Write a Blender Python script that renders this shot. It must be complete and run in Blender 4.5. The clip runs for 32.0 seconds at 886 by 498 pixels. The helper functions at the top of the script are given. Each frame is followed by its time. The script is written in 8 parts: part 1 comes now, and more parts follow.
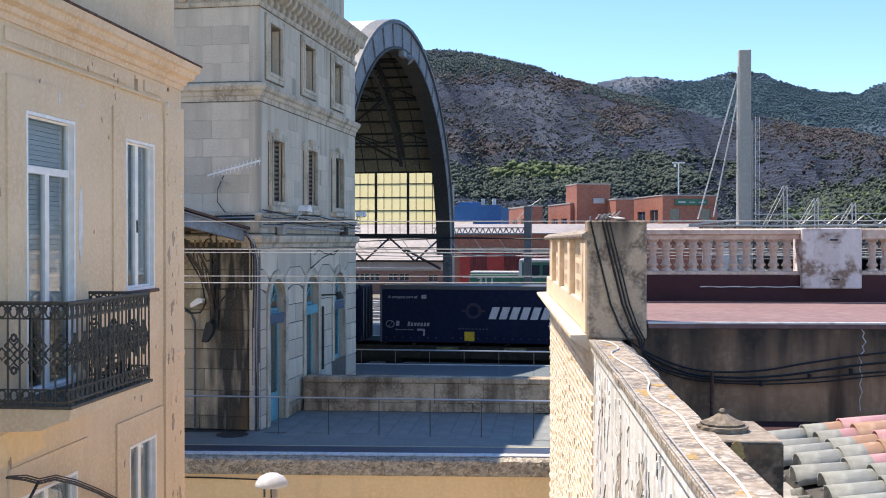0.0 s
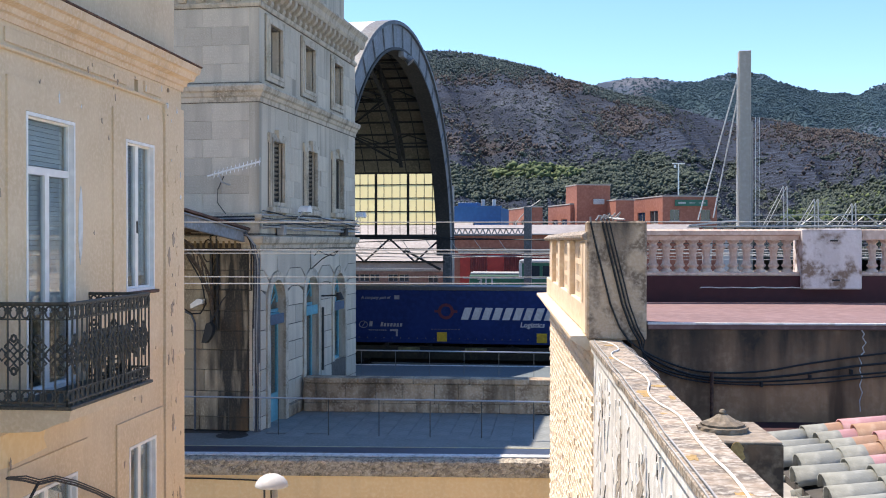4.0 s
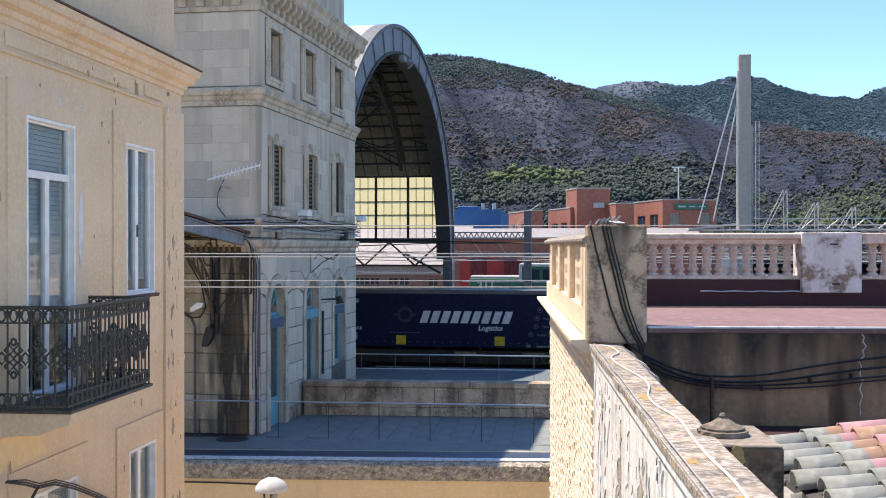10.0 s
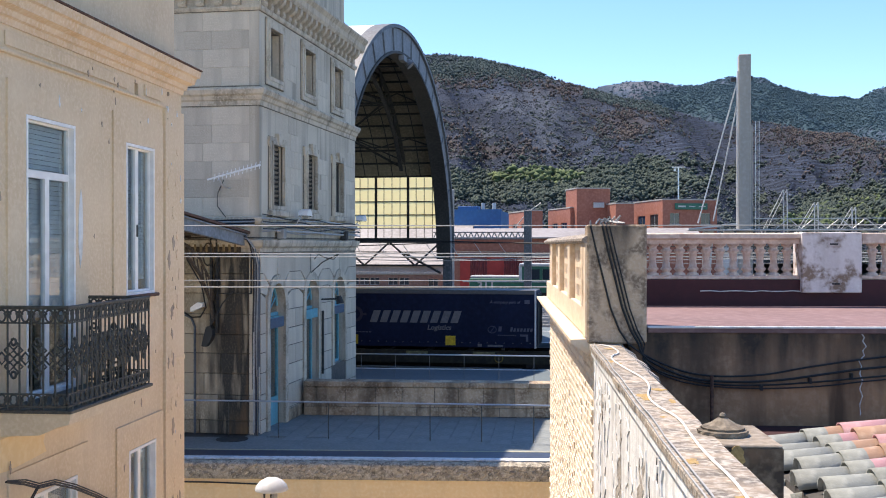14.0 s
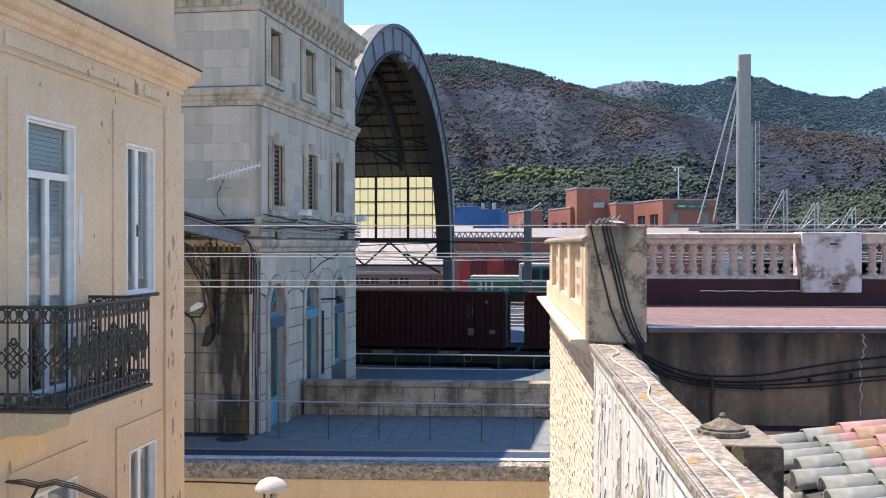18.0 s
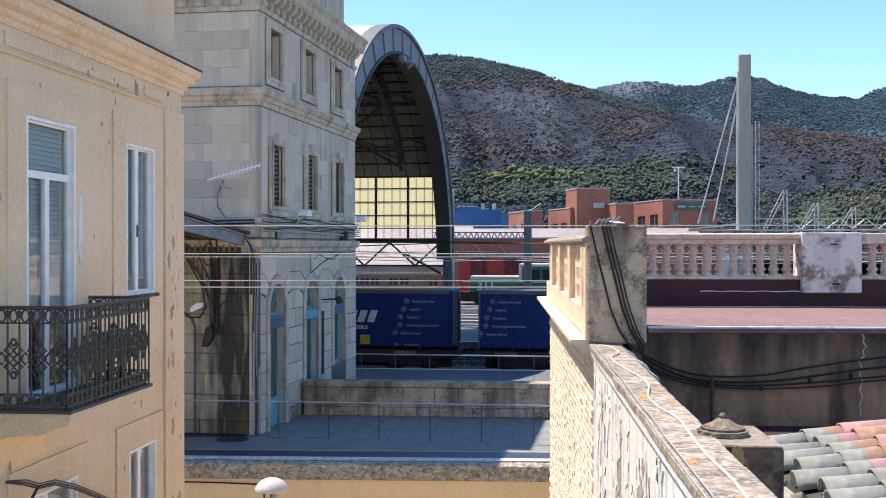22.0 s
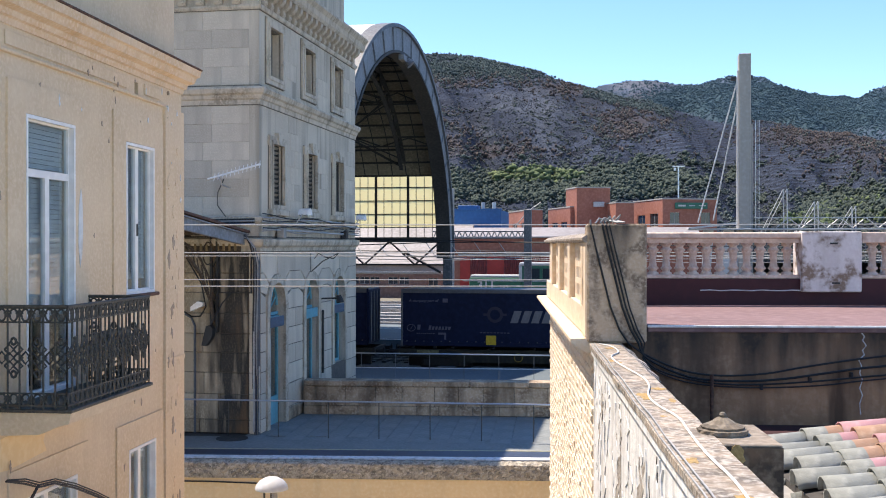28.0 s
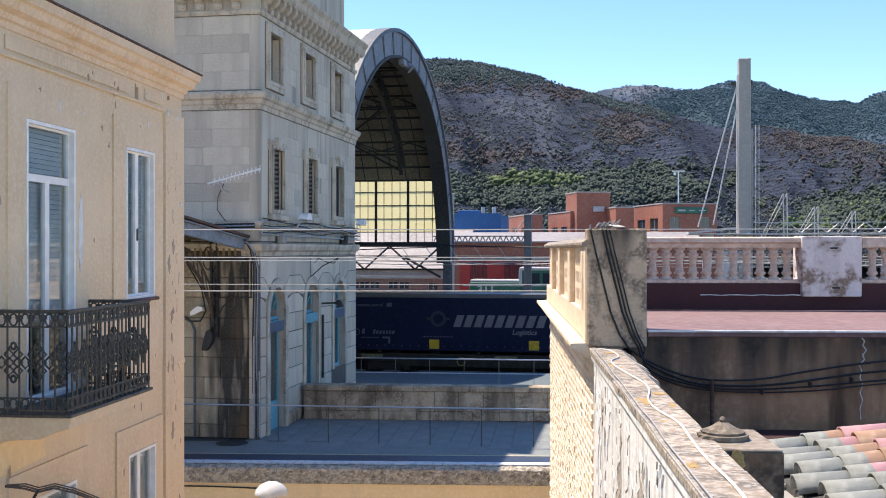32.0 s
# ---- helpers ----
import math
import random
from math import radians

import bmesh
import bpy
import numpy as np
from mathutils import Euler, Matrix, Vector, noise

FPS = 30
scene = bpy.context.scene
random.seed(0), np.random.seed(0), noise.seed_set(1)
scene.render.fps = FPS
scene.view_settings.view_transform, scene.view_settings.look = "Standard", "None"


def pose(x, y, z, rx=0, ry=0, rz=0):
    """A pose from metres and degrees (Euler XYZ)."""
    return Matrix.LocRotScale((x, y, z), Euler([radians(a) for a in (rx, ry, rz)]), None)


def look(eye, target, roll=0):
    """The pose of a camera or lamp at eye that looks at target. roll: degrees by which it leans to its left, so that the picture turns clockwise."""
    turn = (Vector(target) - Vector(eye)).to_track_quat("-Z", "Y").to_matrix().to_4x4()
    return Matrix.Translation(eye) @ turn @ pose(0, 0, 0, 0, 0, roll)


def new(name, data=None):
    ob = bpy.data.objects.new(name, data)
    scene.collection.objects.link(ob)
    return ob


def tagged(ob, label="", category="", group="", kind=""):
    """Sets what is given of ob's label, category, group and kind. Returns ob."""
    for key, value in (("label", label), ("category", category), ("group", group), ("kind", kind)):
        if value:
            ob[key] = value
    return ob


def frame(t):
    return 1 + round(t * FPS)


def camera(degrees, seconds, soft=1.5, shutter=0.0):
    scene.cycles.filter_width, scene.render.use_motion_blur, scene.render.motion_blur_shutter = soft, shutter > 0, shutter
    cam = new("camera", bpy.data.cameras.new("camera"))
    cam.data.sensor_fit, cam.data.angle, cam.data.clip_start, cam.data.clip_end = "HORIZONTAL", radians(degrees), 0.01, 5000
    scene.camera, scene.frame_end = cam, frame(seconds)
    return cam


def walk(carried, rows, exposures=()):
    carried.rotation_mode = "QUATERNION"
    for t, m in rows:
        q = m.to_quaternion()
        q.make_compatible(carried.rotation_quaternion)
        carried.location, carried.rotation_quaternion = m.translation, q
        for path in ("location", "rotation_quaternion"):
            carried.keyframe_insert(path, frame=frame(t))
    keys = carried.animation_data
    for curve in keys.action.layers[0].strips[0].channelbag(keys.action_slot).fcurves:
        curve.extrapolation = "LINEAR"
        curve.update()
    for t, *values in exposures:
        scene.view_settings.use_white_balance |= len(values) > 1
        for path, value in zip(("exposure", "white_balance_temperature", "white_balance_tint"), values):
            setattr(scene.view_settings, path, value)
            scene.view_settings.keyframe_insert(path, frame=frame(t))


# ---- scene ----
cam = camera(45.0, 32.0, soft=1.0)

# seconds and the lift of the picture, in hundredths of a degree of tilt
TILT = ((0, -7.6), (0.6, -7.4), (1.2, -6.3), (2.0, -5.2), (2.6, -6.0), (3.5, -6.2), (5.5, -6.0), (6.2, -4.9), (7.0, -4.6),
        (7.6, -3.2), (8.2, -2.6), (9.0, 0.0), (10.0, 0.2), (11.2, -0.6), (12.2, 0.0), (14.5, 0.0), (16.5, -1.3), (17.4, -1.2),
        (18.2, 0.0), (20.4, 0.1), (21.0, -0.9), (21.8, 0.1), (23.0, 1.0), (24.0, 0.0), (25.5, 0.0), (27.5, -1.5), (28.1, -1.2),
        (28.8, 0.0), (30.0, 0.2), (30.5, 1.1), (31.0, 3.0), (31.5, 5.4), (32.0, 7.0))
ROLL = 0.0
walk(cam, [(t, pose(0, 0, 10.0, 90 - (7.0 - d) * 0.03027, 0, 10.0) @ pose(0, 0, 0, 0, 0, ROLL)) for t, d in TILT],
     exposures=((0, 1.46, 7120, 14), (32, 1.46, 7120, 14)))

# ---- light ----
SUN_WAY = Vector((-0.508, 0.25, 1.0)).normalized()
world = bpy.data.worlds.new("sky")
scene.world = world
world.use_nodes = True
sky = world.node_tree.nodes.new("ShaderNodeTexSky")
sky.sky_type, sky.sun_disc = "NISHITA", False
sky.sun_elevation = math.asin(SUN_WAY.z)
sky.sun_rotation = math.atan2(SUN_WAY.x, SUN_WAY.y)
sky.air_density, sky.dust_density, sky.ozone_density, sky.altitude = 0.7, 0.0, 4.0, 0
clear = world.node_tree.nodes.new("ShaderNodeHueSaturation")
clear.inputs["Saturation"].default_value = 1.12
world.node_tree.links.new(sky.outputs[0], clear.inputs["Color"])
world.node_tree.links.new(clear.outputs[0], world.node_tree.nodes["Background"].inputs[0])
world.node_tree.nodes["Background"].inputs[1].default_value = 0.113
sun = new("sun", bpy.data.lights.new("sun", "SUN"))
sun.data.energy, sun.data.angle, sun.data.color = 3.0, radians(0.53), (1.0, 0.93, 0.84)
sun.matrix_world = look(SUN_WAY * 200, (0, 0, 0))


# ---- materials ----
def mat(name, base, dark=None, light=None, rough=0.8, big=0.6, fine=9.0, bump=0.25, metal=0.0, streak=0.0, cover=0.5, mould=(),
        stretch=(1, 1, 1), randomly=0.0, coat=0.0, crisp=0.18, shine=0.5, runs=(2.2, 0.16, 0.5, 0.78, 0.32)):
    """A weathered surface: a large stain pattern, a fine grain, vertical runs of dirt, and relief."""
    m = bpy.data.materials.new(name)
    m.use_nodes = True
    n, link = m.node_tree.nodes, m.node_tree.links.new
    p = n["Principled BSDF"]
    dark = dark or tuple(c * 0.72 for c in base)
    light = light or tuple(min(1, c * 1.15) for c in base)
    co = n.new("ShaderNodeTexCoord")
    mp = n.new("ShaderNodeMapping")
    mp.inputs["Scale"].default_value = stretch
    link(co.outputs["Object"], mp.inputs["Vector"])

    def noise_tex(scale, detail=6.0, source=mp.outputs["Vector"]):
        t = n.new("ShaderNodeTexNoise")
        t.inputs["Scale"].default_value, t.inputs["Detail"].default_value = scale, detail
        link(source, t.inputs["Vector"])
        return t.outputs["Fac"]

    def ramp(source, a, b):
        r = n.new("ShaderNodeMapRange")
        r.inputs["From Min"].default_value, r.inputs["From Max"].default_value = a, b
        link(source, r.inputs["Value"])
        return r.outputs["Result"]

    def mix(fac, a, b, kind="MIX"):
        x = n.new("ShaderNodeMix")
        x.data_type, x.blend_type = "RGBA", kind
        for socket, value in ((x.inputs[0], fac), (x.inputs[6], a), (x.inputs[7], b)):
            if isinstance(value, (int, float)):
                socket.default_value = value
            elif isinstance(value, tuple):
                socket.default_value = (*value[:3], 1)
            else:
                link(value, socket)
        return x.outputs[2]

    grain = noise_tex(fine, 8)
    col = mix(ramp(noise_tex(big, 9), cover - crisp, cover + crisp), dark, base)
    col = mix(ramp(grain, 0.45, 0.75), col, light)
    if streak:
        m2 = n.new("ShaderNodeMapping")
        m2.inputs["Scale"].default_value = (runs[0], runs[0], runs[1])
        link(co.outputs["Object"], m2.inputs["Vector"])
        s = ramp(noise_tex(1.6, 7, m2.outputs["Vector"]), runs[2], runs[3])
        mm = n.new("ShaderNodeMath")
        mm.operation = "MULTIPLY"
        mm.inputs[1].default_value = streak
        link(s, mm.inputs[0])
        col = mix(mm.outputs[0], col, tuple(c * runs[4] for c in dark))
    for tint, edges in mould:      # a patch of growth with a ragged edge: (axis, bare at, covered at)
        fac = None
        for axis, bare, full in edges:
            sp = n.new("ShaderNodeSeparateXYZ")
            link(co.outputs["Object"], sp.inputs[0])
            ad = n.new("ShaderNodeMath")
            ad.operation = "MULTIPLY_ADD"
            ad.inputs[1].default_value = 2.3
            m3 = n.new("ShaderNodeMapping")
            m3.inputs["Scale"].default_value = (1.5, 1.5, 0.22)
            link(co.outputs["Object"], m3.inputs["Vector"])
            link(noise_tex(2.0, 7, m3.outputs["Vector"]), ad.inputs[0])
            link(ramp(sp.outputs[axis], bare, full), ad.inputs[2])
            f = ramp(ad.outputs[0], 1.25, 2.1)
            if fac is not None:
                both = n.new("ShaderNodeMath")
                both.operation = "MULTIPLY"
                link(fac, both.inputs[0])
                link(f, both.inputs[1])
                f = both.outputs[0]
            fac = f
        thin = n.new("ShaderNodeMath")
        thin.operation = "MULTIPLY"
        link(fac, thin.inputs[0])
        link(ramp(grain, -1.2, 0.5), thin.inputs[1])
        col = mix(thin.outputs[0], col, tint)
    if randomly:
        info = n.new("ShaderNodeObjectInfo")
        r = n.new("ShaderNodeMapRange")
        r.inputs["To Min"].default_value, r.inputs["To Max"].default_value = 1 - randomly, 1 + randomly
        link(info.outputs["Random"], r.inputs["Value"])
        hsv = n.new("ShaderNodeHueSaturation")
        link(col, hsv.inputs["Color"])
        link(r.outputs["Result"], hsv.inputs["Value"])
        col = hsv.outputs["Color"]
    link(col, p.inputs["Base Color"])
    p.inputs["Roughness"].default_value, p.inputs["Metallic"].default_value = rough, metal
    p.inputs["Coat Weight"].default_value, p.inputs["Specular IOR Level"].default_value = coat, shine
    if bump:
        b = n.new("ShaderNodeBump")
        b.inputs["Strength"].default_value, b.inputs["Distance"].default_value = bump, 0.02
        link(grain, b.inputs["Height"])
        link(b.outputs["Normal"], p.inputs["Normal"])
    return m


def glass(name, tint=(0.75, 0.83, 0.86), rough=0.02):
    m = bpy.data.materials.new(name)
    m.use_nodes = True
    p = m.node_tree.nodes["Principled BSDF"]
    p.inputs["Base Color"].default_value = (*tint, 1)
    p.inputs["Roughness"].default_value, p.inputs["Transmission Weight"].default_value = rough, 1.0
    p.inputs["IOR"].default_value = 1.5
    return m


CREAM = mat("cream_render", (0.735, 0.572, 0.385), (0.645, 0.485, 0.31), (0.775, 0.62, 0.435), big=1.3, fine=24, bump=0.3, streak=0.16, runs=(2.5, 0.3, 0.5, 0.74, 0.72))
OCHRE_TRIM = mat("ochre_cornice_paint", (0.74, 0.565, 0.385), (0.66, 0.465, 0.28), (0.79, 0.64, 0.48), big=2.2, fine=24, bump=0.25, streak=0.25, runs=(3.0, 0.5, 0.5, 0.7, 0.6))
WHITE_FRAME = mat("white_window_paint", (0.82, 0.80, 0.77), (0.70, 0.68, 0.65), rough=0.4, bump=0.03, cover=0.3)
BLIND = mat("pale_blind_slat", (0.66, 0.68, 0.66), rough=0.5, bump=0.03)
# Near-black colour stands in for unlit rooms and hollows behind openings
UNLIT_DARK = mat("unlit_interior", (0.03, 0.032, 0.035), bump=0.0)
PANE = glass("window_glass")
IRON = mat("black_wrought_iron", (0.06, 0.056, 0.045), (0.03, 0.029, 0.025), (0.11, 0.10, 0.08), rough=0.55, fine=30, bump=0.2)
RUST = mat("rusty_edge", (0.10, 0.05, 0.035), (0.05, 0.025, 0.02), (0.2, 0.1, 0.06), fine=20)
STONE = mat("grey_limestone", (0.61, 0.535, 0.425), (0.47, 0.405, 0.315), (0.65, 0.575, 0.465), big=0.55, fine=22, bump=0.3, streak=0.65, runs=(1.5, 0.10, 0.46, 0.68, 0.5))
STONE_BLOCK = mat("dressed_limestone_block", (0.61, 0.535, 0.43), (0.50, 0.43, 0.335), (0.65, 0.575, 0.47), big=0.9, fine=22, bump=0.3, streak=0.45, randomly=0.12, runs=(0.9, 0.12, 0.5, 0.7, 0.6))
STONE_WALL = mat("weathered_wall_stone", (0.49, 0.37, 0.25), (0.22, 0.15, 0.095), (0.58, 0.48, 0.36), big=1.6, fine=14, bump=0.3, streak=0.7, cover=0.46, randomly=0.14, crisp=0.12, runs=(1.5, 0.3, 0.45, 0.66, 0.5))
STAIN = ((0, 1.9, 2.9), (2, -3.6, 0.0))        # below the leaking gutter, at the station corner
RUSTY = ((0, 3.0, 3.6), (2, 0.9, -0.3))
STONE_STAINED = mat("damp_stained_limestone", (0.48, 0.395, 0.28), (0.24, 0.185, 0.12), (0.52, 0.44, 0.32), big=0.7, fine=22, bump=0.2, streak=0.7, cover=0.42, randomly=0.2, stretch=(1, 1, 0.6), crisp=0.1, runs=(0.9, 0.11, 0.5, 0.66, 0.4),
                    mould=(((0.034, 0.031, 0.026), STAIN), ((0.21, 0.12, 0.055), RUSTY)))
STONE_TRIM = mat("weathered_cornice_stone", (0.57, 0.495, 0.39), (0.31, 0.26, 0.195), (0.64, 0.56, 0.45), big=1.7, fine=16, bump=0.25, streak=0.75, cover=0.43, crisp=0.12)
BLUE_DOOR = mat("blue_green_door_paint", (0.13, 0.40, 0.48), (0.10, 0.31, 0.38), rough=0.5, bump=0.08)
RUBBLE = mat("rubble_coping", (0.42, 0.365, 0.28), (0.15, 0.13, 0.10), (0.58, 0.52, 0.42), big=5.0, fine=22, bump=1.0, crisp=0.1)
RUBBLE_STONE = mat("rubble_stone", (0.40, 0.345, 0.265), (0.20, 0.17, 0.13), (0.54, 0.48, 0.39), big=6.0, fine=26, bump=0.8, randomly=0.35, crisp=0.12)
OCHRE_WALL = mat("ochre_plaster", (0.84, 0.62, 0.34), (0.76, 0.54, 0.28), (0.86, 0.67, 0.40), big=0.7, fine=10, bump=0.15, streak=0.12)
PAVING = mat("blue_grey_paving", (0.20, 0.218, 0.212), (0.15, 0.17, 0.167), (0.245, 0.262, 0.255), big=1.0, fine=14, bump=0.15, randomly=0.06)
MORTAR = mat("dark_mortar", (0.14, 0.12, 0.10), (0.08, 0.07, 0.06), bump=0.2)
JOINT = mat("dark_joint", (0.07, 0.065, 0.06), bump=0.1)
STEEL = mat("brushed_steel", (0.55, 0.56, 0.58), rough=0.35, metal=1.0, fine=40, bump=0.03)
SHED_STEEL = mat("blue_grey_shed_plate", (0.115, 0.125, 0.135), (0.065, 0.072, 0.08), (0.18, 0.19, 0.20), rough=0.55, big=0.8, fine=8, bump=0.1, streak=0.25)
SHED_FACE = mat("grey_shed_end_plate", (0.21, 0.22, 0.235), (0.13, 0.137, 0.148), (0.27, 0.28, 0.295), rough=0.55, big=0.8, fine=8, bump=0.1, streak=0.4)
DARK_STEEL = mat("dark_roof_iron", (0.035, 0.035, 0.035), (0.02, 0.02, 0.02), (0.07, 0.065, 0.06), rough=0.7, bump=0.15)
ROOF_BOARD = mat("dark_roof_boarding", (0.27, 0.235, 0.17), (0.16, 0.14, 0.10), (0.35, 0.31, 0.23), big=0.5, fine=6, bump=0.2)
ROOF_SKIN = mat("pale_metal_roof", (0.55, 0.56, 0.57), rough=0.5, big=0.4, bump=0.1)
BALLAST = mat("rail_ballast", (0.075, 0.062, 0.05), (0.04, 0.033, 0.027), (0.12, 0.105, 0.085), big=2.5, fine=16, bump=0.9)
GROUND = mat("dry_ground", (0.17, 0.15, 0.115), (0.10, 0.095, 0.06), (0.24, 0.215, 0.17), big=0.05, fine=1.5, bump=0.4)
# The street is out of view; pale and warm so it bounces light upward
BOUNCE_STREET = mat("bounce_light_street", (0.40, 0.345, 0.275), (0.31, 0.265, 0.21), big=0.5, fine=20, bump=0.3)
CONCRETE = mat("pale_concrete", (0.36, 0.345, 0.32), (0.27, 0.26, 0.24), (0.43, 0.415, 0.39), big=0.5, fine=8, bump=0.15, streak=0.15)
# Oily ballast, darkened further for the shade under train and shed
SHADE_BALLAST = mat("oily_shaded_ballast", (0.022, 0.02, 0.018), (0.012, 0.011, 0.010), (0.04, 0.036, 0.03), big=2.5, fine=16, bump=0.9)
# The bluish shade over the platforms is put into this paving colour
PLATFORM_SLABS = mat("shade_blue_platform_paving", (0.115, 0.15, 0.165), (0.09, 0.118, 0.135), (0.14, 0.175, 0.19), big=0.5, fine=8, bump=0.1)
RAIL_HEAD = mat("pale_rail_and_kerb", (0.52, 0.50, 0.46), (0.38, 0.36, 0.33), rough=0.6, bump=0.1)
BRICK_RED = mat("red_brick_wall", (0.33, 0.125, 0.08), (0.25, 0.09, 0.06), (0.40, 0.17, 0.12), big=0.3, fine=3, bump=0.1)


# ---- building blocks ----
BASE = {}


def turned(v, degrees):
    a = radians(degrees)
    return Vector((v[0] * math.cos(a) - v[1] * math.sin(a), v[0] * math.sin(a) + v[1] * math.cos(a), v[2]))


def thing(name, base, turn=0, label="", category="", group="", kind=""):
    """An Empty at its base, which is given in axes turned about the world's middle."""
    ob = new(name)
    ob.empty_display_size = 0.2
    ob.matrix_basis = Matrix.Translation(turned(base, turn)) @ pose(0, 0, 0, 0, 0, turn)
    BASE[ob.name] = Vector(base)
    return tagged(ob, label, category, group, kind)


def part(name, bm, material, parent=None, label="", smooth=False):
    """Links bm, written in the turned axes, as one mesh under its thing or part."""
    base = BASE[parent.name] if parent else Vector()
    bmesh.ops.translate(bm, verts=bm.verts, vec=-base)
    bmesh.ops.recalc_face_normals(bm, faces=bm.faces)
    me = bpy.data.meshes.new(name)
    bm.to_mesh(me)
    bm.free()
    if smooth:
        for f in me.polygons:
            f.use_smooth = True
    for m in (material if isinstance(material, (list, tuple)) else [material]):
        me.materials.append(m)
    ob = new(name, me)
    ob.parent = parent
    BASE[ob.name] = base
    return tagged(ob, label)


def whole(name, bm, material, base, turn=0, label="", category="", group="", kind="", smooth=False):
    """A thing of a single mesh."""
    bmesh.ops.translate(bm, verts=bm.verts, vec=-Vector(base))
    bmesh.ops.recalc_face_normals(bm, faces=bm.faces)
    me = bpy.data.meshes.new(name)
    bm.to_mesh(me)
    bm.free()
    if smooth:
        for f in me.polygons:
            f.use_smooth = True
    for m in (material if isinstance(material, (list, tuple)) else [material]):
        me.materials.append(m)
    ob = new(name, me)
    ob.matrix_basis = Matrix.Translation(turned(base, turn)) @ pose(0, 0, 0, 0, 0, turn)
    BASE[ob.name] = Vector(base)
    return tagged(ob, label, category, group, kind)


def B():
    return bmesh.new()


def box(bm, x0, x1, y0, y1, z0, z1, bevel=0.0):
    made = bmesh.ops.create_cube(bm, size=1.0)["verts"]
    for v in made:
        v.co = Vector((x0 + (v.co.x + 0.5) * (x1 - x0), y0 + (v.co.y + 0.5) * (y1 - y0), z0 + (v.co.z + 0.5) * (z1 - z0)))
    if bevel:
        edges = list({e for v in made for e in v.link_edges})
        bmesh.ops.bevel(bm, geom=edges, offset=bevel, segments=1, profile=0.5, affect="EDGES")
    return bm


def rod(bm, a, b, r, sides=6, r2=None):
    a, b = Vector(a), Vector(b)
    d = b - a
    made = bmesh.ops.create_cone(bm, cap_ends=True, segments=sides, radius1=r, radius2=r if r2 is None else r2, depth=d.length)["verts"]
    bmesh.ops.transform(bm, verts=made, matrix=Matrix.Translation((a + b) / 2) @ d.to_track_quat("Z", "Y").to_matrix().to_4x4())
    return bm


def wire(bm, pts, r, sides=5):
    """A tube along points."""
    pts = [Vector(p) for p in pts]
    rings = []
    for i, p in enumerate(pts):
        d = (pts[min(i + 1, len(pts) - 1)] - pts[max(i - 1, 0)]).normalized()
        side = d.cross(Vector((0, 0, 1)))
        if side.length < 0.01:
            side = d.cross(Vector((1, 0, 0)))
        side.normalize()
        up = side.cross(d)
        rings.append([bm.verts.new(p + r * (math.cos(k) * side + math.sin(k) * up)) for k in (2 * math.pi * i / sides for i in range(sides))])
    for a, b in zip(rings, rings[1:]):
        for i in range(sides):
            bm.faces.new((a[i], a[(i + 1) % sides], b[(i + 1) % sides], b[i]))
    bm.faces.new(rings[0])
    bm.faces.new(rings[-1])
    return bm


def sag(a, b, drop, n=12):
    a, b = Vector(a), Vector(b)
    return [a.lerp(b, i / n) - Vector((0, 0, drop * 4 * (i / n) * (1 - i / n))) for i in range(n + 1)]


def slab(bm, outline, axis, a, b):
    """A flat outline drawn out along an axis. axis 'x': outline in (y, z); 'y': (x, z); 'z': (x, y)."""
    def at(p, w):
        return {"x": (w, p[0], p[1]), "y": (p[0], w, p[1]), "z": (p[0], p[1], w)}[axis]
    v0 = [bm.verts.new(at(p, a)) for p in outline]
    v1 = [bm.verts.new(at(p, b)) for p in outline]
    bm.faces.new(v0)
    bm.faces.new(v1[::-1])
    for i in range(len(outline)):
        j = (i + 1) % len(outline)
        bm.faces.new((v0[i], v1[i], v1[j], v0[j]))
    return bm


def pierced(bm, axis, w0, w1, s0, s1, z0, z1, openings):
    """A wall from w0 to w1 through its thickness, s0 to s1 along it, with openings (s0, s1, z0, z1) cut through."""
    ss = sorted({s0, s1, *(v for o in openings for v in o[:2])})
    zs = sorted({z0, z1, *(v for o in openings for v in o[2:])})

    def solid(i, j):
        if not (0 <= i < len(ss) - 1 and 0 <= j < len(zs) - 1):
            return False
        s, z = (ss[i] + ss[i + 1]) / 2, (zs[j] + zs[j + 1]) / 2
        return not any(a < s < b and c < z < d for a, b, c, d in openings)

    def at(w, s, z):
        return (w, s, z) if axis == "x" else (s, w, z)

    def quad(*c):
        bm.faces.new([bm.verts.new(p) for p in c])

    for i in range(len(ss) - 1):
        for j in range(len(zs) - 1):
            if not solid(i, j):
                continue
            a, b, c, d = ss[i], ss[i + 1], zs[j], zs[j + 1]
            for w in (w0, w1):
                quad(at(w, a, c), at(w, b, c), at(w, b, d), at(w, a, d))
            for di, dj, e in ((-1, 0, ((a, c), (a, d))), (1, 0, ((b, c), (b, d))), (0, -1, ((a, c), (b, c))), (0, 1, ((a, d), (b, d)))):
                if not solid(i + di, j + dj):
                    (p, q), (r, t) = e
                    quad(at(w0, p, q), at(w1, p, q), at(w1, r, t), at(w0, r, t))
    bmesh.ops.remove_doubles(bm, verts=bm.verts, dist=0.0005)
    return bm


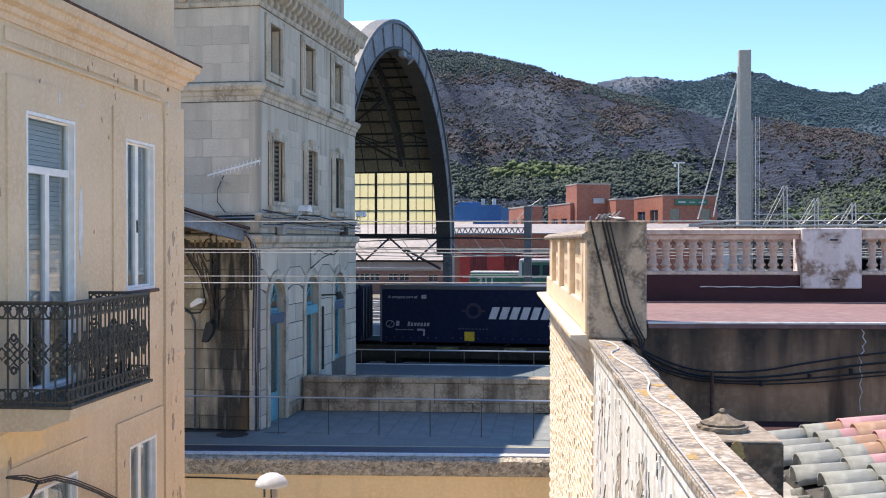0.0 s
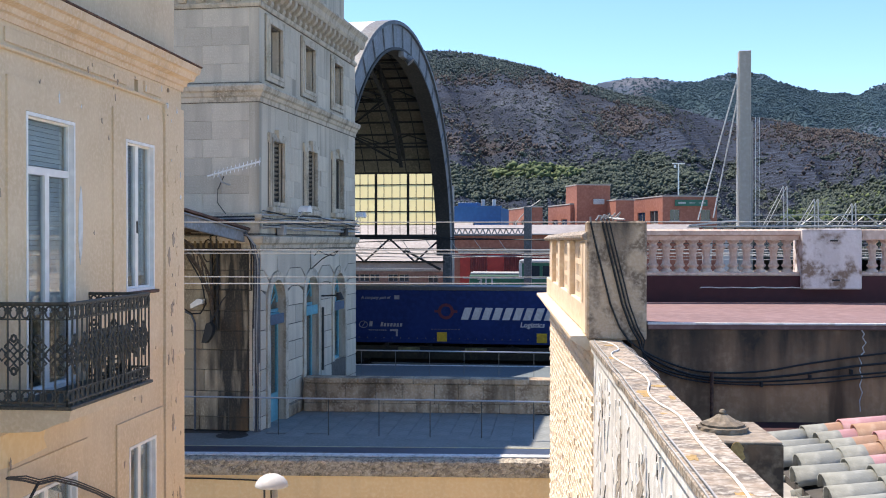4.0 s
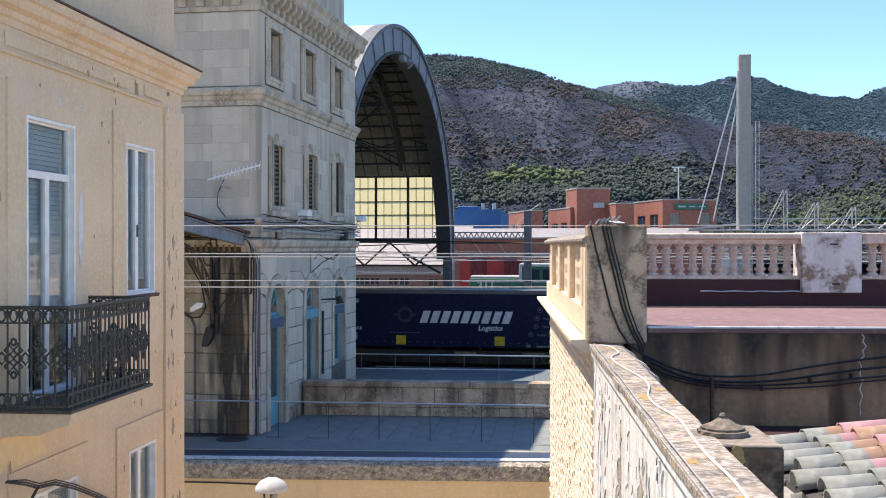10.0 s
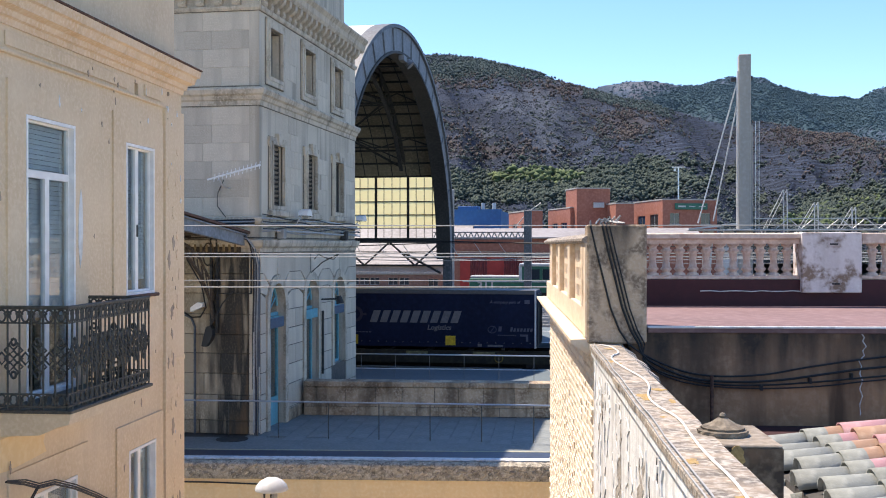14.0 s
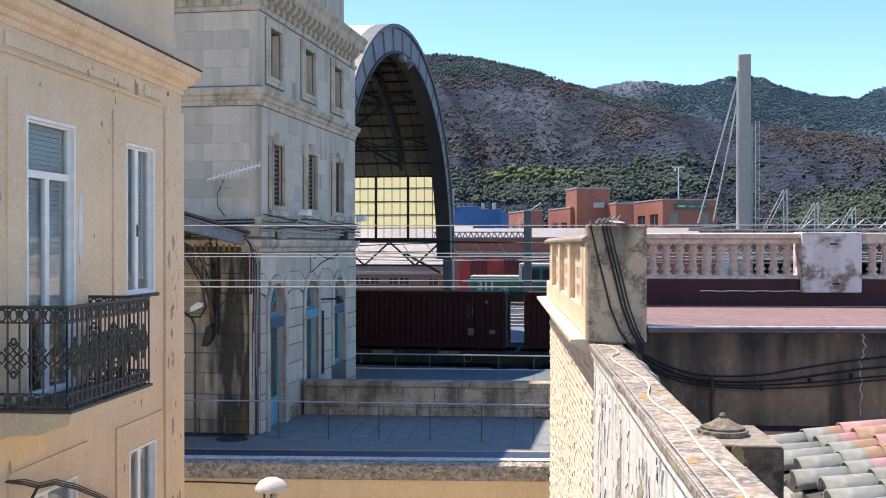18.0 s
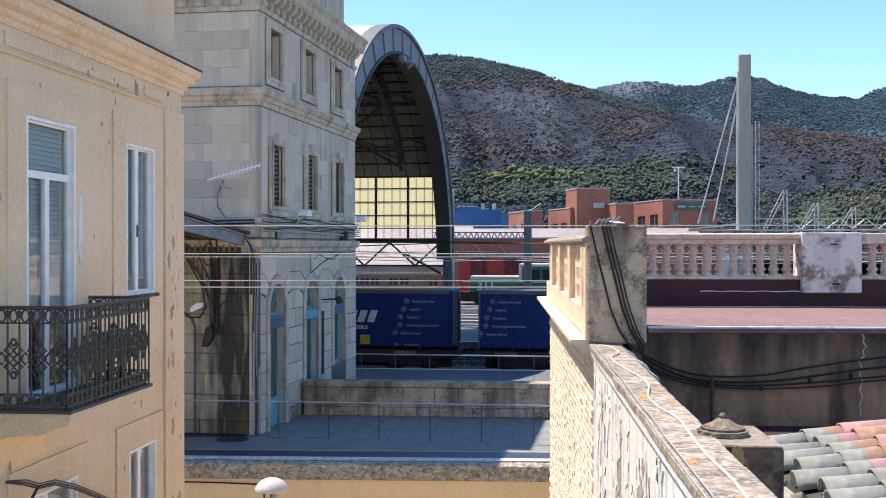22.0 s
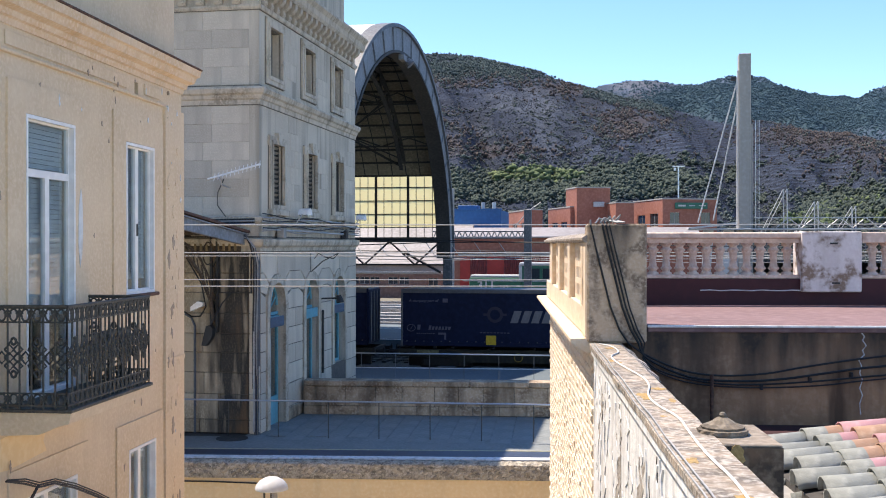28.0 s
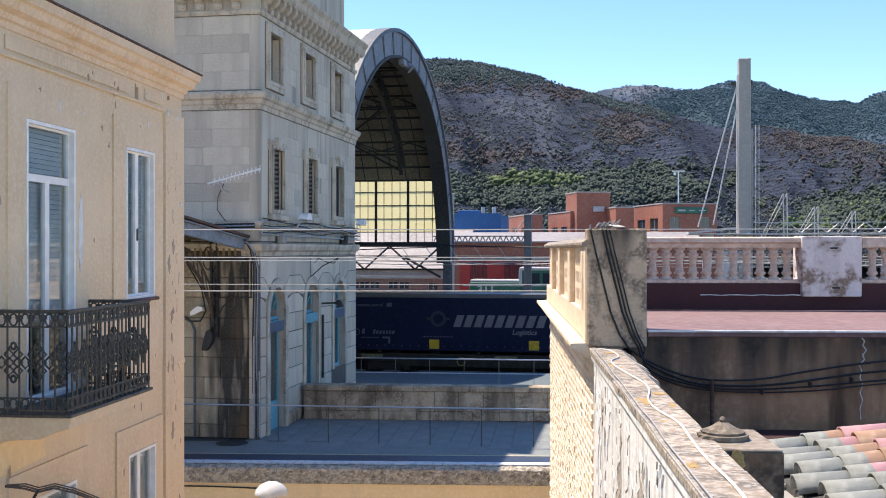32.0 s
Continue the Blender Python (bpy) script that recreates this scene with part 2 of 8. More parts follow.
# ---- ground, street, yard ----
PLAZA = 4.2
RAIL = 3.62
YARD = 3.45
b = B()
rows = [(-60, 0.0), (30.9, 0.0), (30.91, YARD), (240, YARD), (420, 6), (1200, 8), (4000, 10)]
prev = None
for y, z in rows:
    line = [b.verts.new((x, y, z)) for x in (-2500, -600, -100, -20, 0, 20, 100, 600, 2500)]
    if prev:
        for i in range(len(line) - 1):
            b.faces.new((prev[i], prev[i + 1], line[i + 1], line[i]))
    prev = line
whole("ground", b, GROUND, (0, 0, 0), label="dry bare ground and yard reaching to the hills", category="ground", kind="structure")
whole("road", box(B(), -7.5, 2.5, -55, 26.5, 0.004, 0.05), BOUNCE_STREET, (0, 0, 0), label="unseen street between the houses, pale and warm to bounce light", category="road", kind="structure")


# ---- station building ----
FX, SY, SE = -11.2, 31.2, 42.28


def station():
    t = thing("station_building", (FX - 4, SY + 5, PLAZA), 0, "tall grey limestone railway station building with cornices and arched doors", "station")
    tops = [(31.99, 33.19), (35.61, 36.81), (39.3, 40.5)]
    mids = [(32.28, 33.36), (35.92, 37.05), (39.42, 40.56)]
    arches = [(31.98, 33.5), (35.73, 37.27), (39.33, 40.87)]
    sills = [PLAZA, PLAZA, 5.45]
    openings = [(a, c, 15.27, 16.8) for a, c in tops] + [(a, c, 11.25, 13.17) for a, c in mids]
    openings += [(a, c, s, 8.02 + (c - a) / 2) for (a, c), s in zip(arches, sills)]
    part("facade_wall", pierced(B(), "x", FX - 0.5, FX, SY + 0.5, SE, PLAZA, 18.0, openings), STONE, t)
    for a, c in arches:          # round heads of the arches
        r, mid = (c - a) / 2, (a + c) / 2
        for side in (-1, 1):
            pts = [(mid + side * r * math.cos(k * math.pi / 16), 8.02 + r * math.sin(k * math.pi / 16)) for k in range(9)]
            part("arch_spandrel", slab(B(), pts + [(mid + side * r, 8.02 + r)], "x", FX - 0.49, FX - 0.004), STONE, t)
    part("end_wall", box(B(), -34, FX, SY, SY + 0.5, PLAZA, 18.0), STONE, t)
    part("rear_wall", box(box(B(), -34, FX - 0.004, SE, SE + 0.4, PLAZA, 18.0), -34.4, -34, SY, SE + 0.4, PLAZA, 18.0), STONE, t)
    part("roof", box(B(), -34, FX - 0.1, SY + 0.1, SE, 18.0, 18.35), STONE_TRIM, t)
    part("inner_wall", box(B(), FX - 3.2, FX - 3.0, SY + 0.6, SE - 0.1, PLAZA, 17.9), UNLIT_DARK, t)
    part("attic", box(B(), -30, FX - 0.12, SY + 3.2, SE - 0.85, 18.3, 21.0), STONE, t, "plain limestone attic block above the cornice")

    def course(name, z, pts, front=1.0):
        """A moulded band along the facade and round the corner along the end wall; pts are (out, up)."""
        b = B()
        path = [(FX, SE + 0.4, 1, 0), (FX, SY, 1, -front), (-34, SY, 0, -front)]
        rings = [[b.verts.new((x + ox * o, y + oy * o, z + u)) for o, u in pts] for x, y, ox, oy in path]
        for p, q in zip(rings, rings[1:]):
            for i in range(len(pts)):
                j = (i + 1) % len(pts)
                b.faces.new((p[i], p[j], q[j], q[i]))
        b.faces.new(rings[0])
        b.faces.new(rings[-1])
        return part(name, b, STONE_TRIM, t)

    # thin dark lines: four below mouldings, two over ledge tops
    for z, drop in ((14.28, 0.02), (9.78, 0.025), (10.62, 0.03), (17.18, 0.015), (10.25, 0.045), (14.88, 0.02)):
        part("dirt_line", box(box(B(), FX, FX + 0.014, SY + 0.01, SE + 0.39, z - drop, z - 0.001), -24, FX + 0.013, SY - 0.014, SY, z - drop, z - 0.001), MORTAR, t, "thin dark line along the moulding")
    course("string_course", 9.78, [(-0.05, 0), (0.04, 0), (0.06, 0.12), (0.16, 0.18), (0.2, 0.3), (0.2, 0.38), (-0.05, 0.42)])
    course("string_course", 10.62, [(-0.05, 0), (0.03, 0), (0.1, 0.1), (0.12, 0.22), (-0.05, 0.26)])
    course("cornice", 14.28, [(-0.05, 0), (0.04, 0), (0.05, 0.14), (0.1, 0.18), (0.13, 0.28), (0.2, 0.33), (0.25, 0.46), (0.22, 0.52), (-0.05, 0.57)])
    course("frieze_band", 17.18, [(-0.05, 0), (0.05, 0), (0.09, 0.08), (0.09, 0.14), (-0.05, 0.16)])
    # front overhang added, mostly unseen, so its shadow covers the rubble coping
    course("cornice", 17.86, [(-0.05, 0), (0.36, 0), (0.42, 0.1), (0.45, 0.28), (0.56, 0.42), (0.56, 0.5), (-0.05, 0.66)], 1.5)
    b = slab(B(), [(0, -0.04), (0.09, -0.06), (0.14, 0.02), (0.13, 0.12), (0.25, 0.2), (0.33, 0.3), (0.35, 0.46), (0, 0.46)], "y", -0.13, 0.13)
    bmesh.ops.recalc_face_normals(b, faces=b.faces)
    me = bpy.data.meshes.new("corbel")
    b.to_mesh(me)
    b.free()
    me.materials.append(STONE_TRIM)
    y = SY + 0.3
    while y < SE:
        ob = new("corbel", me)
        ob.parent, ob.location = t, Vector((FX, y, 17.4)) - BASE[t.name]
        y += 0.585
    x = FX - 0.7
    while x > FX - 8:
        ob = new("corbel", me)
        ob.parent, ob.location, ob.rotation_euler = t, Vector((x, SY, 17.4)) - BASE[t.name], (0, 0, -math.pi / 2)
        x -= 0.585

    def surround(y0, y1, z0, z1, w, ears):
        part("dirty_joint", pierced(B(), "x", FX, FX + 0.02, y0 - w - 0.022, y1 + w + 0.022, z0 - w - 0.022, z1 + w + 0.022, [(y0 - w + 0.01, y1 + w - 0.01, z0 - w + 0.01, z1 + w - 0.01)]), MORTAR, t)
        b = pierced(B(), "x", FX - 0.03, FX + 0.08, y0 - w, y1 + w, z0 - w, z1 + w, [(y0, y1, z0, z1)])
        pierced(b, "x", FX + 0.08, FX + 0.11, y0 - w * 0.45, y1 + w * 0.45, z0 - w * 0.45, z1 + w * 0.45, [(y0, y1, z0, z1)])
        if ears:       # a keystone, stepped corners and a deep sill on brackets
            mid = (y0 + y1) / 2
            slab(b, [(mid - 0.13, z1 + 0.02), (mid + 0.13, z1 + 0.02), (mid + 0.19, z1 + w + 0.14), (mid - 0.19, z1 + w + 0.14)], "x", FX, FX + 0.15)
            for s in (y0 - w - 0.08, y1 + w - 0.1):
                box(b, FX, FX + 0.09, s, s + 0.18, z1 - 0.06, z1 + w + 0.004)
            box(b, FX - 0.1, FX + 0.2, y0 - w - 0.14, y1 + w + 0.14, z0 - w - 0.1, z0 - w + 0.08, 0.02)
            for s in (y0 - w, y1 + w - 0.2):
                box(b, FX, FX + 0.14, s, s + 0.2, z0 - w - 0.34, z0 - w - 0.1, 0.02)
        return b

    for i, (a, c) in enumerate(tops):
        w = part("window", surround(a, c, 15.27, 16.8, 0.26, False), STONE_TRIM, t)
        part("shutter", box(B(), FX - 0.30, FX - 0.26, a - 0.02, c + 0.02, 15.25, 16.82), mat("grey_weathered_board", (0.17, 0.155, 0.13), bump=0.2, streak=0.3) if i == 0 else bpy.data.materials["grey_weathered_board"], w)
        part("reveal", box(B(), FX - 0.255, FX - 0.035, c - 0.03, c - 0.002, 15.275, 16.795), STONE_TRIM, w)
        part("lintel_soffit", box(B(), FX - 0.255, FX - 0.035, a + 0.003, c - 0.033, 16.76, 16.795), bpy.data.materials["grey_weathered_board"], w)
    for i, (a, c) in enumerate(mids):
        w = part("window", surround(a, c, 11.25, 13.17, 0.24, True), STONE_TRIM, t)
        b = pierced(B(), "x", FX - 0.16, FX - 0.10, a, c, 11.25, 13.17, [(a + 0.07, (a + c) / 2 - 0.03, 11.32, 13.1), ((a + c) / 2 + 0.03, c - 0.07, 11.32, 13.1)])
        part("window_frame", b, bpy.data.materials.get("grey_frame") or mat("grey_frame", (0.06, 0.058, 0.055)), w)
        # first two: a near-black sheet in place of the unlit room
        part("backing", box(B(), FX - 0.2, FX - 0.165, a, c, 11.25, 13.17), UNLIT_DARK if i < 2 else bpy.data.materials["grey_weathered_board"], w)
        b = B()
        for k in range(12):
            z = 11.4 + k * 0.15
            if i < 2:
                slab(b, [(FX - 0.15, z), (FX - 0.08, z + 0.07), (FX - 0.07, z + 0.07), (FX - 0.14, z)], "y", (a + c) / 2 if i else a + 0.05, c - 0.05)
        if i < 2:
            part("louvre", b, bpy.data.materials.get("dark_louvre") or mat("dark_louvre", (0.22, 0.20, 0.17) if i == 0 else (0.06, 0.055, 0.05)), w)
    part("fan", wire(B(), [(FX - 0.2, 40.05 + 0.22 * math.cos(k / 8 * math.pi), 11.75 + 0.3 * math.sin(k / 8 * math.pi - 1.57)) for k in range(9)], 0.05), WHITE_FRAME, t, "white curved pipe end in the window")
    for (a, c), s in zip(arches, sills):
        r, mid = (c - a) / 2, (a + c) / 2
        b = B()
        ring = lambda q: [(mid + q * math.cos(k * math.pi / 20), 8.02 + q * math.sin(k * math.pi / 20)) for k in range(21)]
        inner, outer = ring(r), ring(r + 0.27)
        pts = [(c + 0.27, s), *outer, (a - 0.27, s), (a, s), *inner[::-1], (c, s)]
        vs = [[b.verts.new((w, y, z)) for y, z in pts] for w in (FX - 0.02, FX + 0.09)]
        n = len(pts)
        half = n // 2
        for k in range(half - 1):
            for layer in vs:
                b.faces.new((layer[k], layer[k + 1], layer[n - 2 - k], layer[n - 1 - k]))
        for k in range(n):
            b.faces.new((vs[0][k], vs[0][(k + 1) % n], vs[1][(k + 1) % n], vs[1][k]))
        door = part("arched_door" if s < 5 else "arched_window", b, STONE_TRIM, t)
        top = 7.6
        frame = pierced(B(), "x", FX - 0.26, FX - 0.18, a, c, s, top, [(a + 0.1, mid - 0.04, s + (0.9 if s < 5 else 0.1), top - 0.25), (mid + 0.04, c - 0.1, s + (0.9 if s < 5 else 0.1), top - 0.25)])
        box(frame, FX - 0.3, FX - 0.14, a, c, top - 0.12, top + 0.1)
        part("door_leaf", frame, BLUE_DOOR, door, "blue-green painted timber leaf")
        fan = B()
        for k in range(1, 6):
            ang = k * math.pi / 6
            rod(fan, (FX - 0.22, mid, 7.9), (FX - 0.22, mid + r * math.cos(ang), 7.95 + r * math.sin(ang)), 0.025, 4)
        wire(fan, [(FX - 0.22, mid + (r - 0.04) * math.cos(k * math.pi / 16), 8.02 + (r - 0.04) * math.sin(k * math.pi / 16)) for k in range(17)], 0.045)
        box(fan, FX - 0.26, FX - 0.18, a, c, 7.72, 7.82)
        part("fanlight", fan, BLUE_DOOR, door)
        part("pane", slab(B(), [(c - 0.05, s + 0.1), *[(mid + (r - 0.02) * math.cos(k * math.pi / 12), 8.02 + (r - 0.02) * math.sin(k * math.pi / 12)) for k in range(13)], (a + 0.05, s + 0.1)], "x", FX - 0.235, FX - 0.225), PANE, door).visible_shadow = False
    return t, arches


STATION, ARCHES = station()


# ---- cream house ----
CT, CP = 4.1, -5.07


def cream_house():
    t = thing("house", (CP - 4, 10, 0), CT, "cream rendered town house with ochre cornice and iron balcony", "house")
    door, win = (9.83, 10.89, 8.5, 11.26), (12.25, 13.15, 9.4, 11.22)
    low1, low2 = (9.72, 10.93, 5.3, 7.55), (12.33, 13.2, 5.6, 7.53)
    part("facade_wall", pierced(B(), "x", CP - 0.45, CP, 3.0, 14.2, 0, 12.1, [door, win, low1, low2, (12.56, 12.68, 11.81, 11.98)]), CREAM, t)
    part("side_wall", box(box(B(), -14, CP - 0.45, 13.75, 14.2, 0, 17), -14, CP - 0.45, 3.0, 3.4, 0, 17), CREAM, t)
    part("rear_wall", box(B(), -14.4, -14, 3.0, 14.2, 0, 17), CREAM, t)
    part("upper_wall", box(B(), CP - 0.5, CP - 0.1, 3.0, 14.2, 12.1, 17), CREAM, t, "faded pinkish upper wall with flaking paint")
    part("roof", box(B(), -14.4, CP, 3.0, 14.3, 17, 17.3), RUST, t)
    part("inner_wall", box(B(), CP - 2.2, CP - 2.0, 3.4, 13.7, 0.1, 12), UNLIT_DARK, t)
    part("floor_slab", box(box(B(), CP - 2.0, CP - 0.46, 3.4, 13.7, 8.2, 8.45), CP - 2.0, CP - 0.46, 3.4, 13.7, 4.6, 4.8), UNLIT_DARK, t)
    # cornice, mitred round the far corner
    pts = [(0, 0), (0.02, 0.0), (0.03, 0.06), (0.06, 0.075), (0.07, 0.13), (0.14, 0.16), (0.165, 0.24), (0.2, 0.255), (0.215, 0.34), (-0.02, 0.36)]
    b = B()
    path = [(CP, 3.0, 1, 0), (CP, 14.2, 1, 1), (-12, 14.2, 0, 1)]
    rings = [[b.verts.new((x + ox * o, y + oy * o, 12.05 + u)) for o, u in pts] for x, y, ox, oy in path]
    for p, q in zip(rings, rings[1:]):
        for i in range(len(pts)):
            b.faces.new((p[i], p[(i + 1) % len(pts)], q[(i + 1) % len(pts)], q[i]))
    b.faces.new(rings[0]); b.faces.new(rings[-1])
    part("cornice", b, OCHRE_TRIM, t)
    part("roof_edge", box(B(), CP - 0.1, CP + 0.23, 3.0, 14.43, 12.395, 12.42, 0.008), RUST, t, "thin rusty tile edge on the cornice")
    part("frieze_band", box(B(), CP, CP + 0.035, 3.0, 13.48, 11.785, 11.825, 0.01), CREAM, t)
    for y0, y1 in ((3.5, 9.3), (9.45, 12.3), (12.85, 13.42)):
        part("frieze_panel", box(B(), CP, CP + 0.018, y0, y1, 11.86, 12.0, 0.006), CREAM, t)
    part("corner_pilaster", box(box(B(), CP, CP + 0.04, 13.5, 14.2, 8.5, 11.79), CP, CP + 0.04, 13.5, 14.2, 0, 8.44), CREAM, t)
    part("corner_band", slab(B(), [(CP, 8.40), (CP + 0.03, 8.42), (CP + 0.045, 8.47), (CP + 0.045, 8.50), (CP, 8.51)], "y", 13.5, 14.22), CREAM, t)
    for y0, y1, z0, z1, o in ((9.48, 11.2, 8.5, 11.56, door), (11.89, 13.46, 8.6, 11.56, win), (9.5, 11.2, 4.9, 7.86, low1), (11.98, 13.46, 4.9, 7.86, low2)):
        part("wall_panel", pierced(B(), "x", CP - 0.01, CP + 0.022, y0, y1, z0, z1, [(o[0] - 0.004, o[1] + 0.004, max(o[2], z0 + 0.01), o[3] + 0.004)]), CREAM, t)

    def window(o, transom, blind, name):
        y0, y1, z0, z1 = o
        mid, w = (y0 + y1) / 2, 0.055
        cuts = [(y0 + w, mid - 0.045, z0 + w, (transom or z1) - w), (mid + 0.045, y1 - w, z0 + w, (transom or z1) - w)]
        if transom:
            cuts.append((y0 + w, y1 - w, transom + 0.02, z1 - w))
        f = part(name, pierced(B(), "x", CP - 0.08, CP - 0.03, y0, y1, z0, z1, cuts), WHITE_FRAME, t, "white painted frame")
        part("trim", pierced(B(), "x", CP - 0.04, CP + 0.026, y0, y1, z0 - 0.004, z1, [(y0 + 0.035, y1 - 0.035, z0 + 0.03, z1 - 0.035)]), WHITE_FRAME, f)
        part("pane", box(B(), CP - 0.062, CP - 0.055, y0 + 0.04, y1 - 0.04, z0 + 0.04, z1 - 0.04), PANE, f).visible_shadow = False
        b = B()
        z = z1 - 0.05
        while z > blind:
            slab(b, [(CP - 0.13, z), (CP - 0.118, z - 0.047), (CP - 0.113, z - 0.047), (CP - 0.125, z)], "y", y0 + 0.02, y1 - 0.02)
            z -= 0.05
        part("blind", b, BLIND, f, "pale slatted roller blind")
        if name == "window":
            part("sill", box(B(), CP - 0.1, CP + 0.07, y0 - 0.04, y1 + 0.06, z0 - 0.045, z0 - 0.002, 0.01), RUST, f)
            part("handle", box(B(), CP - 0.04, CP - 0.015, mid - 0.012, mid + 0.012, z0 + 0.7, z0 + 0.85), IRON, f)
        return f

    window(door, 10.72, 9.3, "balcony_door")
    window(win, None, 9.6, "window")
    window(low1, None, 6.2, "window")
    window(low2, None, 6.0, "window")
    # balcony
    Y0, Y1, X1, Z0, Z1 = 9.3, 11.27, CP + 0.7, 8.5, 9.43
    b = slab(B(), [(CP, 8.24), (X1 - 0.3, 8.26), (X1 - 0.12, 8.34), (X1 - 0.02, 8.36), (X1, 8.46), (CP, 8.46)], "y", Y0 + 0.03, Y1)
    balcony = part("balcony", b, CREAM, t)
    part("balcony_edge", box(B(), CP, X1 + 0.02, Y0, Y1 + 0.02, 8.462, 8.495, 0.006), IRON, balcony)
    sides = [((CP, Y0), (X1 - 0.02, Y0)), ((X1 - 0.02, Y0), (X1 - 0.02, Y1)), ((X1 - 0.02, Y1), (CP, Y1))]

    def rail(z, r):
        b = B()
        for (xa, ya), (xb, yb) in sides:
            rod(b, (xa, ya, z), (xb, yb, z), r, 6)
        return b

    part("top_rail", rail(Z1, 0.018), IRON, balcony)
    part("middle_rail", rail(Z1 - 0.14, 0.008), IRON, balcony)
    part("bottom_rail", rail(Z0 + 0.14, 0.008), IRON, balcony)
    part("bottom_rail", rail(Z0 + 0.03, 0.012), IRON, balcony)
    bar = rod(B(), (0, 0, Z0), (0, 0, Z1), 0.009, 6)
    bar_me = bpy.data.meshes.new("baluster")
    bar.to_mesh(bar_me); bar.free(); bar_me.materials.append(IRON)
    # scrollwork between the balusters, each piece in the (s, z) plane
    def iron(name, pts, r=0.0095):
        b = wire(B(), [(s, 0, z) for s, z in pts], r, 4)
        bmesh.ops.recalc_face_normals(b, faces=b.faces)
        me = bpy.data.meshes.new(name)
        b.to_mesh(me); b.free(); me.materials.append(IRON)
        return name, me

    def oval(rs, rz, n=14):
        return [(rs * math.cos(2 * math.pi * k / n), rz * math.sin(2 * math.pi * k / n)) for k in range(n + 1)]

    def curl(s, up):
        return [(s * (0.05 - 0.035 * k / 14 * math.cos(k * 0.62)), up * 0.035 * math.sin(k * 0.62) * (1 - k / 20)) for k in range(12)]

    diamond = lambda w, h: [(-w, 0), (0, h), (w, 0), (0, -h), (-w, 0)]
    zc = (Z0 + Z1) / 2
    both = [(iron("ring", oval(0.036, 0.055)), 0, Z1 - 0.075), (iron("ring", oval(0.036, 0.05)), 0, Z0 + 0.085)]
    both += [(iron("scroll", curl(s, -1)), 0, Z1 - 0.06) for s in (-1, 1)] + [(iron("scroll", curl(s, 1)), 0, Z0 + 0.09) for s in (-1, 1)]
    lozenge, boss, chevron = iron("lozenge", diamond(0.045, 0.045), 0.011), iron("boss", oval(0.024, 0.03, 8), 0.013), [iron("chevron", [(-0.06, 0), (0, 0.068 * s), (0.06, 0)], 0.011) for s in (-1, 1)]
    rich = [(lozenge, ds, zc + dz) for dz in (-0.075, 0, 0.075) for ds in (-0.042, 0.042)] + [(boss, 0, zc + dz) for dz in (-0.15, 0.15)] + [(chevron[dz > 0], 0, zc + dz * 0.75) for dz in (-0.15, 0.15)]
    plain = [(iron("lozenge", diamond(0.05, 0.055), 0.011), 0, zc)]
    for k, ((xa, ya), (xb, yb)) in enumerate(sides):
        length = math.hypot(xb - xa, yb - ya)
        n = round(length / 0.105)
        way = math.atan2(yb - ya, xb - xa)
        for i in range(n + 1):
            p = Vector((xa + (xb - xa) * i / n, ya + (yb - ya) * i / n, 0))
            ob = new("baluster", bar_me)
            ob.parent, ob.location = balcony, p - BASE[balcony.name]
            if i < n:
                q = Vector((xa + (xb - xa) * (i + 0.5) / n, ya + (yb - ya) * (i + 0.5) / n, 0))
                for (name, me), ds, z in both + (rich if i % 2 else plain):
                    ob = new(name, me)
                    ob.parent, ob.location = balcony, q + Vector((ds * math.cos(way), ds * math.sin(way), z)) - BASE[balcony.name]
                    ob.rotation_euler = (0, 0, way)
    part("wall_vent", box(B(), CP - 0.2, CP - 0.15, 12.55, 12.69, 11.8, 11.99), UNLIT_DARK, t)
    return t


HOUSE = cream_house()


# ---- terrace house on the near side of the street ----
RT, WT = 7.1, 6.03        # bearings of the terrace house and of the parapet wall
WHITE_PLASTER = mat("flaking_white_plaster", (0.69, 0.70, 0.70), (0.48, 0.475, 0.455), (0.75, 0.755, 0.75), big=1.8, fine=13, bump=0.7, streak=0.55, cover=0.38, crisp=0.1, runs=(5.0, 0.5, 0.5, 0.66, 0.62))
COPING = mat("orange_grey_coping_tile", (0.33, 0.265, 0.205), (0.15, 0.13, 0.11), (0.50, 0.47, 0.42), big=6.5, fine=26, bump=0.6, randomly=0.14, crisp=0.12)
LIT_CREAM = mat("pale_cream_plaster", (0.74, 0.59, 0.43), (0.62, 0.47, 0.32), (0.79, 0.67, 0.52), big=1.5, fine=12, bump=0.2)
ROUGH_BRICK = mat("rough_cream_brick", (0.76, 0.64, 0.50), (0.66, 0.53, 0.39), (0.80, 0.70, 0.57), big=3, fine=14, bump=0.4, randomly=0.06)
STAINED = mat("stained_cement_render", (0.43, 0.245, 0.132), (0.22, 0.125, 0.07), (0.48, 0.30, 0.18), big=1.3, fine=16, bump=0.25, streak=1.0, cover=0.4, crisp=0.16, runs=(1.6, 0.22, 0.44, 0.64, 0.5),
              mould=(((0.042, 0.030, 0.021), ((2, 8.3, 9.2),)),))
PIER_MAT = mat("mottled_pier_render", (0.54, 0.40, 0.27), (0.22, 0.16, 0.11), (0.60, 0.48, 0.36), big=3.6, fine=26, bump=0.5, cover=0.46, crisp=0.06, streak=0.5, mould=(((0.045, 0.037, 0.03), ((2, 9.7, 10.45),)),))
MAROON = mat("maroon_paint", (0.055, 0.0145, 0.018), (0.032, 0.009, 0.012), big=0.6, fine=7, bump=0.15)
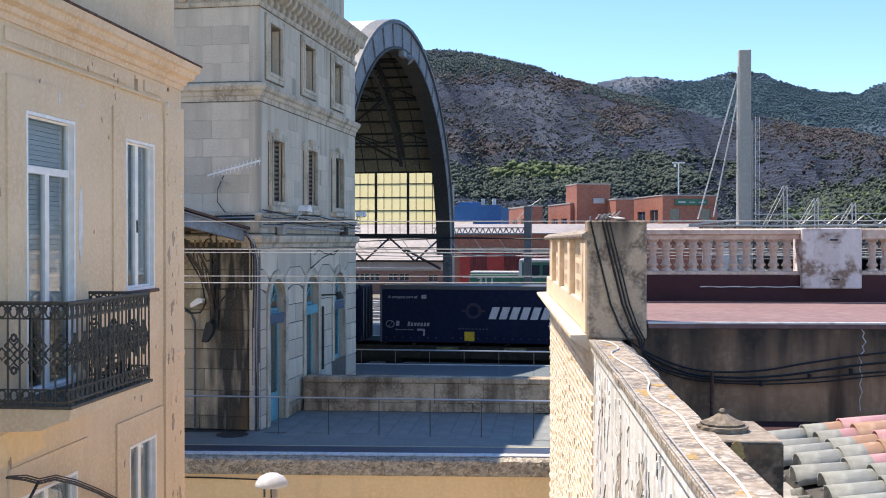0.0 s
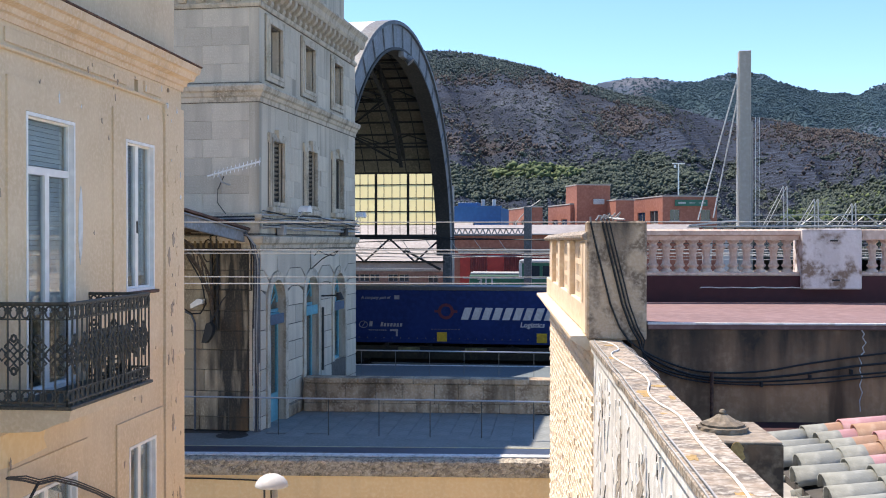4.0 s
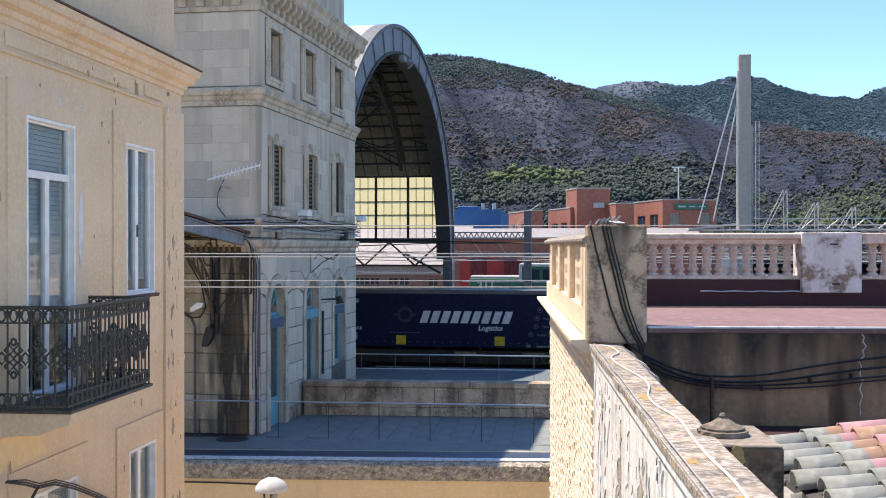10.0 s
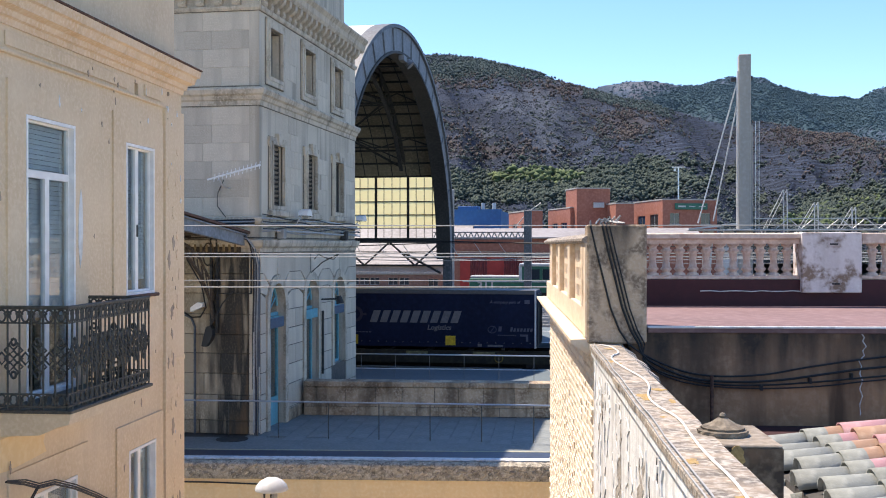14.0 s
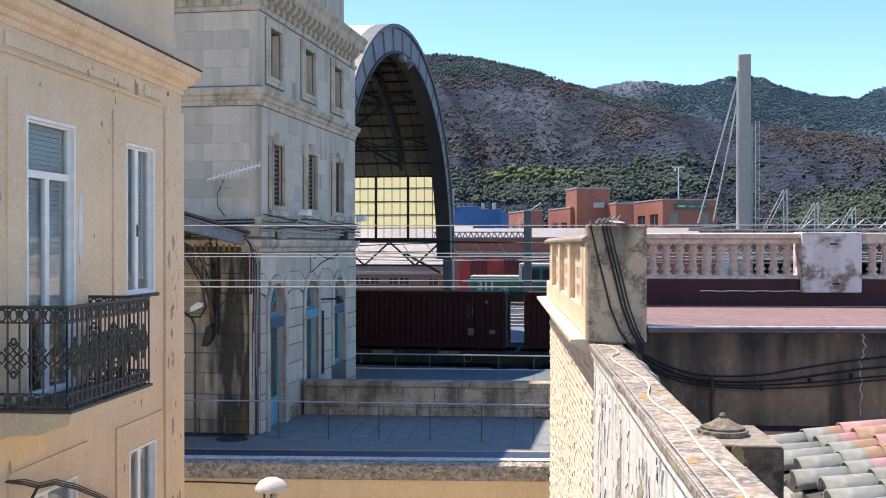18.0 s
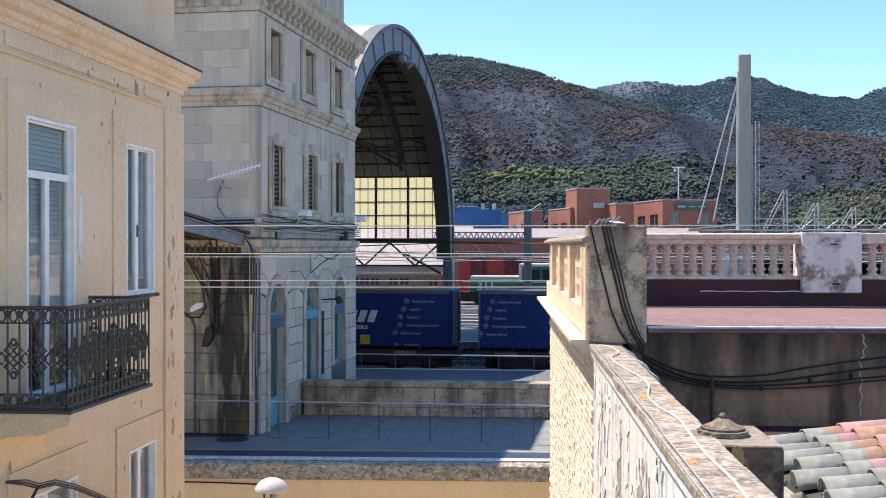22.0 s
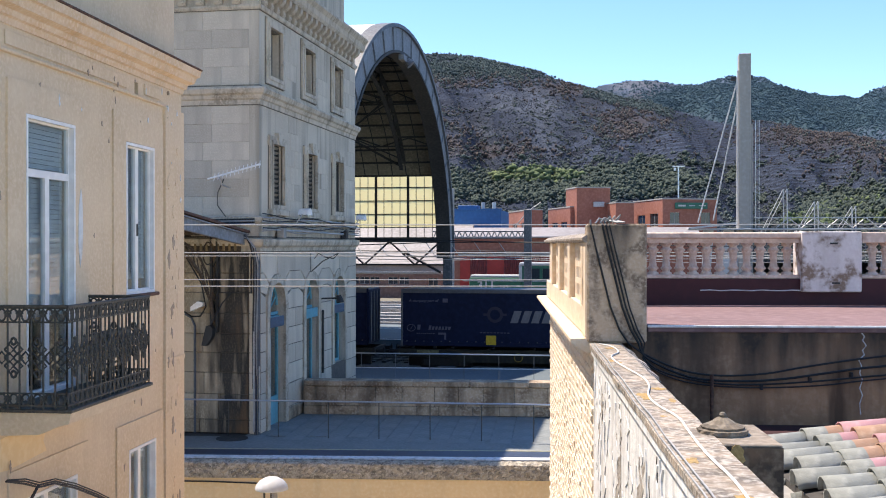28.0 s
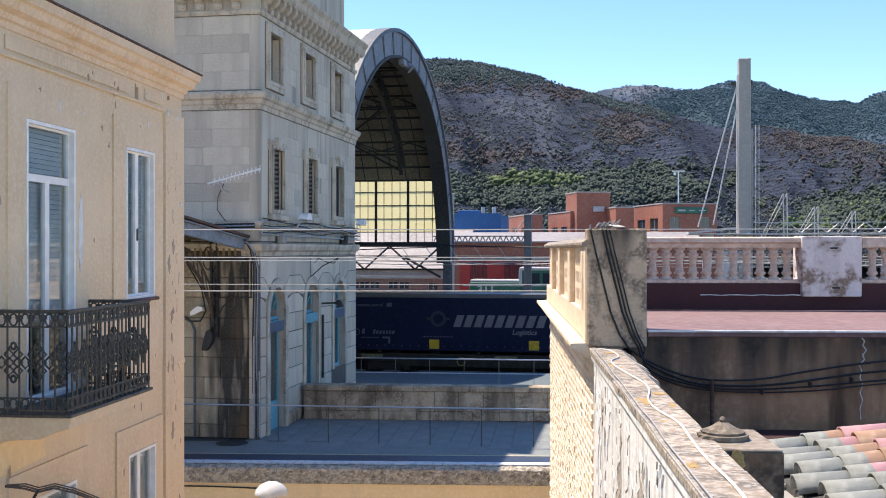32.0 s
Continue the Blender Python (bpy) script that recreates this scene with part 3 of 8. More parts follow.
TERRACE_RED = mat("faded_red_terrace_floor", (0.215, 0.132, 0.132), (0.165, 0.10, 0.10), (0.27, 0.18, 0.178), big=0.8, fine=8, bump=0.2)
PINK_BALUSTER = mat("pink_cream_baluster_paint", (0.64, 0.51, 0.42), (0.40, 0.29, 0.235), (0.70, 0.60, 0.52), big=3, fine=14, bump=0.25)
LILAC_PLASTER = mat("peeling_lilac_white_paint", (0.62, 0.58, 0.57), (0.22, 0.16, 0.12), (0.68, 0.65, 0.64), big=3.2, fine=16, bump=0.4, cover=0.45, crisp=0.05, streak=0.3)
LICHEN = mat("ochre_lichen", (0.40, 0.26, 0.09), (0.27, 0.18, 0.075), (0.48, 0.34, 0.14), big=9, fine=40, bump=0.5)
# Shade on the chimney block's face is put into this dark colour
BLOCK_SHADE = mat("shaded_cement_block", (0.15, 0.09, 0.05), (0.045, 0.031, 0.02), (0.20, 0.15, 0.10), big=5, fine=18, bump=0.5, crisp=0.1)
CAP_STONE = mat("lichened_cap_stone", (0.20, 0.16, 0.115), (0.06, 0.05, 0.038), (0.30, 0.25, 0.19), big=4, fine=18, bump=0.5, crisp=0.1)
# Sun on the chimney block's top is put into this paler colour
LIT_CAP = mat("sunlit_worn_cement", (0.27, 0.225, 0.175), (0.14, 0.115, 0.09), (0.36, 0.31, 0.255), big=4, fine=18, bump=0.4, crisp=0.12)
CABLE = mat("black_cable", (0.02, 0.02, 0.021), rough=0.6, bump=0)
WHITE_CABLE = mat("white_cable", (0.75, 0.74, 0.71), rough=0.5, bump=0)
GREY_CABLE = mat("grey_cable", (0.33, 0.33, 0.33), rough=0.5, bump=0)
TILE_GREY = mat("grey_cemented_tile", (0.27, 0.285, 0.265), (0.19, 0.205, 0.19), (0.34, 0.355, 0.33), big=4, fine=14, bump=0.4, randomly=0.08)
TILE_CLAY = mat("sun_bleached_clay_tile", (0.38, 0.24, 0.16), (0.27, 0.16, 0.11), (0.46, 0.33, 0.25), big=4, fine=14, bump=0.4, randomly=0.15)
TILE_PINK = mat("pink_painted_tile", (0.47, 0.26, 0.28), (0.38, 0.20, 0.22), (0.51, 0.34, 0.35), big=4, fine=14, bump=0.3, randomly=0.1)


def piece(name, me, parent, at, turn=0):
    ob = new(name, me)
    ob.parent = parent
    ob.matrix_basis = Matrix.Translation(Vector(at) - BASE[parent.name]) @ pose(0, 0, 0, 0, 0, turn)
    return ob


def mesh_of(name, bm, material, smooth=False):
    bmesh.ops.recalc_face_normals(bm, faces=bm.faces)
    me = bpy.data.meshes.new(name)
    bm.to_mesh(me)
    bm.free()
    me.materials.append(material)
    if smooth:
        for f in me.polygons:
            f.use_smooth = True
    return me


SCAB_GREY = mat("bared_grey_render", (0.38, 0.345, 0.30), (0.20, 0.175, 0.15), (0.56, 0.53, 0.49), big=9, fine=30, bump=0.6, crisp=0.1)


def ragged(bm, x, y, z, rx, ry, seed, up=0.004, n=18):
    """A flat patch with an uneven rim."""
    pts = []
    for i in range(n):
        a = 2 * math.pi * i / n
        s = 0.55 + 0.75 * abs(noise.noise(Vector((math.cos(a) * 1.6, math.sin(a) * 1.6, seed))))  + 0.25 * noise.noise(Vector((a * 4, seed, 2)))
        pts.append((x + rx * s * math.cos(a), y + ry * s * math.sin(a)))
    return slab(bm, pts, "z", z, z + up)


def near_wall():
    t = thing("parapet_wall", (0.95, 7, 0), WT, "flaking white plaster parapet wall with tiled coping beside the street", "wall")
    part("wall", box(B(), 0.85, 1.12, 1.2, 12.0, 0, 8.78), WHITE_PLASTER, t)
    part("bed", box(B(), 0.82, 1.14, 1.2, 12.0, 8.78, 8.84), WHITE_PLASTER, t)
    y = 1.2
    rng = random.Random(4)
    while y < 11.9:
        w = rng.uniform(0.5, 0.72)
        y1 = min(y + w, 12.0)
        z = 8.898 + rng.uniform(-0.001, 0.001)
        part("coping_tile", box(B(), 0.805 + rng.uniform(-0.008, 0.008), 1.14 + rng.uniform(-0.006, 0.006), y + 0.002, y1 - 0.002, 8.842, z, 0.006), COPING, t)
        y = y1
    # broken plaster: ragged hanging scabs and narrow dark cracks
    for k in range(96):
        y = rng.uniform(4.4, 11.9)
        top = rng.uniform(6.6, 8.74) if k % 3 else rng.uniform(8.3, 8.76)
        dark = k % 5 == 0
        h, w = (rng.uniform(0.2, 0.6), rng.uniform(0.02, 0.055)) if dark else (rng.uniform(0.25, 1.0), rng.uniform(0.06, 0.24))
        mid = [w * 1.2 * noise.noise(Vector((k * 3.1, j * 0.7, 1))) for j in range(10)]
        wid = [w * (0.35 + abs(noise.noise(Vector((k * 1.7, j * 0.9, 5)))) * 1.6) * math.sin(math.pi * (j + 0.6) / 10.2) for j in range(10)]
        pts = [(y + mid[j] + wid[j], top - h * j / 9) for j in range(10)] + [(y + mid[j] - wid[j], top - h * j / 9) for j in range(9, -1, -1)]
        if dark:
            part("plaster_crack", slab(B(), pts, "x", 0.8445, 0.855), JOINT, t)
        else:
            part("plaster_scab", slab(B(), pts, "x", 0.85 - rng.uniform(0.003, 0.012), 0.855), WHITE_PLASTER if k % 7 else SCAB_GREY, t)
    for k in range(24):
        part("lichen_patch", ragged(B(), rng.uniform(0.84, 1.10), rng.uniform(3.0, 11.8), 8.894, rng.uniform(0.02, 0.08), rng.uniform(0.05, 0.2), k * 1.7, 0.0024 + 0.00018 * k), (LICHEN, SCAB_GREY, LICHEN)[k % 3], t)
    for k in range(26):       # rough mortar fillet along the back of the coping
        y = 7.3 + k * 0.18
        out = 0.03 + 0.10 * min(1, (y - 7.0) / 3)
        part("mortar_fillet", slab(B(), [(1.135, 8.86), (1.135, 8.893), (1.145 + out, 8.80 + rng.uniform(-0.02, 0.02)), (1.145 + out, 8.74)], "y", y + 0.004, y + 0.176), SCAB_GREY, t)
    b = B()
    for dz, x in ((0.0, 0.815), (0.012, 0.84)):
        wire(b, [(x + 0.004 * math.sin(i * 1.3), 1.2 + i * 0.355, 8.905 + dz + 0.004 * math.sin(i * 2.1)) for i in range(31)], 0.006, 5)
    whole("edge_cable", b, GREY_CABLE, (0.82, 6, 8.9), WT, "two thin grey cables along the coping edge", "cable")
    pts = [(1.02, 11.9), (1.12, 11.75), (1.16, 11.3), (1.15, 10.9), (1.08, 10.7), (1.06, 10.3), (1.10, 9.6), (1.16, 8.9), (1.15, 8.4), (1.09, 7.9), (1.09, 7.4), (1.15, 6.9), (1.13, 6.3), (1.12, 5.7), (1.14, 5.0), (1.10, 4.2), (1.12, 3)]
    for _ in range(2):
        pts = [(p[0] * f + q[0] * (1 - f), p[1] * f + q[1] * (1 - f)) for p, q in zip(pts, pts[1:]) for f in (0.75, 0.25)]
    b = wire(B(), [(x - 0.985 + 0.80 + 0.04 + (x - 1.1) * 0.4, y - 0.05, 8.908) for x, y in pts], 0.008, 6)
    whole("white_cable", b, WHITE_CABLE, (0.95, 7, 8.9), WT, "loose white cable lying on the coping", "cable")
    # square block with a round stone knob
    t = thing("chimney_cap", (1.43, 6.35, 8.0), RT, "lichened square stone block with a round knobbed cap", "chimney")
    part("block", box(B(), 1.252, 1.585, 6.0, 6.68, 8.0, 8.873, 0.004), BLOCK_SHADE, t)
    part("capping", box(B(), 1.256, 1.581, 6.004, 6.676, 8.873, 8.889, 0.006), LIT_CAP, t, "worn cement top, made paler for the sun on it")
    b = B()
    spun = [(0.001, 0.0), (0.142, 0.0), (0.146, 0.012), (0.142, 0.03), (0.118, 0.034), (0.121, 0.046), (0.108, 0.052), (0.078, 0.064), (0.05, 0.082), (0.03, 0.097), (0.016, 0.1), (0.022, 0.112), (0.014, 0.126), (0.001, 0.13)]
    rings = [[b.verts.new((1.32 + r * (1 + 0.06 * (k % 2) * (0.02 < z < 0.1)) * math.cos(2 * math.pi * k / 28), 6.34 + r * (1 + 0.06 * (k % 2) * (0.02 < z < 0.1)) * math.sin(2 * math.pi * k / 28), 8.889 + z)) for k in range(28)] for r, z in spun]
    for p, q in zip(rings, rings[1:]):
        for k in range(28):
            b.faces.new((p[k], p[(k + 1) % 28], q[(k + 1) % 28], q[k]))
    part("knob", b, CAP_STONE, t, smooth=False)
    for k, (x, z, rx, rz) in enumerate(((1.33, 8.82, 0.06, 0.07), (1.47, 8.6, 0.07, 0.05), (1.30, 8.55, 0.05, 0.09), (1.53, 8.45, 0.04, 0.08))):
        b = ragged(B(), x, z, 0, rx, rz, 7 + k * 2.3, 0.006)
        for v in b.verts:
            v.co = Vector((v.co.x, 5.996 + v.co.z, v.co.y))
        part("lichen_patch", b, LICHEN, t)


near_wall()


def terrace_house():
    t = thing("terrace_house", (4, 17, 0), RT, "cream house with rough brick front and roof terrace behind balustrades", "house")
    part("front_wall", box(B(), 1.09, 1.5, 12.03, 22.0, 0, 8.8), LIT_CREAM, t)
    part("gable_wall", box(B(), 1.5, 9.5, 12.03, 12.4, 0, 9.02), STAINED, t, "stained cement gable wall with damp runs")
    part("far_wall", box(B(), 1.5, 9.5, 21.6, 22.0, 0, 9.02), LIT_CREAM, t)
    part("rear_wall", box(B(), 9.5, 9.9, 12.03, 22.0, 0, 9.02), LIT_CREAM, t)
    part("terrace_floor", box(B(), 1.68, 9.9, 12.0, 16.0, 9.022, 9.095, 0.01), TERRACE_RED, t, "faded red terrace floor with a thin pale edge")
    # the sunlit line of the floor edge is put in as a white lip
    part("floor_edge", box(B(), 1.67, 9.9, 11.965, 11.998, 9.076, 9.102, 0.006), WHITE_PLASTER, t, "thin lip at the terrace edge, whitened for its sunlit line")
    part("terrace_floor", box(B(), 1.3, 9.9, 16.01, 22.0, 8.9, 9.04), TERRACE_RED, t)
    part("upstand_wall", box(B(), 1.66, 9.9, 16.0, 16.3, 9.097, 9.49), MAROON, t, "dark maroon painted low wall")
    # ledge over the street
    b = slab(B(), [(1.09, 8.78), (1.0, 8.78), (0.86, 8.88), (0.82, 8.9), (0.82, 8.94), (1.4, 8.96), (1.4, 8.78)], "y", 12.04, 22.2)
    part("ledge", b, LIT_CREAM, t)
    # street balustrade: plinth, posts, pierced panels and a capping
    part("plinth", box(B(), 1.0, 1.2, 12.3, 21.7, 8.96, 9.28, 0.01), LIT_CREAM, t)
    part("capping", slab(B(), [(0.975, 10.02), (0.95, 10.05), (0.95, 10.075), (1.04, 10.13), (1.2, 10.14), (1.25, 10.07), (1.23, 10.02)], "y", 12.03, 21.8), COPING, t, "worn brownish coping")
    y = 12.3
    bays = 4
    for i in range(bays):
        y0 = 12.3 + i * 9.4 / bays
        y1 = y0 + 9.4 / bays
        part("post", box(B(), 0.985, 1.215, y0, y0 + 0.45, 9.28, 10.02, 0.01), LIT_CREAM, t)
        grid = pierced(B(), "x", 1.06, 1.10, y0 + 0.45, y1, 9.28, 10.02,
                       [(y0 + 0.55 + k * (y1 - y0 - 0.6) / 8, y0 + 0.55 + k * (y1 - y0 - 0.6) / 8 + 0.12, 9.34 + j * 0.22, 9.34 + j * 0.22 + 0.15) for k in range(8) for j in range(3)])
        part("lattice_panel", grid, LIT_CREAM, t)
    # corner pier
    part("corner_pier", box(B(), 1.005, 1.665, 12.0, 12.34, 8.9, 10.23, 0.02), PIER_MAT, t, "mottled grey-brown rendered pier")
    part("pier_front", box(B(), 0.985, 1.06, 12.03, 12.5, 8.95, 10.05, 0.015), LIT_CREAM, t)
    # back balustrade of the terrace
    part("handrail", slab(B(), [(16.05, 10.02), (16.04, 10.08), (15.98, 10.10), (15.98, 10.16), (16.02, 10.18), (16.28, 10.18), (16.32, 10.16), (16.32, 10.10), (16.26, 10.08), (16.25, 10.02)], "x", 1.66, 4.46), PINK_BALUSTER, t)
    part("handrail", box(B(), 5.34, 9.9, 15.98, 16.32, 10.02, 10.18, 0.015), PINK_BALUSTER, t)
    part("sill_rail", box(box(B(), 1.66, 4.46, 16.02, 16.28, 9.492, 9.55, 0.01), 5.34, 9.9, 16.02, 16.28, 9.492, 9.55, 0.01), PINK_BALUSTER, t)
    b = B()
    spun = [(0.088, 0.0), (0.088, 0.025), (0.06, 0.04), (0.055, 0.06), (0.084, 0.085), (0.086, 0.10), (0.062, 0.125), (0.05, 0.2), (0.052, 0.27), (0.062, 0.335), (0.086, 0.36), (0.084, 0.375), (0.055, 0.40), (0.06, 0.425), (0.088, 0.445), (0.088, 0.472)]
    rings = [[b.verts.new((r * math.cos(2 * math.pi * k / 10), r * math.sin(2 * math.pi * k / 10), z)) for k in range(10)] for r, z in spun]
    for p, q in zip(rings, rings[1:]):
        for k in range(10):
            b.faces.new((p[k], p[(k + 1) % 10], q[(k + 1) % 10], q[k]))
    me = mesh_of("baluster", b, PINK_BALUSTER, True)
    x = 1.93
    while x < 4.4:
        piece("baluster", me, t, (x, 16.15, 9.55))
        x += 0.198
    x = 5.55
    while x < 9.8:
        piece("baluster", me, t, (x, 16.15, 9.55))
        x += 0.198
    part("terrace_pier", box(B(), 4.46, 5.32, 15.9, 16.4, 9.30, 10.19, 0.015), LILAC_PLASTER, t, "peeling lilac-white square pier")
    part("pier_slot", box(box(B(), 4.86, 4.97, 15.89, 15.91, 10.0, 10.025), 4.89, 5.0, 15.89, 15.91, 9.42, 9.445), UNLIT_DARK, t)
    # rough bricks of the street front
    rng = random.Random(7)
    meshes = []
    for k in range(6):
        b = box(B(), 0, 0.05, -0.118, 0.118, -0.042, 0.042, 0.012)
        for v in b.verts:
            v.co += Vector((-abs(rng.gauss(0, 0.005)), rng.gauss(0, 0.005), rng.gauss(0, 0.004))) if v.co.x < 0.03 else Vector()
        meshes.append(mesh_of("brick", b, ROUGH_BRICK))
    rest_v, rest_f = [], []
    count = 0
    for row in range(62):
        z = 8.72 - row * 0.1
        for col in range(40):
            y = 12.2 + col * 0.25 + (0.125 if row % 2 else 0)
            if y > 21.9:
                continue
            if col < 10 and row < 30:
                piece("brick", meshes[rng.randrange(6)], t, (1.068 + rng.uniform(0.0, 0.012), y, z))
            else:
                o, n = 1.073 + rng.uniform(-0.005, 0.008), len(rest_v)
                d = [rng.gauss(0, 0.003) for _ in range(4)]
                for a in (0, 0.045):
                    s = 0.104 if a == 0 else 0.118
                    h = 0.034 if a == 0 else 0.045
                    rest_v += [(o + a + d[0], y - s, z - h), (o + a + d[1], y + s, z - h), (o + a + d[2], y + s, z + h), (o + a + d[3], y - s, z + h)]
                rest_f += [(n, n + 1, n + 2, n + 3)] + [(n + i, n + (i + 1) % 4, n + 4 + (i + 1) % 4, n + 4 + i) for i in range(4)]
    me = bpy.data.meshes.new("brickwork")
    me.from_pydata([Vector(v) - BASE[t.name] for v in rest_v], [], rest_f)
    me.materials.append(ROUGH_BRICK)
    ob = new("brickwork", me)
    ob.parent = t
    tagged(ob, kind="stuff")
    # wires on the pier and the gable wall
    runs = (((1.67, 8.76), (2.06, 8.60), (2.46, 8.545), (2.97, 8.57), (3.42, 8.65), (4.25, 8.77), (6, 8.95)),
            ((1.67, 8.73), (2.12, 8.53), (2.63, 8.485), (3.14, 8.51), (3.7, 8.59), (4.25, 8.66), (6, 8.8)),
            ((1.66, 8.70), (1.9, 8.56), (2.4, 8.46), (2.91, 8.45), (3.53, 8.49), (4.25, 8.56), (6, 8.7)),
            ((1.65, 8.68), (2.06, 8.48), (2.74, 8.415), (3.53, 8.44), (4.25, 8.52), (6, 8.65)))
    for k, r in enumerate((0.012, 0.014, 0.011, 0.009)):
        d = (0.0, 0.13, 0.17, 0.21)[k]
        pts = [(1.05 + d * 0.9, 12.14, 10.27), (1.04 + d, 11.98, 10.21), (1.10 + d, 11.985, 9.95), (1.16 + d, 11.985, 9.71), (1.26 + d, 11.985, 9.3), (1.36 + d * 0.95, 11.985, 9.05), (1.46 + d * 0.85, 11.985, 8.90)]
        ends = [pts[-1][::2]] + list(runs[k])
        for a, (p, q) in enumerate(zip(ends, ends[1:])):       # an easy curve from one hook to the next
            p0, q1 = Vector(ends[max(a - 1, 0)]), Vector(ends[min(a + 2, len(ends) - 1)])
            p, q = Vector(p), Vector(q)
            for f in (0.25, 0.5, 0.75, 1.0):
                c = 0.5 * (2 * p + (q - p0) * f + (2 * p0 - 5 * p + 4 * q - q1) * f * f + (3 * p - 3 * q + q1 - p0) * f ** 3)
                pts.append((c.x, 11.985, c.y))
        whole("wall_cable", wire(B(), pts, r, 6), CABLE, (1.5, 11.98, 8.5), RT, "black cable down the pier and along the gable wall", "cable", "cables on the gable wall")
    for x, z in ((2.38, 8.47), (2.92, 8.42), (3.45, 8.5), (3.9, 8.56)):
        whole("cable_clip", box(B(), x - 0.014, x + 0.014, 11.968, 12.028, z - 0.03, z + 0.03, 0.004), CABLE, (x, 12.0, z), RT, "small dark clip holding the cables", "clip", "clips on the gable wall")
    for k in range(5):
        b = wire(B(), [(1.1 + 0.05 * k, 12.02 + 0.03 * k, 10.235), (1.14 + 0.06 * k, 12.06, 10.29 + 0.01 * k), (1.23 + 0.03 * k, 12.1, 10.27), (1.34 + 0.02 * k, 12.02, 10.245)], 0.010, 5)
        whole("loose_cable", b, GREY_CABLE, (1.2, 12.1, 10.23), RT, "short grey cable end tangled on top of the pier", "cable", "cable ends on the pier")
    part("wall_crack", wire(B(), [(4.02, 12.026, 9.02), (4.05, 12.026, 8.98), (4.03, 12.026, 8.94), (4.07, 12.026, 8.88), (4.03, 12.026, 8.83), (4.05, 12.026, 8.78), (3.99, 12.026, 8.72), (4.02, 12.026, 8.66), (4.0, 12.026, 8.58), (4.03, 12.026, 8.5), (4.0, 12.026, 8.41), (4.03, 12.026, 8.33), (4.0, 12.026, 8.24), (4.01, 12.026, 8.12)], 0.007, 4), WHITE_PLASTER, t, "pale filled crack in the render")
    part("floor_line", wire(B(), [(3.0 + 0.15 * i, 15.99, 9.32 + 0.006 * math.sin(i * 2.3)) for i in range(11)], 0.008, 4), WHITE_PLASTER, t)
    whole("vent_pipe", rod(B(), (2.37, 11.95, 8.0), (2.37, 11.95, 8.56), 0.02, 8), RUST, (2.37, 11.95, 8.0), RT, "thin rusty pipe up the gable wall", "pipe")


terrace_house()


def tile_roof():
    t = thing("tile_roof", (4, 8, 8.0), RT, "barrel tile roof of grey cemented, clay and pink tiles", "roof")
    # dark bed: the shade in the gaps between tiles, put into its colour
    part("roof_bed", slab(B(), [(2.02, 8.3), (2.02, 8.36), (6.5, 9.2), (6.5, 8.3)], "y", 4.2, 8.62), JOINT, t)
    part("gutter", box(B(), 1.6, 2.05, 3.5, 8.7, 8.1, 8.31), CONCRETE, t, "pale cemented gutter strip")
    part("valley", box(B(), 1.26, 7, 8.63, 12.0, 7.9, 8.0), MAROON, t, "dark maroon strip at the foot of the gable wall")
    part("flashing", slab(B(), [(2.6, 8.36), (2.6, 8.4), (6.5, 9.05), (6.5, 8.95)], "y", 8.6, 8.95), MAROON, t)

    def tile(material, beyond=None):
        """A barrel tile; beyond: the bare finish past the cement wash."""
        b = B()
        n, L = 9, 0.43
        layers = []
        for y, ra, rb in ((0.0, 0.122, 0.112), (0.17, 0.113, 0.103), (L, 0.100, 0.09)):
            layers.append([(y, r * math.cos(math.pi * k / (n - 1)), r * math.sin(math.pi * k / (n - 1))) for r in (ra, rb) for k in range(n)])
        vs = [[b.verts.new(p) for p in l] for l in layers]
        for off in (0, n):
            for k in range(n - 1):
                for i in (0, 1):
                    b.faces.new((vs[i][off + k], vs[i][off + k + 1], vs[i + 1][off + k + 1], vs[i + 1][off + k]))
        for l in (vs[0], vs[2]):
            for k in range(n - 1):
                b.faces.new((l[k], l[k + 1], l[n + k + 1], l[n + k]))
        for k in (0, n - 1):
            for i in (0, 1):
                b.faces.new((vs[i][k], vs[i + 1][k], vs[i + 1][n + k], vs[i][n + k]))
        for y, r in ((0.03, 0.111), (L - 0.03, 0.092)):       # mortar packed into the ends
            rim = [b.verts.new((y, r * math.cos(math.pi * k / (n - 1)), r * math.sin(math.pi * k / (n - 1)))) for k in range(n)]
            b.faces.new(rim)
        me = mesh_of("tile", b, material, True)
        if beyond:
            me.materials.append(beyond)
            for f in me.polygons:
                f.material_index = int(f.center.x > 0.18)
        return me

    halves = [tile(TILE_GREY, m) for m in (TILE_CLAY, TILE_PINK, TILE_CLAY)] + [tile(TILE_PINK, TILE_CLAY)]
    kinds = [tile(m) for m in (TILE_GREY, TILE_CLAY, TILE_PINK)]
    rng = random.Random(11)
    slope = math.degrees(math.atan2(0.84, 4.48))
    for row in range(14):
        y = 8.46 - row * 0.3
        for k in range(11):
            x = 2.0 + k * 0.345 + 0.13 * rng.random() - 0.03
            z = 8.335 + (x - 2.02) * 0.1875
            kind = kinds[0] if k < 1 else halves[row % 3] if k < 2 else rng.choice((kinds[1], kinds[1], kinds[2], halves[3]))
            ob = new("tile", kind)
            ob.parent = t
            ob.matrix_basis = Matrix.Translation(Vector((x, y, z + 0.045 + rng.uniform(-0.006, 0.006))) - BASE[t.name]) @ pose(0, 0, 0, rng.uniform(-5, 5), -slope + 2 + rng.uniform(-1.5, 1), rng.uniform(-4, 4))
            if k < 10:
                low = new("pan_tile", kinds[0] if k < 2 else kinds[1])
                low.parent = t
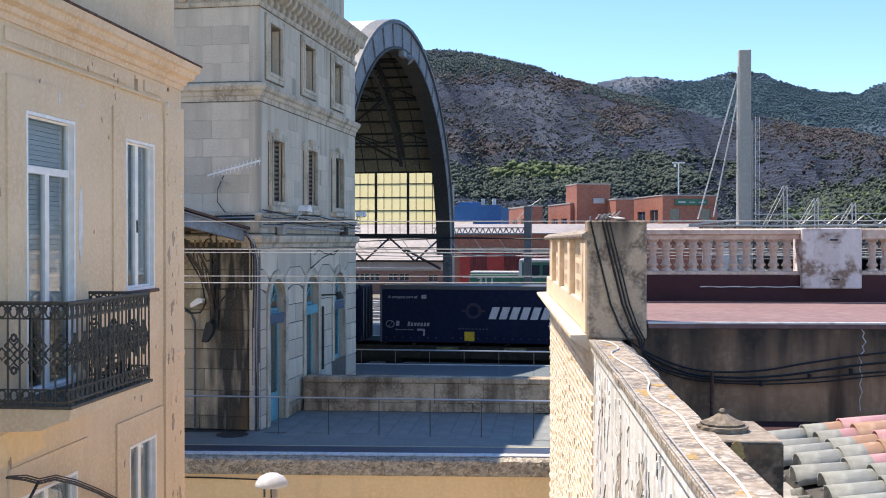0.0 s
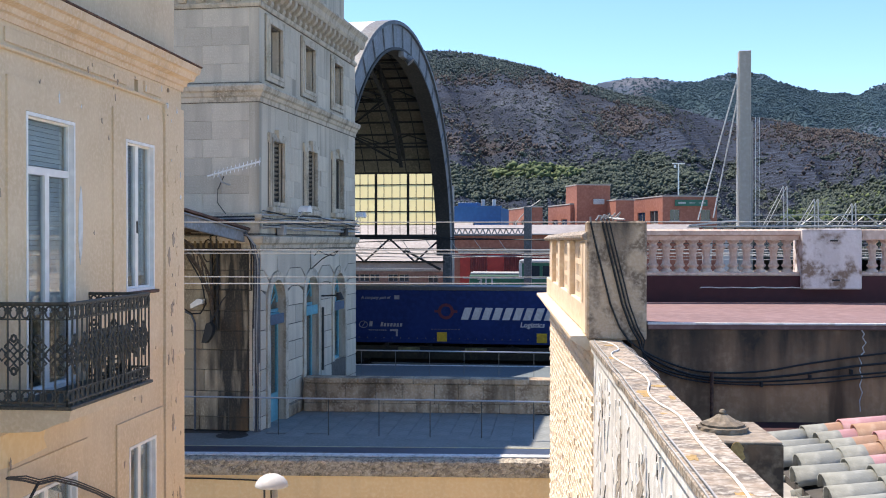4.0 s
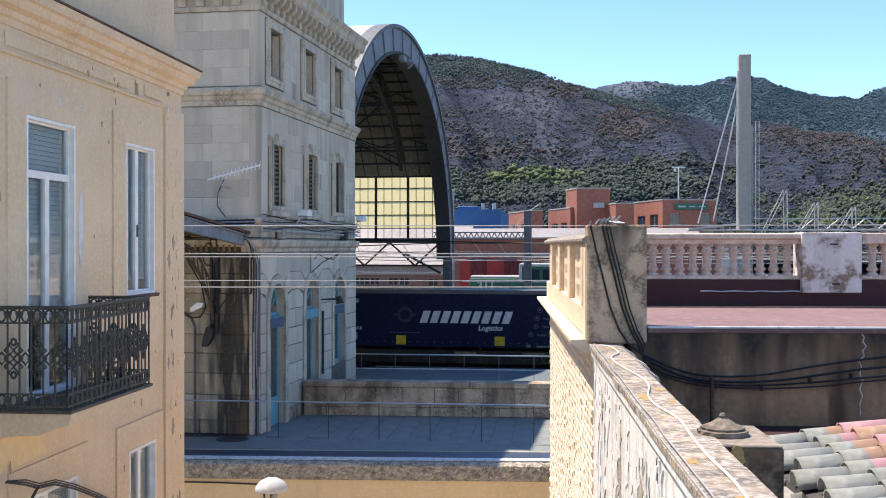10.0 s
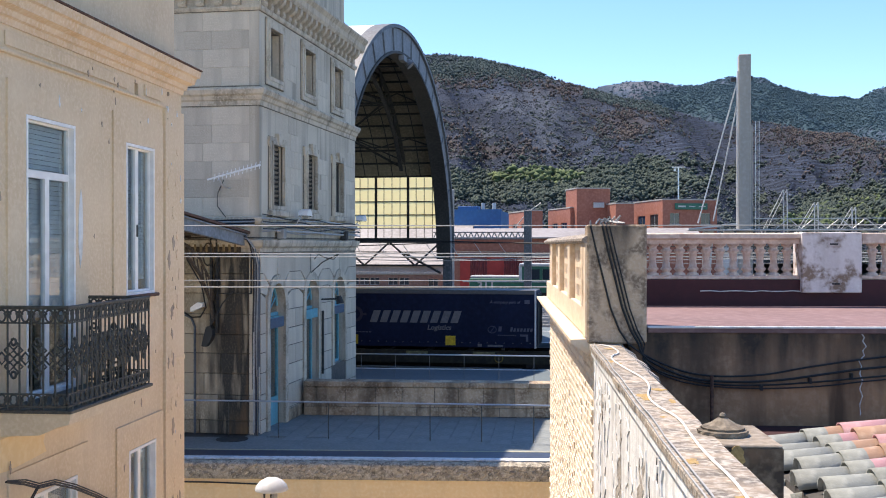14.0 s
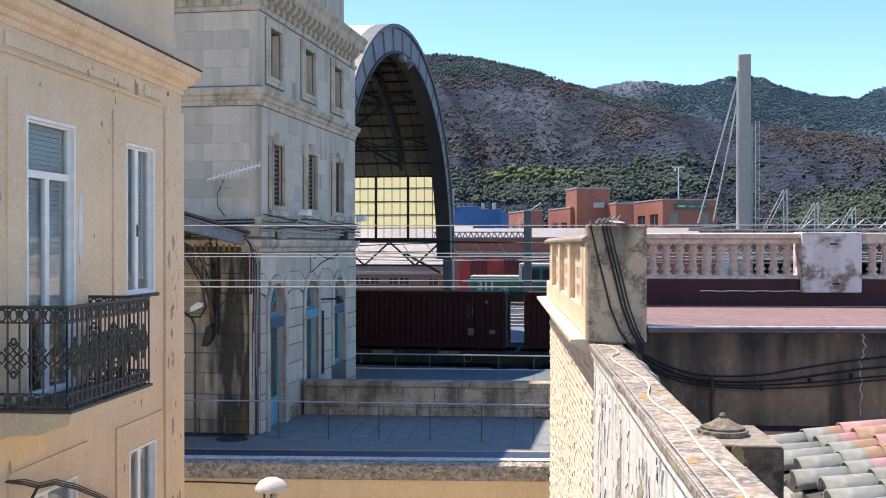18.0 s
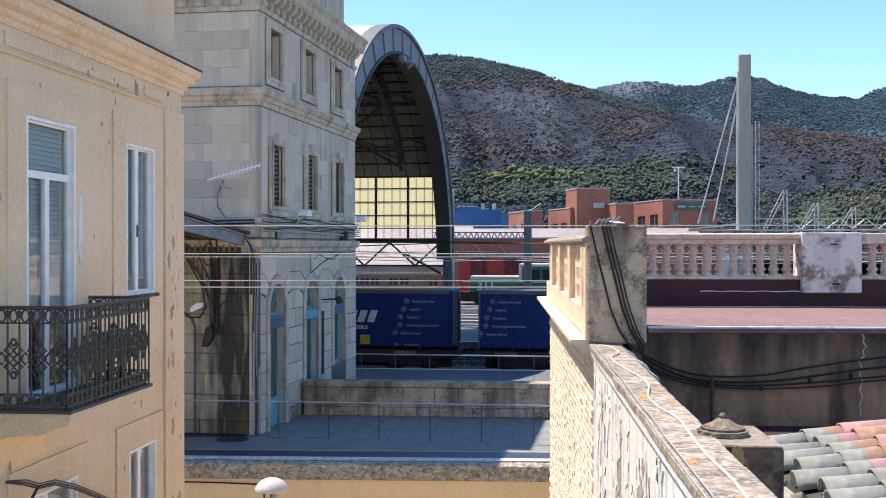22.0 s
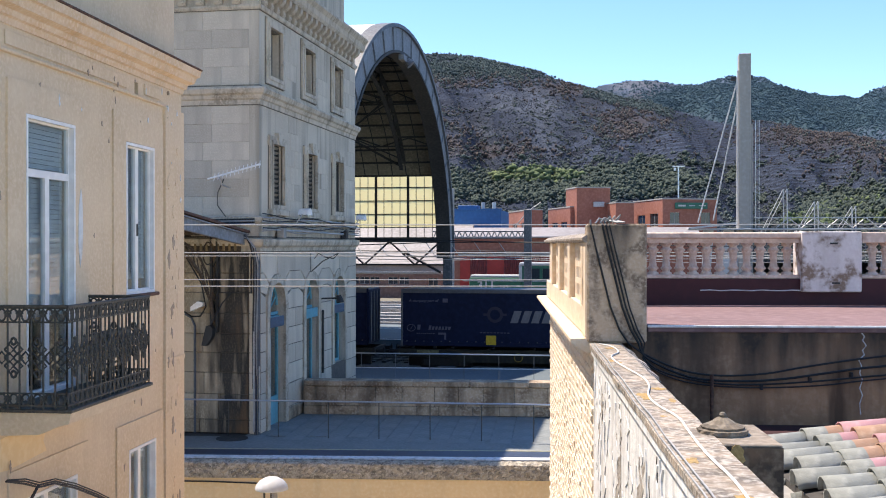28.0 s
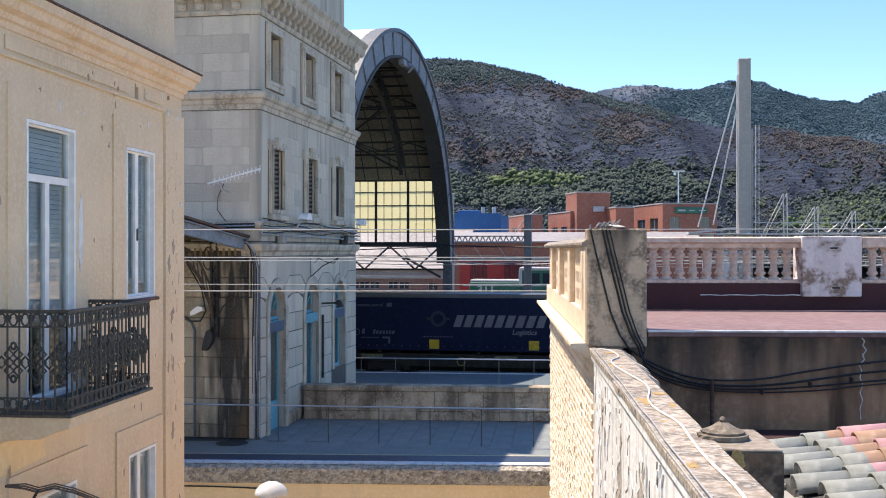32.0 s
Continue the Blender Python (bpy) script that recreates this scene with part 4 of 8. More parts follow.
                low.matrix_basis = Matrix.Translation(Vector((x + 0.38, y - 0.15, z + 0.095)) - BASE[t.name]) @ pose(0, 0, 0, 180, slope, 180)


tile_roof()


# ---- plaza before the station ----
PT, KT = 4.1, 7.4        # bearings of the paving and of the forecourt edge
PALE_YELLOW = mat("worn_yellow_line", (0.42, 0.40, 0.26), (0.28, 0.27, 0.19), bump=0.1)
DRAIN = mat("dark_blue_drain", (0.035, 0.05, 0.085), rough=0.5)


def plaza():
    front = [turned((x, 28.7, 0), KT) for x in (-40, -16, 4, 30)]
    b = slab(B(), [(-60, 36.5), *[(p.x, p.y) for p in front], (40, 36.5)], "z", 0.2, PLAZA - 0.03)
    whole("pavement_bed", b, JOINT, (-8, 31, 0.2), label="bedding under the station forecourt paving", category="pavement", kind="structure")
    t = thing("pavement", (-7, 31, PLAZA - 0.03), PT, "blue-grey slab paving of the station forecourt", "pavement", kind="structure")
    me = mesh_of("slab", box(B(), -0.306, 0.306, -0.595, 0.595, 0, 0.03, 0.005), PAVING)
    for i in range(22):
        for j in range(5):
            x, y = -9.6 + i * 0.62, 32.35 + j * 1.2 - 0.6 * (i % 2)
            w = turned((x, y, 0), PT)
            if w.y < 36.1 and (w.x < -11.5) * (w.y > 30.3) == 0:
                piece("slab", me, t, (x, y, PLAZA - 0.03))
    t = thing("pavement_edge", (-7, 30, PLAZA - 0.03), KT, "smooth blue-grey strip along the forecourt edge", "pavement", kind="structure")
    part("edge_strip", box(B(), -12.0, 6.5, 30.12, 32.0, PLAZA - 0.028, PLAZA - 0.003, 0.004), PAVING, t)
    part("yellow_line", box(B(), -12.0, 6.5, 30.02, 30.115, PLAZA - 0.028, PLAZA + 0.0, 0.003), PALE_YELLOW, t, "thin pale yellow painted line")
    part("drain_strip", box(B(), -12.0, 6.5, 29.1, 30.015, PLAZA - 0.028, PLAZA - 0.006), DRAIN, t, "dark blue gutter strip")
    part("kerb", box(B(), -12.0, 6.5, 28.78, 29.095, PLAZA - 0.03, PLAZA + 0.012, 0.008), WHITE_PLASTER, t, "narrow white painted kerb")
    # retaining wall down to the street
    t = thing("retaining_wall", (-7, 28.5, 0), KT, "ochre plastered retaining wall with a rough rubble coping", "wall", kind="structure")
    part("plaster", box(B(), -20, 25, 28.4, 28.7, 0, 3.75), OCHRE_WALL, t)
    b = B()
    rng = random.Random(3)
    n, m = 520, 8
    grid = [[b.verts.new((-20 + 36 * i / n, 28.33 + (0 if j < 5 else 0.11 * (j - 4)) + rng.uniform(-0.014, 0.012), 3.755 + 0.095 * min(j, 4.6) + rng.uniform(-0.016, 0.016))) for j in range(m)] for i in range(n + 1)]
    for p, q in zip(grid, grid[1:]):
        for j in range(m - 1):
            b.faces.new((p[j], q[j], q[j + 1], p[j + 1]))
    part("coping", b, RUBBLE, t)
    part("core", box(B(), -20, 16, 28.39, 28.75, 3.73, 4.14), RUBBLE, t)
    lumps = []
    for k in range(8):
        b = bmesh.new()
        bmesh.ops.create_icosphere(b, subdivisions=1, radius=1.0)
        for v in b.verts:
            v.co = Vector((v.co.x * 0.085, v.co.y * 0.045, v.co.z * 0.055)) * rng.uniform(0.7, 1.25)
        lumps.append(mesh_of("rubble_stone", b, RUBBLE_STONE))
    for k in range(280):
        ob = piece("rubble_stone", lumps[k % 8], t, (-9.0 + 13.0 * rng.random(), 28.335, 3.80 + 0.33 * rng.random()), 0)
        ob.rotation_euler = (rng.uniform(-0.5, 0.5), rng.uniform(-0.6, 0.6), rng.uniform(-0.3, 0.3))
    # low stone wall at the back of the forecourt
    t = thing("low_wall", (-6, 36, PLAZA), 5.6, "low weathered stone wall with a flat coping", "wall", kind="structure")
    X0, Y0 = -7.55, 36.05
    part("core", box(B(), X0, 14, Y0 + 0.05, Y0 + 0.55, PLAZA, 5.17), JOINT, t)
    x = X0
    while x < 12:
        w = rng.uniform(1.5, 2.0)
        part("coping_stone", box(B(), x + 0.005, x + w - 0.005, Y0 - 0.06, Y0 + 0.62, 5.175, 5.36, 0.02), STONE_WALL, t)
        x += w
    for row, (z0, z1, out) in enumerate(((PLAZA, PLAZA + 0.3, 0.03), (PLAZA + 0.3, 5.17, 0.0))):
        x = X0 - (0.35 if row % 2 else 0)
        while x < 12:
            w = rng.uniform(0.75, 1.15)
            x0 = max(x, X0)
            part("stone", box(B(), x0 + 0.006, x + w - 0.006, Y0 - out + rng.uniform(-0.012, 0.01), Y0 + 0.3, z0 + 0.005, z1 - 0.005, 0.012), STONE_WALL, t)
            x += w
    whole("manhole_cover", rod(B(), (-11.75, 30.35, PLAZA), (-11.75, 30.35, PLAZA + 0.012), 0.48, 24), DARK_STEEL, (-11.75, 30.35, PLAZA), 0, "dark iron manhole cover in the paving", "manhole cover")


plaza()


POST_STEEL = mat("dull_grey_post_steel", (0.20, 0.21, 0.225), rough=0.5, metal=0.5, bump=0.03)


def railing(name, x0, x1, y, turn, base, posts, step, rails, label, thick, finish):
    t = thing(name, ((x0 + x1) / 2, y, base), turn, label, "railing")
    me = mesh_of("post", rod(B(), (0, 0, 0), (0, 0, posts), thick, 8), finish)
    x = x0
    while x <= x1 + 0.01:
        piece("post", me, t, (x, y, base))
        x += step
    for z, r in rails:
        part("rail", rod(B(), (x0 - 0.6, y, base + z), (x1 + 0.3, y, base + z), r, 8), STEEL, t)


railing("forecourt_railing", -5.09 - 1.545 * 5, 5, 31.44, 4.1, PLAZA, 1.12, 1.53, ((1.10, 0.026),), "slim steel railing with dark posts across the forecourt", 0.014, IRON)
railing("platform_railing", -12.9 + 4.0, 12, 44.25, 3.0, PLAZA, 1.2, 1.45, ((1.22, 0.028), (0.1, 0.016)), "slim steel railing along the platform", 0.012, POST_STEEL)


# ---- platforms and tracks ----
def platforms():
    b = slab(B(), [(-300, 36.5), (260, 36.6), (260, 49.4 + 2.0), (-3.8, 49.65), (-12.8, 49.0), (-300, 47)], "z", YARD - 0.2, PLAZA - 0.01)
    whole("platform", b, PLATFORM_SLABS, (-8, 44, YARD), label="grey paved station platform with a pale edge", category="platform", kind="structure")
    b = slab(B(), [(-40, 47.03), (-12.8, 48.99), (-3.8, 49.64), (40, 52.8), (40, 52.63), (-3.8, 49.47), (-12.8, 48.82), (-40, 46.86)], "z", PLAZA - 0.008, PLAZA + 0.02)
    whole("platform_edge", b, WHITE_PLASTER, (-8, 49, PLAZA), label="narrow white painted platform edge", category="kerb", kind="structure")
    for n, y0, y1 in ((0, 63.5, 75.6),):
        b = box(B(), -300, 260, y0, y1, YARD - 0.1, PLAZA + (-0.05 if n else 0), 0.02)
        for y in (y0 + 0.02, 71.8):
            whole("platform_edge", box(B(), -200, 160, y, y + 0.22, PLAZA - 0.06, PLAZA + 0.015), WHITE_PLASTER, (0, y, PLAZA), label="narrow white line along the island platform", category="kerb", kind="structure")
        whole("platform", b, PLATFORM_SLABS, (0, y0, YARD), label="island platform beyond the train, its blue shade put into the colour", category="platform", kind="structure")
    whole("ballast_bed", box(B(), -300, 260, 48.0, 69.0, YARD + 0.004, YARD + 0.06), SHADE_BALLAST, (0, 53, YARD), label="oily ballast under the train, its shade put into the colour", category="ballast", kind="structure")
    whole("ballast_bed", box(B(), -300, 260, 69.0, 118, YARD + 0.004, YARD + 0.06), BALLAST, (0, 60, YARD), label="brown stone ballast between the tracks", category="ballast", kind="structure")
    for y in (84.0, 88.0, 92.0, 95.6, 105.0, 109.0):
        whole("cable_trough", box(B(), -200, 160, y - 0.13, y + 0.13, YARD + 0.05, YARD + 0.3, 0.02), RAIL_HEAD, (0, y, YARD), label="long pale concrete cable trough between the tracks", category="trough", group="cable troughs")
    for y in (53.75, 58.5, 61.4, 82.0, 86.0, 90.0, 94.0, 97.0, 100.0, 103.0, 107.0, 111.0, 116.2):
        t = thing("railway_track", (0, y, YARD + 0.04), 0, "shiny steel rails on concrete sleepers in ballast", "track", "yard tracks")
        for s in (-0.72, 0.72):
            rail = slab(B(), [(y + s - 0.06, YARD + 0.11), (y + s + 0.06, YARD + 0.11), (y + s + 0.02, YARD + 0.14), (y + s + 0.05, RAIL), (y + s - 0.05, RAIL), (y + s - 0.02, YARD + 0.14)], "x", -290, 250)
            # rail colour carries the light: pale in the sunlit yard, dark in shade
            part("rail", rail, RAIL_HEAD if y > 69 else DARK_STEEL, t)
        b = B()
        for k in range(150):
            box(b, -60 + k * 0.62, -60 + k * 0.62 + 0.24, y - 1.3, y + 1.3, YARD + 0.03, YARD + 0.13)
        tagged(part("sleeper", b, SHADE_BALLAST if y < 69 else BALLAST, t), kind="stuff")


platforms()


# ---- train shed ----
SX, SYC, SA, SB, SZ = -12.7, 60.0, 16.0, 13.2, 9.0
YELLOW = bpy.data.materials.new("yellow_translucent_panel")
YELLOW.use_nodes = True
_n = YELLOW.node_tree.nodes
_n["Principled BSDF"].inputs["Base Color"].default_value = (0.85, 0.76, 0.45, 1)
_n["Principled BSDF"].inputs["Roughness"].default_value = 0.5
_tr = _n.new("ShaderNodeBsdfTranslucent")
_tr.inputs["Color"].default_value = (1.0, 0.94, 0.68, 1)
_mx = _n.new("ShaderNodeMixShader")
_mx.inputs[0].default_value = 0.97
YELLOW.node_tree.links.new(_n["Principled BSDF"].outputs[0], _mx.inputs[1])
YELLOW.node_tree.links.new(_tr.outputs[0], _mx.inputs[2])
YELLOW.node_tree.links.new(_mx.outputs[0], _n["Material Output"].inputs[0])


def arc(shrink, k, n=40):
    """A point of the shed's section, k of n steps from the near foot to the far one."""
    a = math.pi * (1 - k / n)
    return (SYC + (SA - shrink) * math.cos(a), SZ + (SB - shrink) * math.sin(a))


def shed():
    t = thing("train_shed", (-40, 60, PLAZA), 0, "arched iron train shed with yellow glazed side wall", "train shed")
    n = 40

    def hoop(x0, x1, outer, inner, material, name, k0=0, k1=n, label=""):
        b = B()
        rings = []
        for k in range(k0, k1 + 1):
            (yo, zo), (yi, zi) = arc(outer, k, n), arc(inner, k, n)
            rings.append([b.verts.new(p) for p in ((x0, yo, zo), (x1, yo, zo), (x1, yi, zi), (x0, yi, zi))])
        for p, q in zip(rings, rings[1:]):
            for i in range(4):
                b.faces.new((p[i], p[(i + 1) % 4], q[(i + 1) % 4], q[i]))
        b.faces.new(rings[0])
        b.faces.new(rings[-1])
        return part(name, b, material, t, label)

    fascia = hoop(SX - 0.5, SX, 0.12, 1.35, SHED_FACE, "end_arch", label="blue-grey plated arch face with riveted seams")
    hoop(SX - 0.6, SX + 0.14, -0.08, 0.12, SHED_STEEL, "arch_rim")
    hoop(SX - 0.9, SX + 0.08, 1.35, 1.5, DARK_STEEL, "arch_rim")
    for k in range(1, 40, 2):
        a = math.pi * (1 - k / 40)
        b = rod(B(), (SX + 0.02, SYC + (SA - 0.15) * math.cos(a), SZ + (SB - 0.15) * math.sin(a)), (SX + 0.02, SYC + (SA - 1.33) * math.cos(a), SZ + (SB - 1.33) * math.sin(a)), 0.05, 4)
        part("seam", b, SHED_STEEL, fascia)
    hoop(-150, SX - 0.5, -0.05, 0.05, ROOF_SKIN, "roof_skin", 0, 34, label="pale metal roof covering")
    hoop(-150, SX - 0.5, 0.055, 0.16, ROOF_BOARD, "roof_boarding", 0, 34, label="dark boarded underside of the roof")
    for i in range(12):
        x = SX - 3.0 - i * 7.0
        hoop(x - 0.12, x + 0.12, 0.3, 0.5, DARK_STEEL, "rib", 0, 33)
        hoop(x - 0.12, x + 0.12, 1.35, 1.5, DARK_STEEL, "rib", 0, 33)
        b = B()
        for k in range(1, 33):
            p, q = arc(0.4 if k % 2 else 1.42, k), arc(1.42 if k % 2 else 0.4, k + 1)
            rod(b, (x, *p), (x, *q), 0.075, 4)
        part("rib_lattice", b, DARK_STEEL, t)
    for k in range(3, 35, 1):
        y, z = arc(0.32, k)
        part("purlin", box(B(), -100, SX - 0.5, y - 0.04, y + 0.04, z - 0.07, z + 0.06), DARK_STEEL, t)
    b = B()
    for i in range(11):      # wind braces between ribs
        x = SX - 3.0 - i * 7.0
        for k in (9, 15, 21, 27):
            p, q = arc(1.0, k), arc(1.0, k + 6)
            rod(b, (x, *p), (x - 7.0, *q), 0.08, 4)
            rod(b, (x - 7.0, *p), (x, *q), 0.08, 4)
    part("wind_brace", b, DARK_STEEL, t)
    for k in (7, 12, 17, 22, 27, 31):      # lattice purlins along the roof
        (ya, za), (yb, zb) = arc(0.45, k), arc(1.4, k)
        b = rod(B(), (SX - 0.6, yb, zb), (-75, yb, zb), 0.05, 4)
        x, i = SX - 0.6, 0
        while x > -74:
            rod(b, (x, *((ya, za) if i % 2 else (yb, zb))), (x - 1.75, *((yb, zb) if i % 2 else (ya, za))), 0.045, 4)
            x, i = x - 1.75, i + 1
        part("lattice_purlin", b, DARK_STEEL, t)
    b = B()
    for i in range(11):      # slim tie rods crossing each bay
        x = SX - 3.0 - i * 7.0
        for k in (7, 12, 17, 22, 27):
            p, q = arc(1.45, k), arc(1.45, k + 5)
            rod(b, (x, *p), (x - 7.0, *q), 0.045, 4)
            rod(b, (x - 7.0, *p), (x, *q), 0.045, 4)
    part("tie_rod", b, DARK_STEEL, t)
    for k in range(0, 60):      # seams of the roof sheets seen from below
        x = SX - 1.0 - k * 1.0
        hoop(x - 0.03, x + 0.03, 0.161, 0.19, DARK_STEEL, "sheet_seam", 4, 34)
    # far side: columns, lattice beam and yellow glazing
    for i in range(8):
        x = SX - 0.3 - i * 14.0
        for y in (75.6, 44.6):
            c = part("column", box(box(B(), x - 0.28, x + 0.28, y - 0.3, y - 0.22, PLAZA, SZ + 2), x - 0.28, x + 0.28, y + 0.22, y + 0.3, PLAZA, SZ + 2), SHED_STEEL, t)
            part("web", box(B(), x - 0.04, x + 0.04, y - 0.22, y + 0.22, PLAZA, SZ + 2), SHED_STEEL, c)
            part("base", box(B(), x - 0.45, x + 0.45, y - 0.45, y + 0.45, PLAZA, PLAZA + 0.35, 0.04), DARK_STEEL, c)
    g = part("glazing_frame", box(box(B(), -110, SX - 0.6, 74.350, 74.650, 10.15, 10.5), -110, SX - 0.6, 74.250, 74.430, 14.95, 15.45), DARK_STEEL, t)
    x = SX - 0.6
    i = 0
    while x > -42:
        part("mullion", box(B(), x - (0.09 if i % 4 == 0 else 0.018), x + (0.09 if i % 4 == 0 else 0.018), 74.385, 74.43, 10.5, 14.95), DARK_STEEL, g)
        for j in range(4):
            z = 11.2 + j * 0.95
            if x > -36:
                part("pane", box(B(), x - 0.575, x - 0.015, 74.410, 74.425, z, min(z + 0.93, 14.94)), YELLOW, g)
        x -= 0.585
        i += 1
    for j in range(4):
        part("glazing_bar", box(B(), -42, SX - 0.6, 74.350, 74.450, 11.17 + j * 0.95, 11.22 + j * 0.95), DARK_STEEL, g)
    b = box(B(), -60, SX - 0.3, 74.350, 74.550, 8.5, 8.62)
    x = SX - 0.6
    up = True
    while x > -58:
        rod(b, (x, 74.450, 10.2 if up else 8.55), (x - 1.85, 74.450, 8.55 if up else 10.2), 0.07, 5)
        x -= 1.85
        up = not up
    rod(b, (SX - 0.6, 74.450, 8.0), (SX - 3.2, 74.450, 9.4), 0.09, 5)
    part("lattice_beam", b, DARK_STEEL, t)
    b = rod(B(), (SX + 0.1, 59.6, 20.45), (SX + 0.35, 59.6, 20.2), 0.2, 12, 0.28)
    whole("arch_floodlight", box(b, SX - 0.1, SX + 0.2, 58.3, 59.3, 20.3, 20.6), SHED_FACE, (SX, 59, 20.3), 0, "grey floodlight hanging under the shed arch", "floodlight")


shed()


# ---- the goods train ----
TY, DECK, SPEED = 52.5, 4.80, 8.489
NAVY = mat("dirty_navy_tarpaulin", (0.0066, 0.0128, 0.040), (0.0048, 0.009, 0.028), (0.0095, 0.017, 0.05), rough=0.55, big=0.5, fine=4, bump=0.1, streak=0.2, shine=0.12)
BLUE = mat("bright_blue_tarpaulin", (0.0075, 0.027, 0.125), (0.006, 0.02, 0.09), (0.011, 0.034, 0.15), rough=0.45, big=0.5, fine=4, bump=0.08, shine=0.12)
BOX_RED = mat("oxide_red_container", (0.040, 0.0118, 0.0108), (0.028, 0.009, 0.008), (0.052, 0.017, 0.014), rough=0.55, big=0.6, fine=6, bump=0.1, streak=0.3, shine=0.12)
TEAL = mat("dark_teal_container", (0.011, 0.022, 0.028), (0.007, 0.014, 0.018), (0.02, 0.036, 0.044), rough=0.6, shine=0.15, big=0.5, fine=5, bump=0.1, streak=0.3)
GREY_RAIL = mat("grey_aluminium_rail", (0.09, 0.10, 0.115), rough=0.45, metal=0.4, bump=0.05)
WHITE_MARK = mat("white_marking", (0.50, 0.51, 0.54), rough=0.6, bump=0)
GREY_MARK = mat("dirty_white_marking", (0.125, 0.13, 0.15), rough=0.6, bump=0)
DIM_MARK = mat("dull_white_marking", (0.26, 0.27, 0.30), rough=0.6, bump=0)
FAINT_MARK = mat("faded_marking", (0.07, 0.078, 0.12), rough=0.6, bump=0)
YELLOW_MARK = mat("yellow_plate", (0.58, 0.39, 0.02), (0.40, 0.25, 0.015), rough=0.6, big=2.5, bump=0, randomly=0.12)
RED_MARK = mat("red_ring_marking", (0.10, 0.014, 0.03), rough=0.6, bump=0)
WAGON_SILL = mat("dusty_olive_wagon_sill", (0.022, 0.020, 0.011), (0.010, 0.009, 0.007), (0.036, 0.033, 0.018), big=0.9, fine=5, bump=0.2, streak=0.3)
WAGON_DARK = mat("grimy_wagon_iron", (0.014, 0.012, 0.011), (0.008, 0.007, 0.007), (0.024, 0.021, 0.018), bump=0.2)
WHEEL_YELLOW = mat("dull_yellow_paint", (0.26, 0.19, 0.03), (0.12, 0.09, 0.02), bump=0.1)
PLATE = mat("dusty_yellow_plate", (0.17, 0.16, 0.075), (0.07, 0.065, 0.035), (0.24, 0.23, 0.13), big=2, fine=9, bump=0.1)
PURPLE = mat("graffiti_purple", (0.10, 0.05, 0.16), (0.06, 0.03, 0.10), bump=0)
GRAFFITI = mat("graffiti_teal", (0.05, 0.22, 0.22), (0.03, 0.12, 0.14), (0.09, 0.33, 0.32), big=1.5, fine=4, bump=0)
_text_cache = {}


def lettering(words, height, slant=0.0):
    """A flat mesh of the words, its lower left corner at the middle, standing in the plane of x and z."""
    key = (words, height, slant)
    if key not in _text_cache:
        cu = bpy.data.curves.new("lettering", "FONT")
        cu.body, cu.size, cu.shear, cu.resolution_u = words, height * 1.35, slant, 2
        cu.offset = height * 0.035
        ob = new("lettering", cu)
        me = bpy.data.meshes.new_from_object(ob.evaluated_get(bpy.context.evaluated_depsgraph_get()))
        bpy.data.objects.remove(ob)
        me.transform(Matrix.Rotation(math.pi / 2, 4, "X"))
        me.name = "lettering"
        _text_cache[key] = me
    return _text_cache[key]


def write(words, height, at, parent, material, slant=0.0):
    me = lettering(words, height, slant).copy()
    me.materials.clear()
    me.materials.append(material)
    ob = new("lettering", me)
    ob.parent, ob.location = parent, Vector(at)
    return ob


def marks(bm, x, z, w, h, lean=0.0, y=-0.027):
    vs = [bm.verts.new((x + dx + lean * dz, y, z + dz)) for dx, dz in ((0, 0), (w, 0), (w, h), (0, h))]
    bm.faces.new(vs)
    return bm


BOX_H = 2.97


def box_thing(name, x0, length, label, group):
    ob = new(name)
    ob.empty_display_size = 0.3
    BASE[ob.name] = Vector()
    ob.matrix_basis = pose(x0, TY, DECK)
    return tagged(ob, label, "container", group)


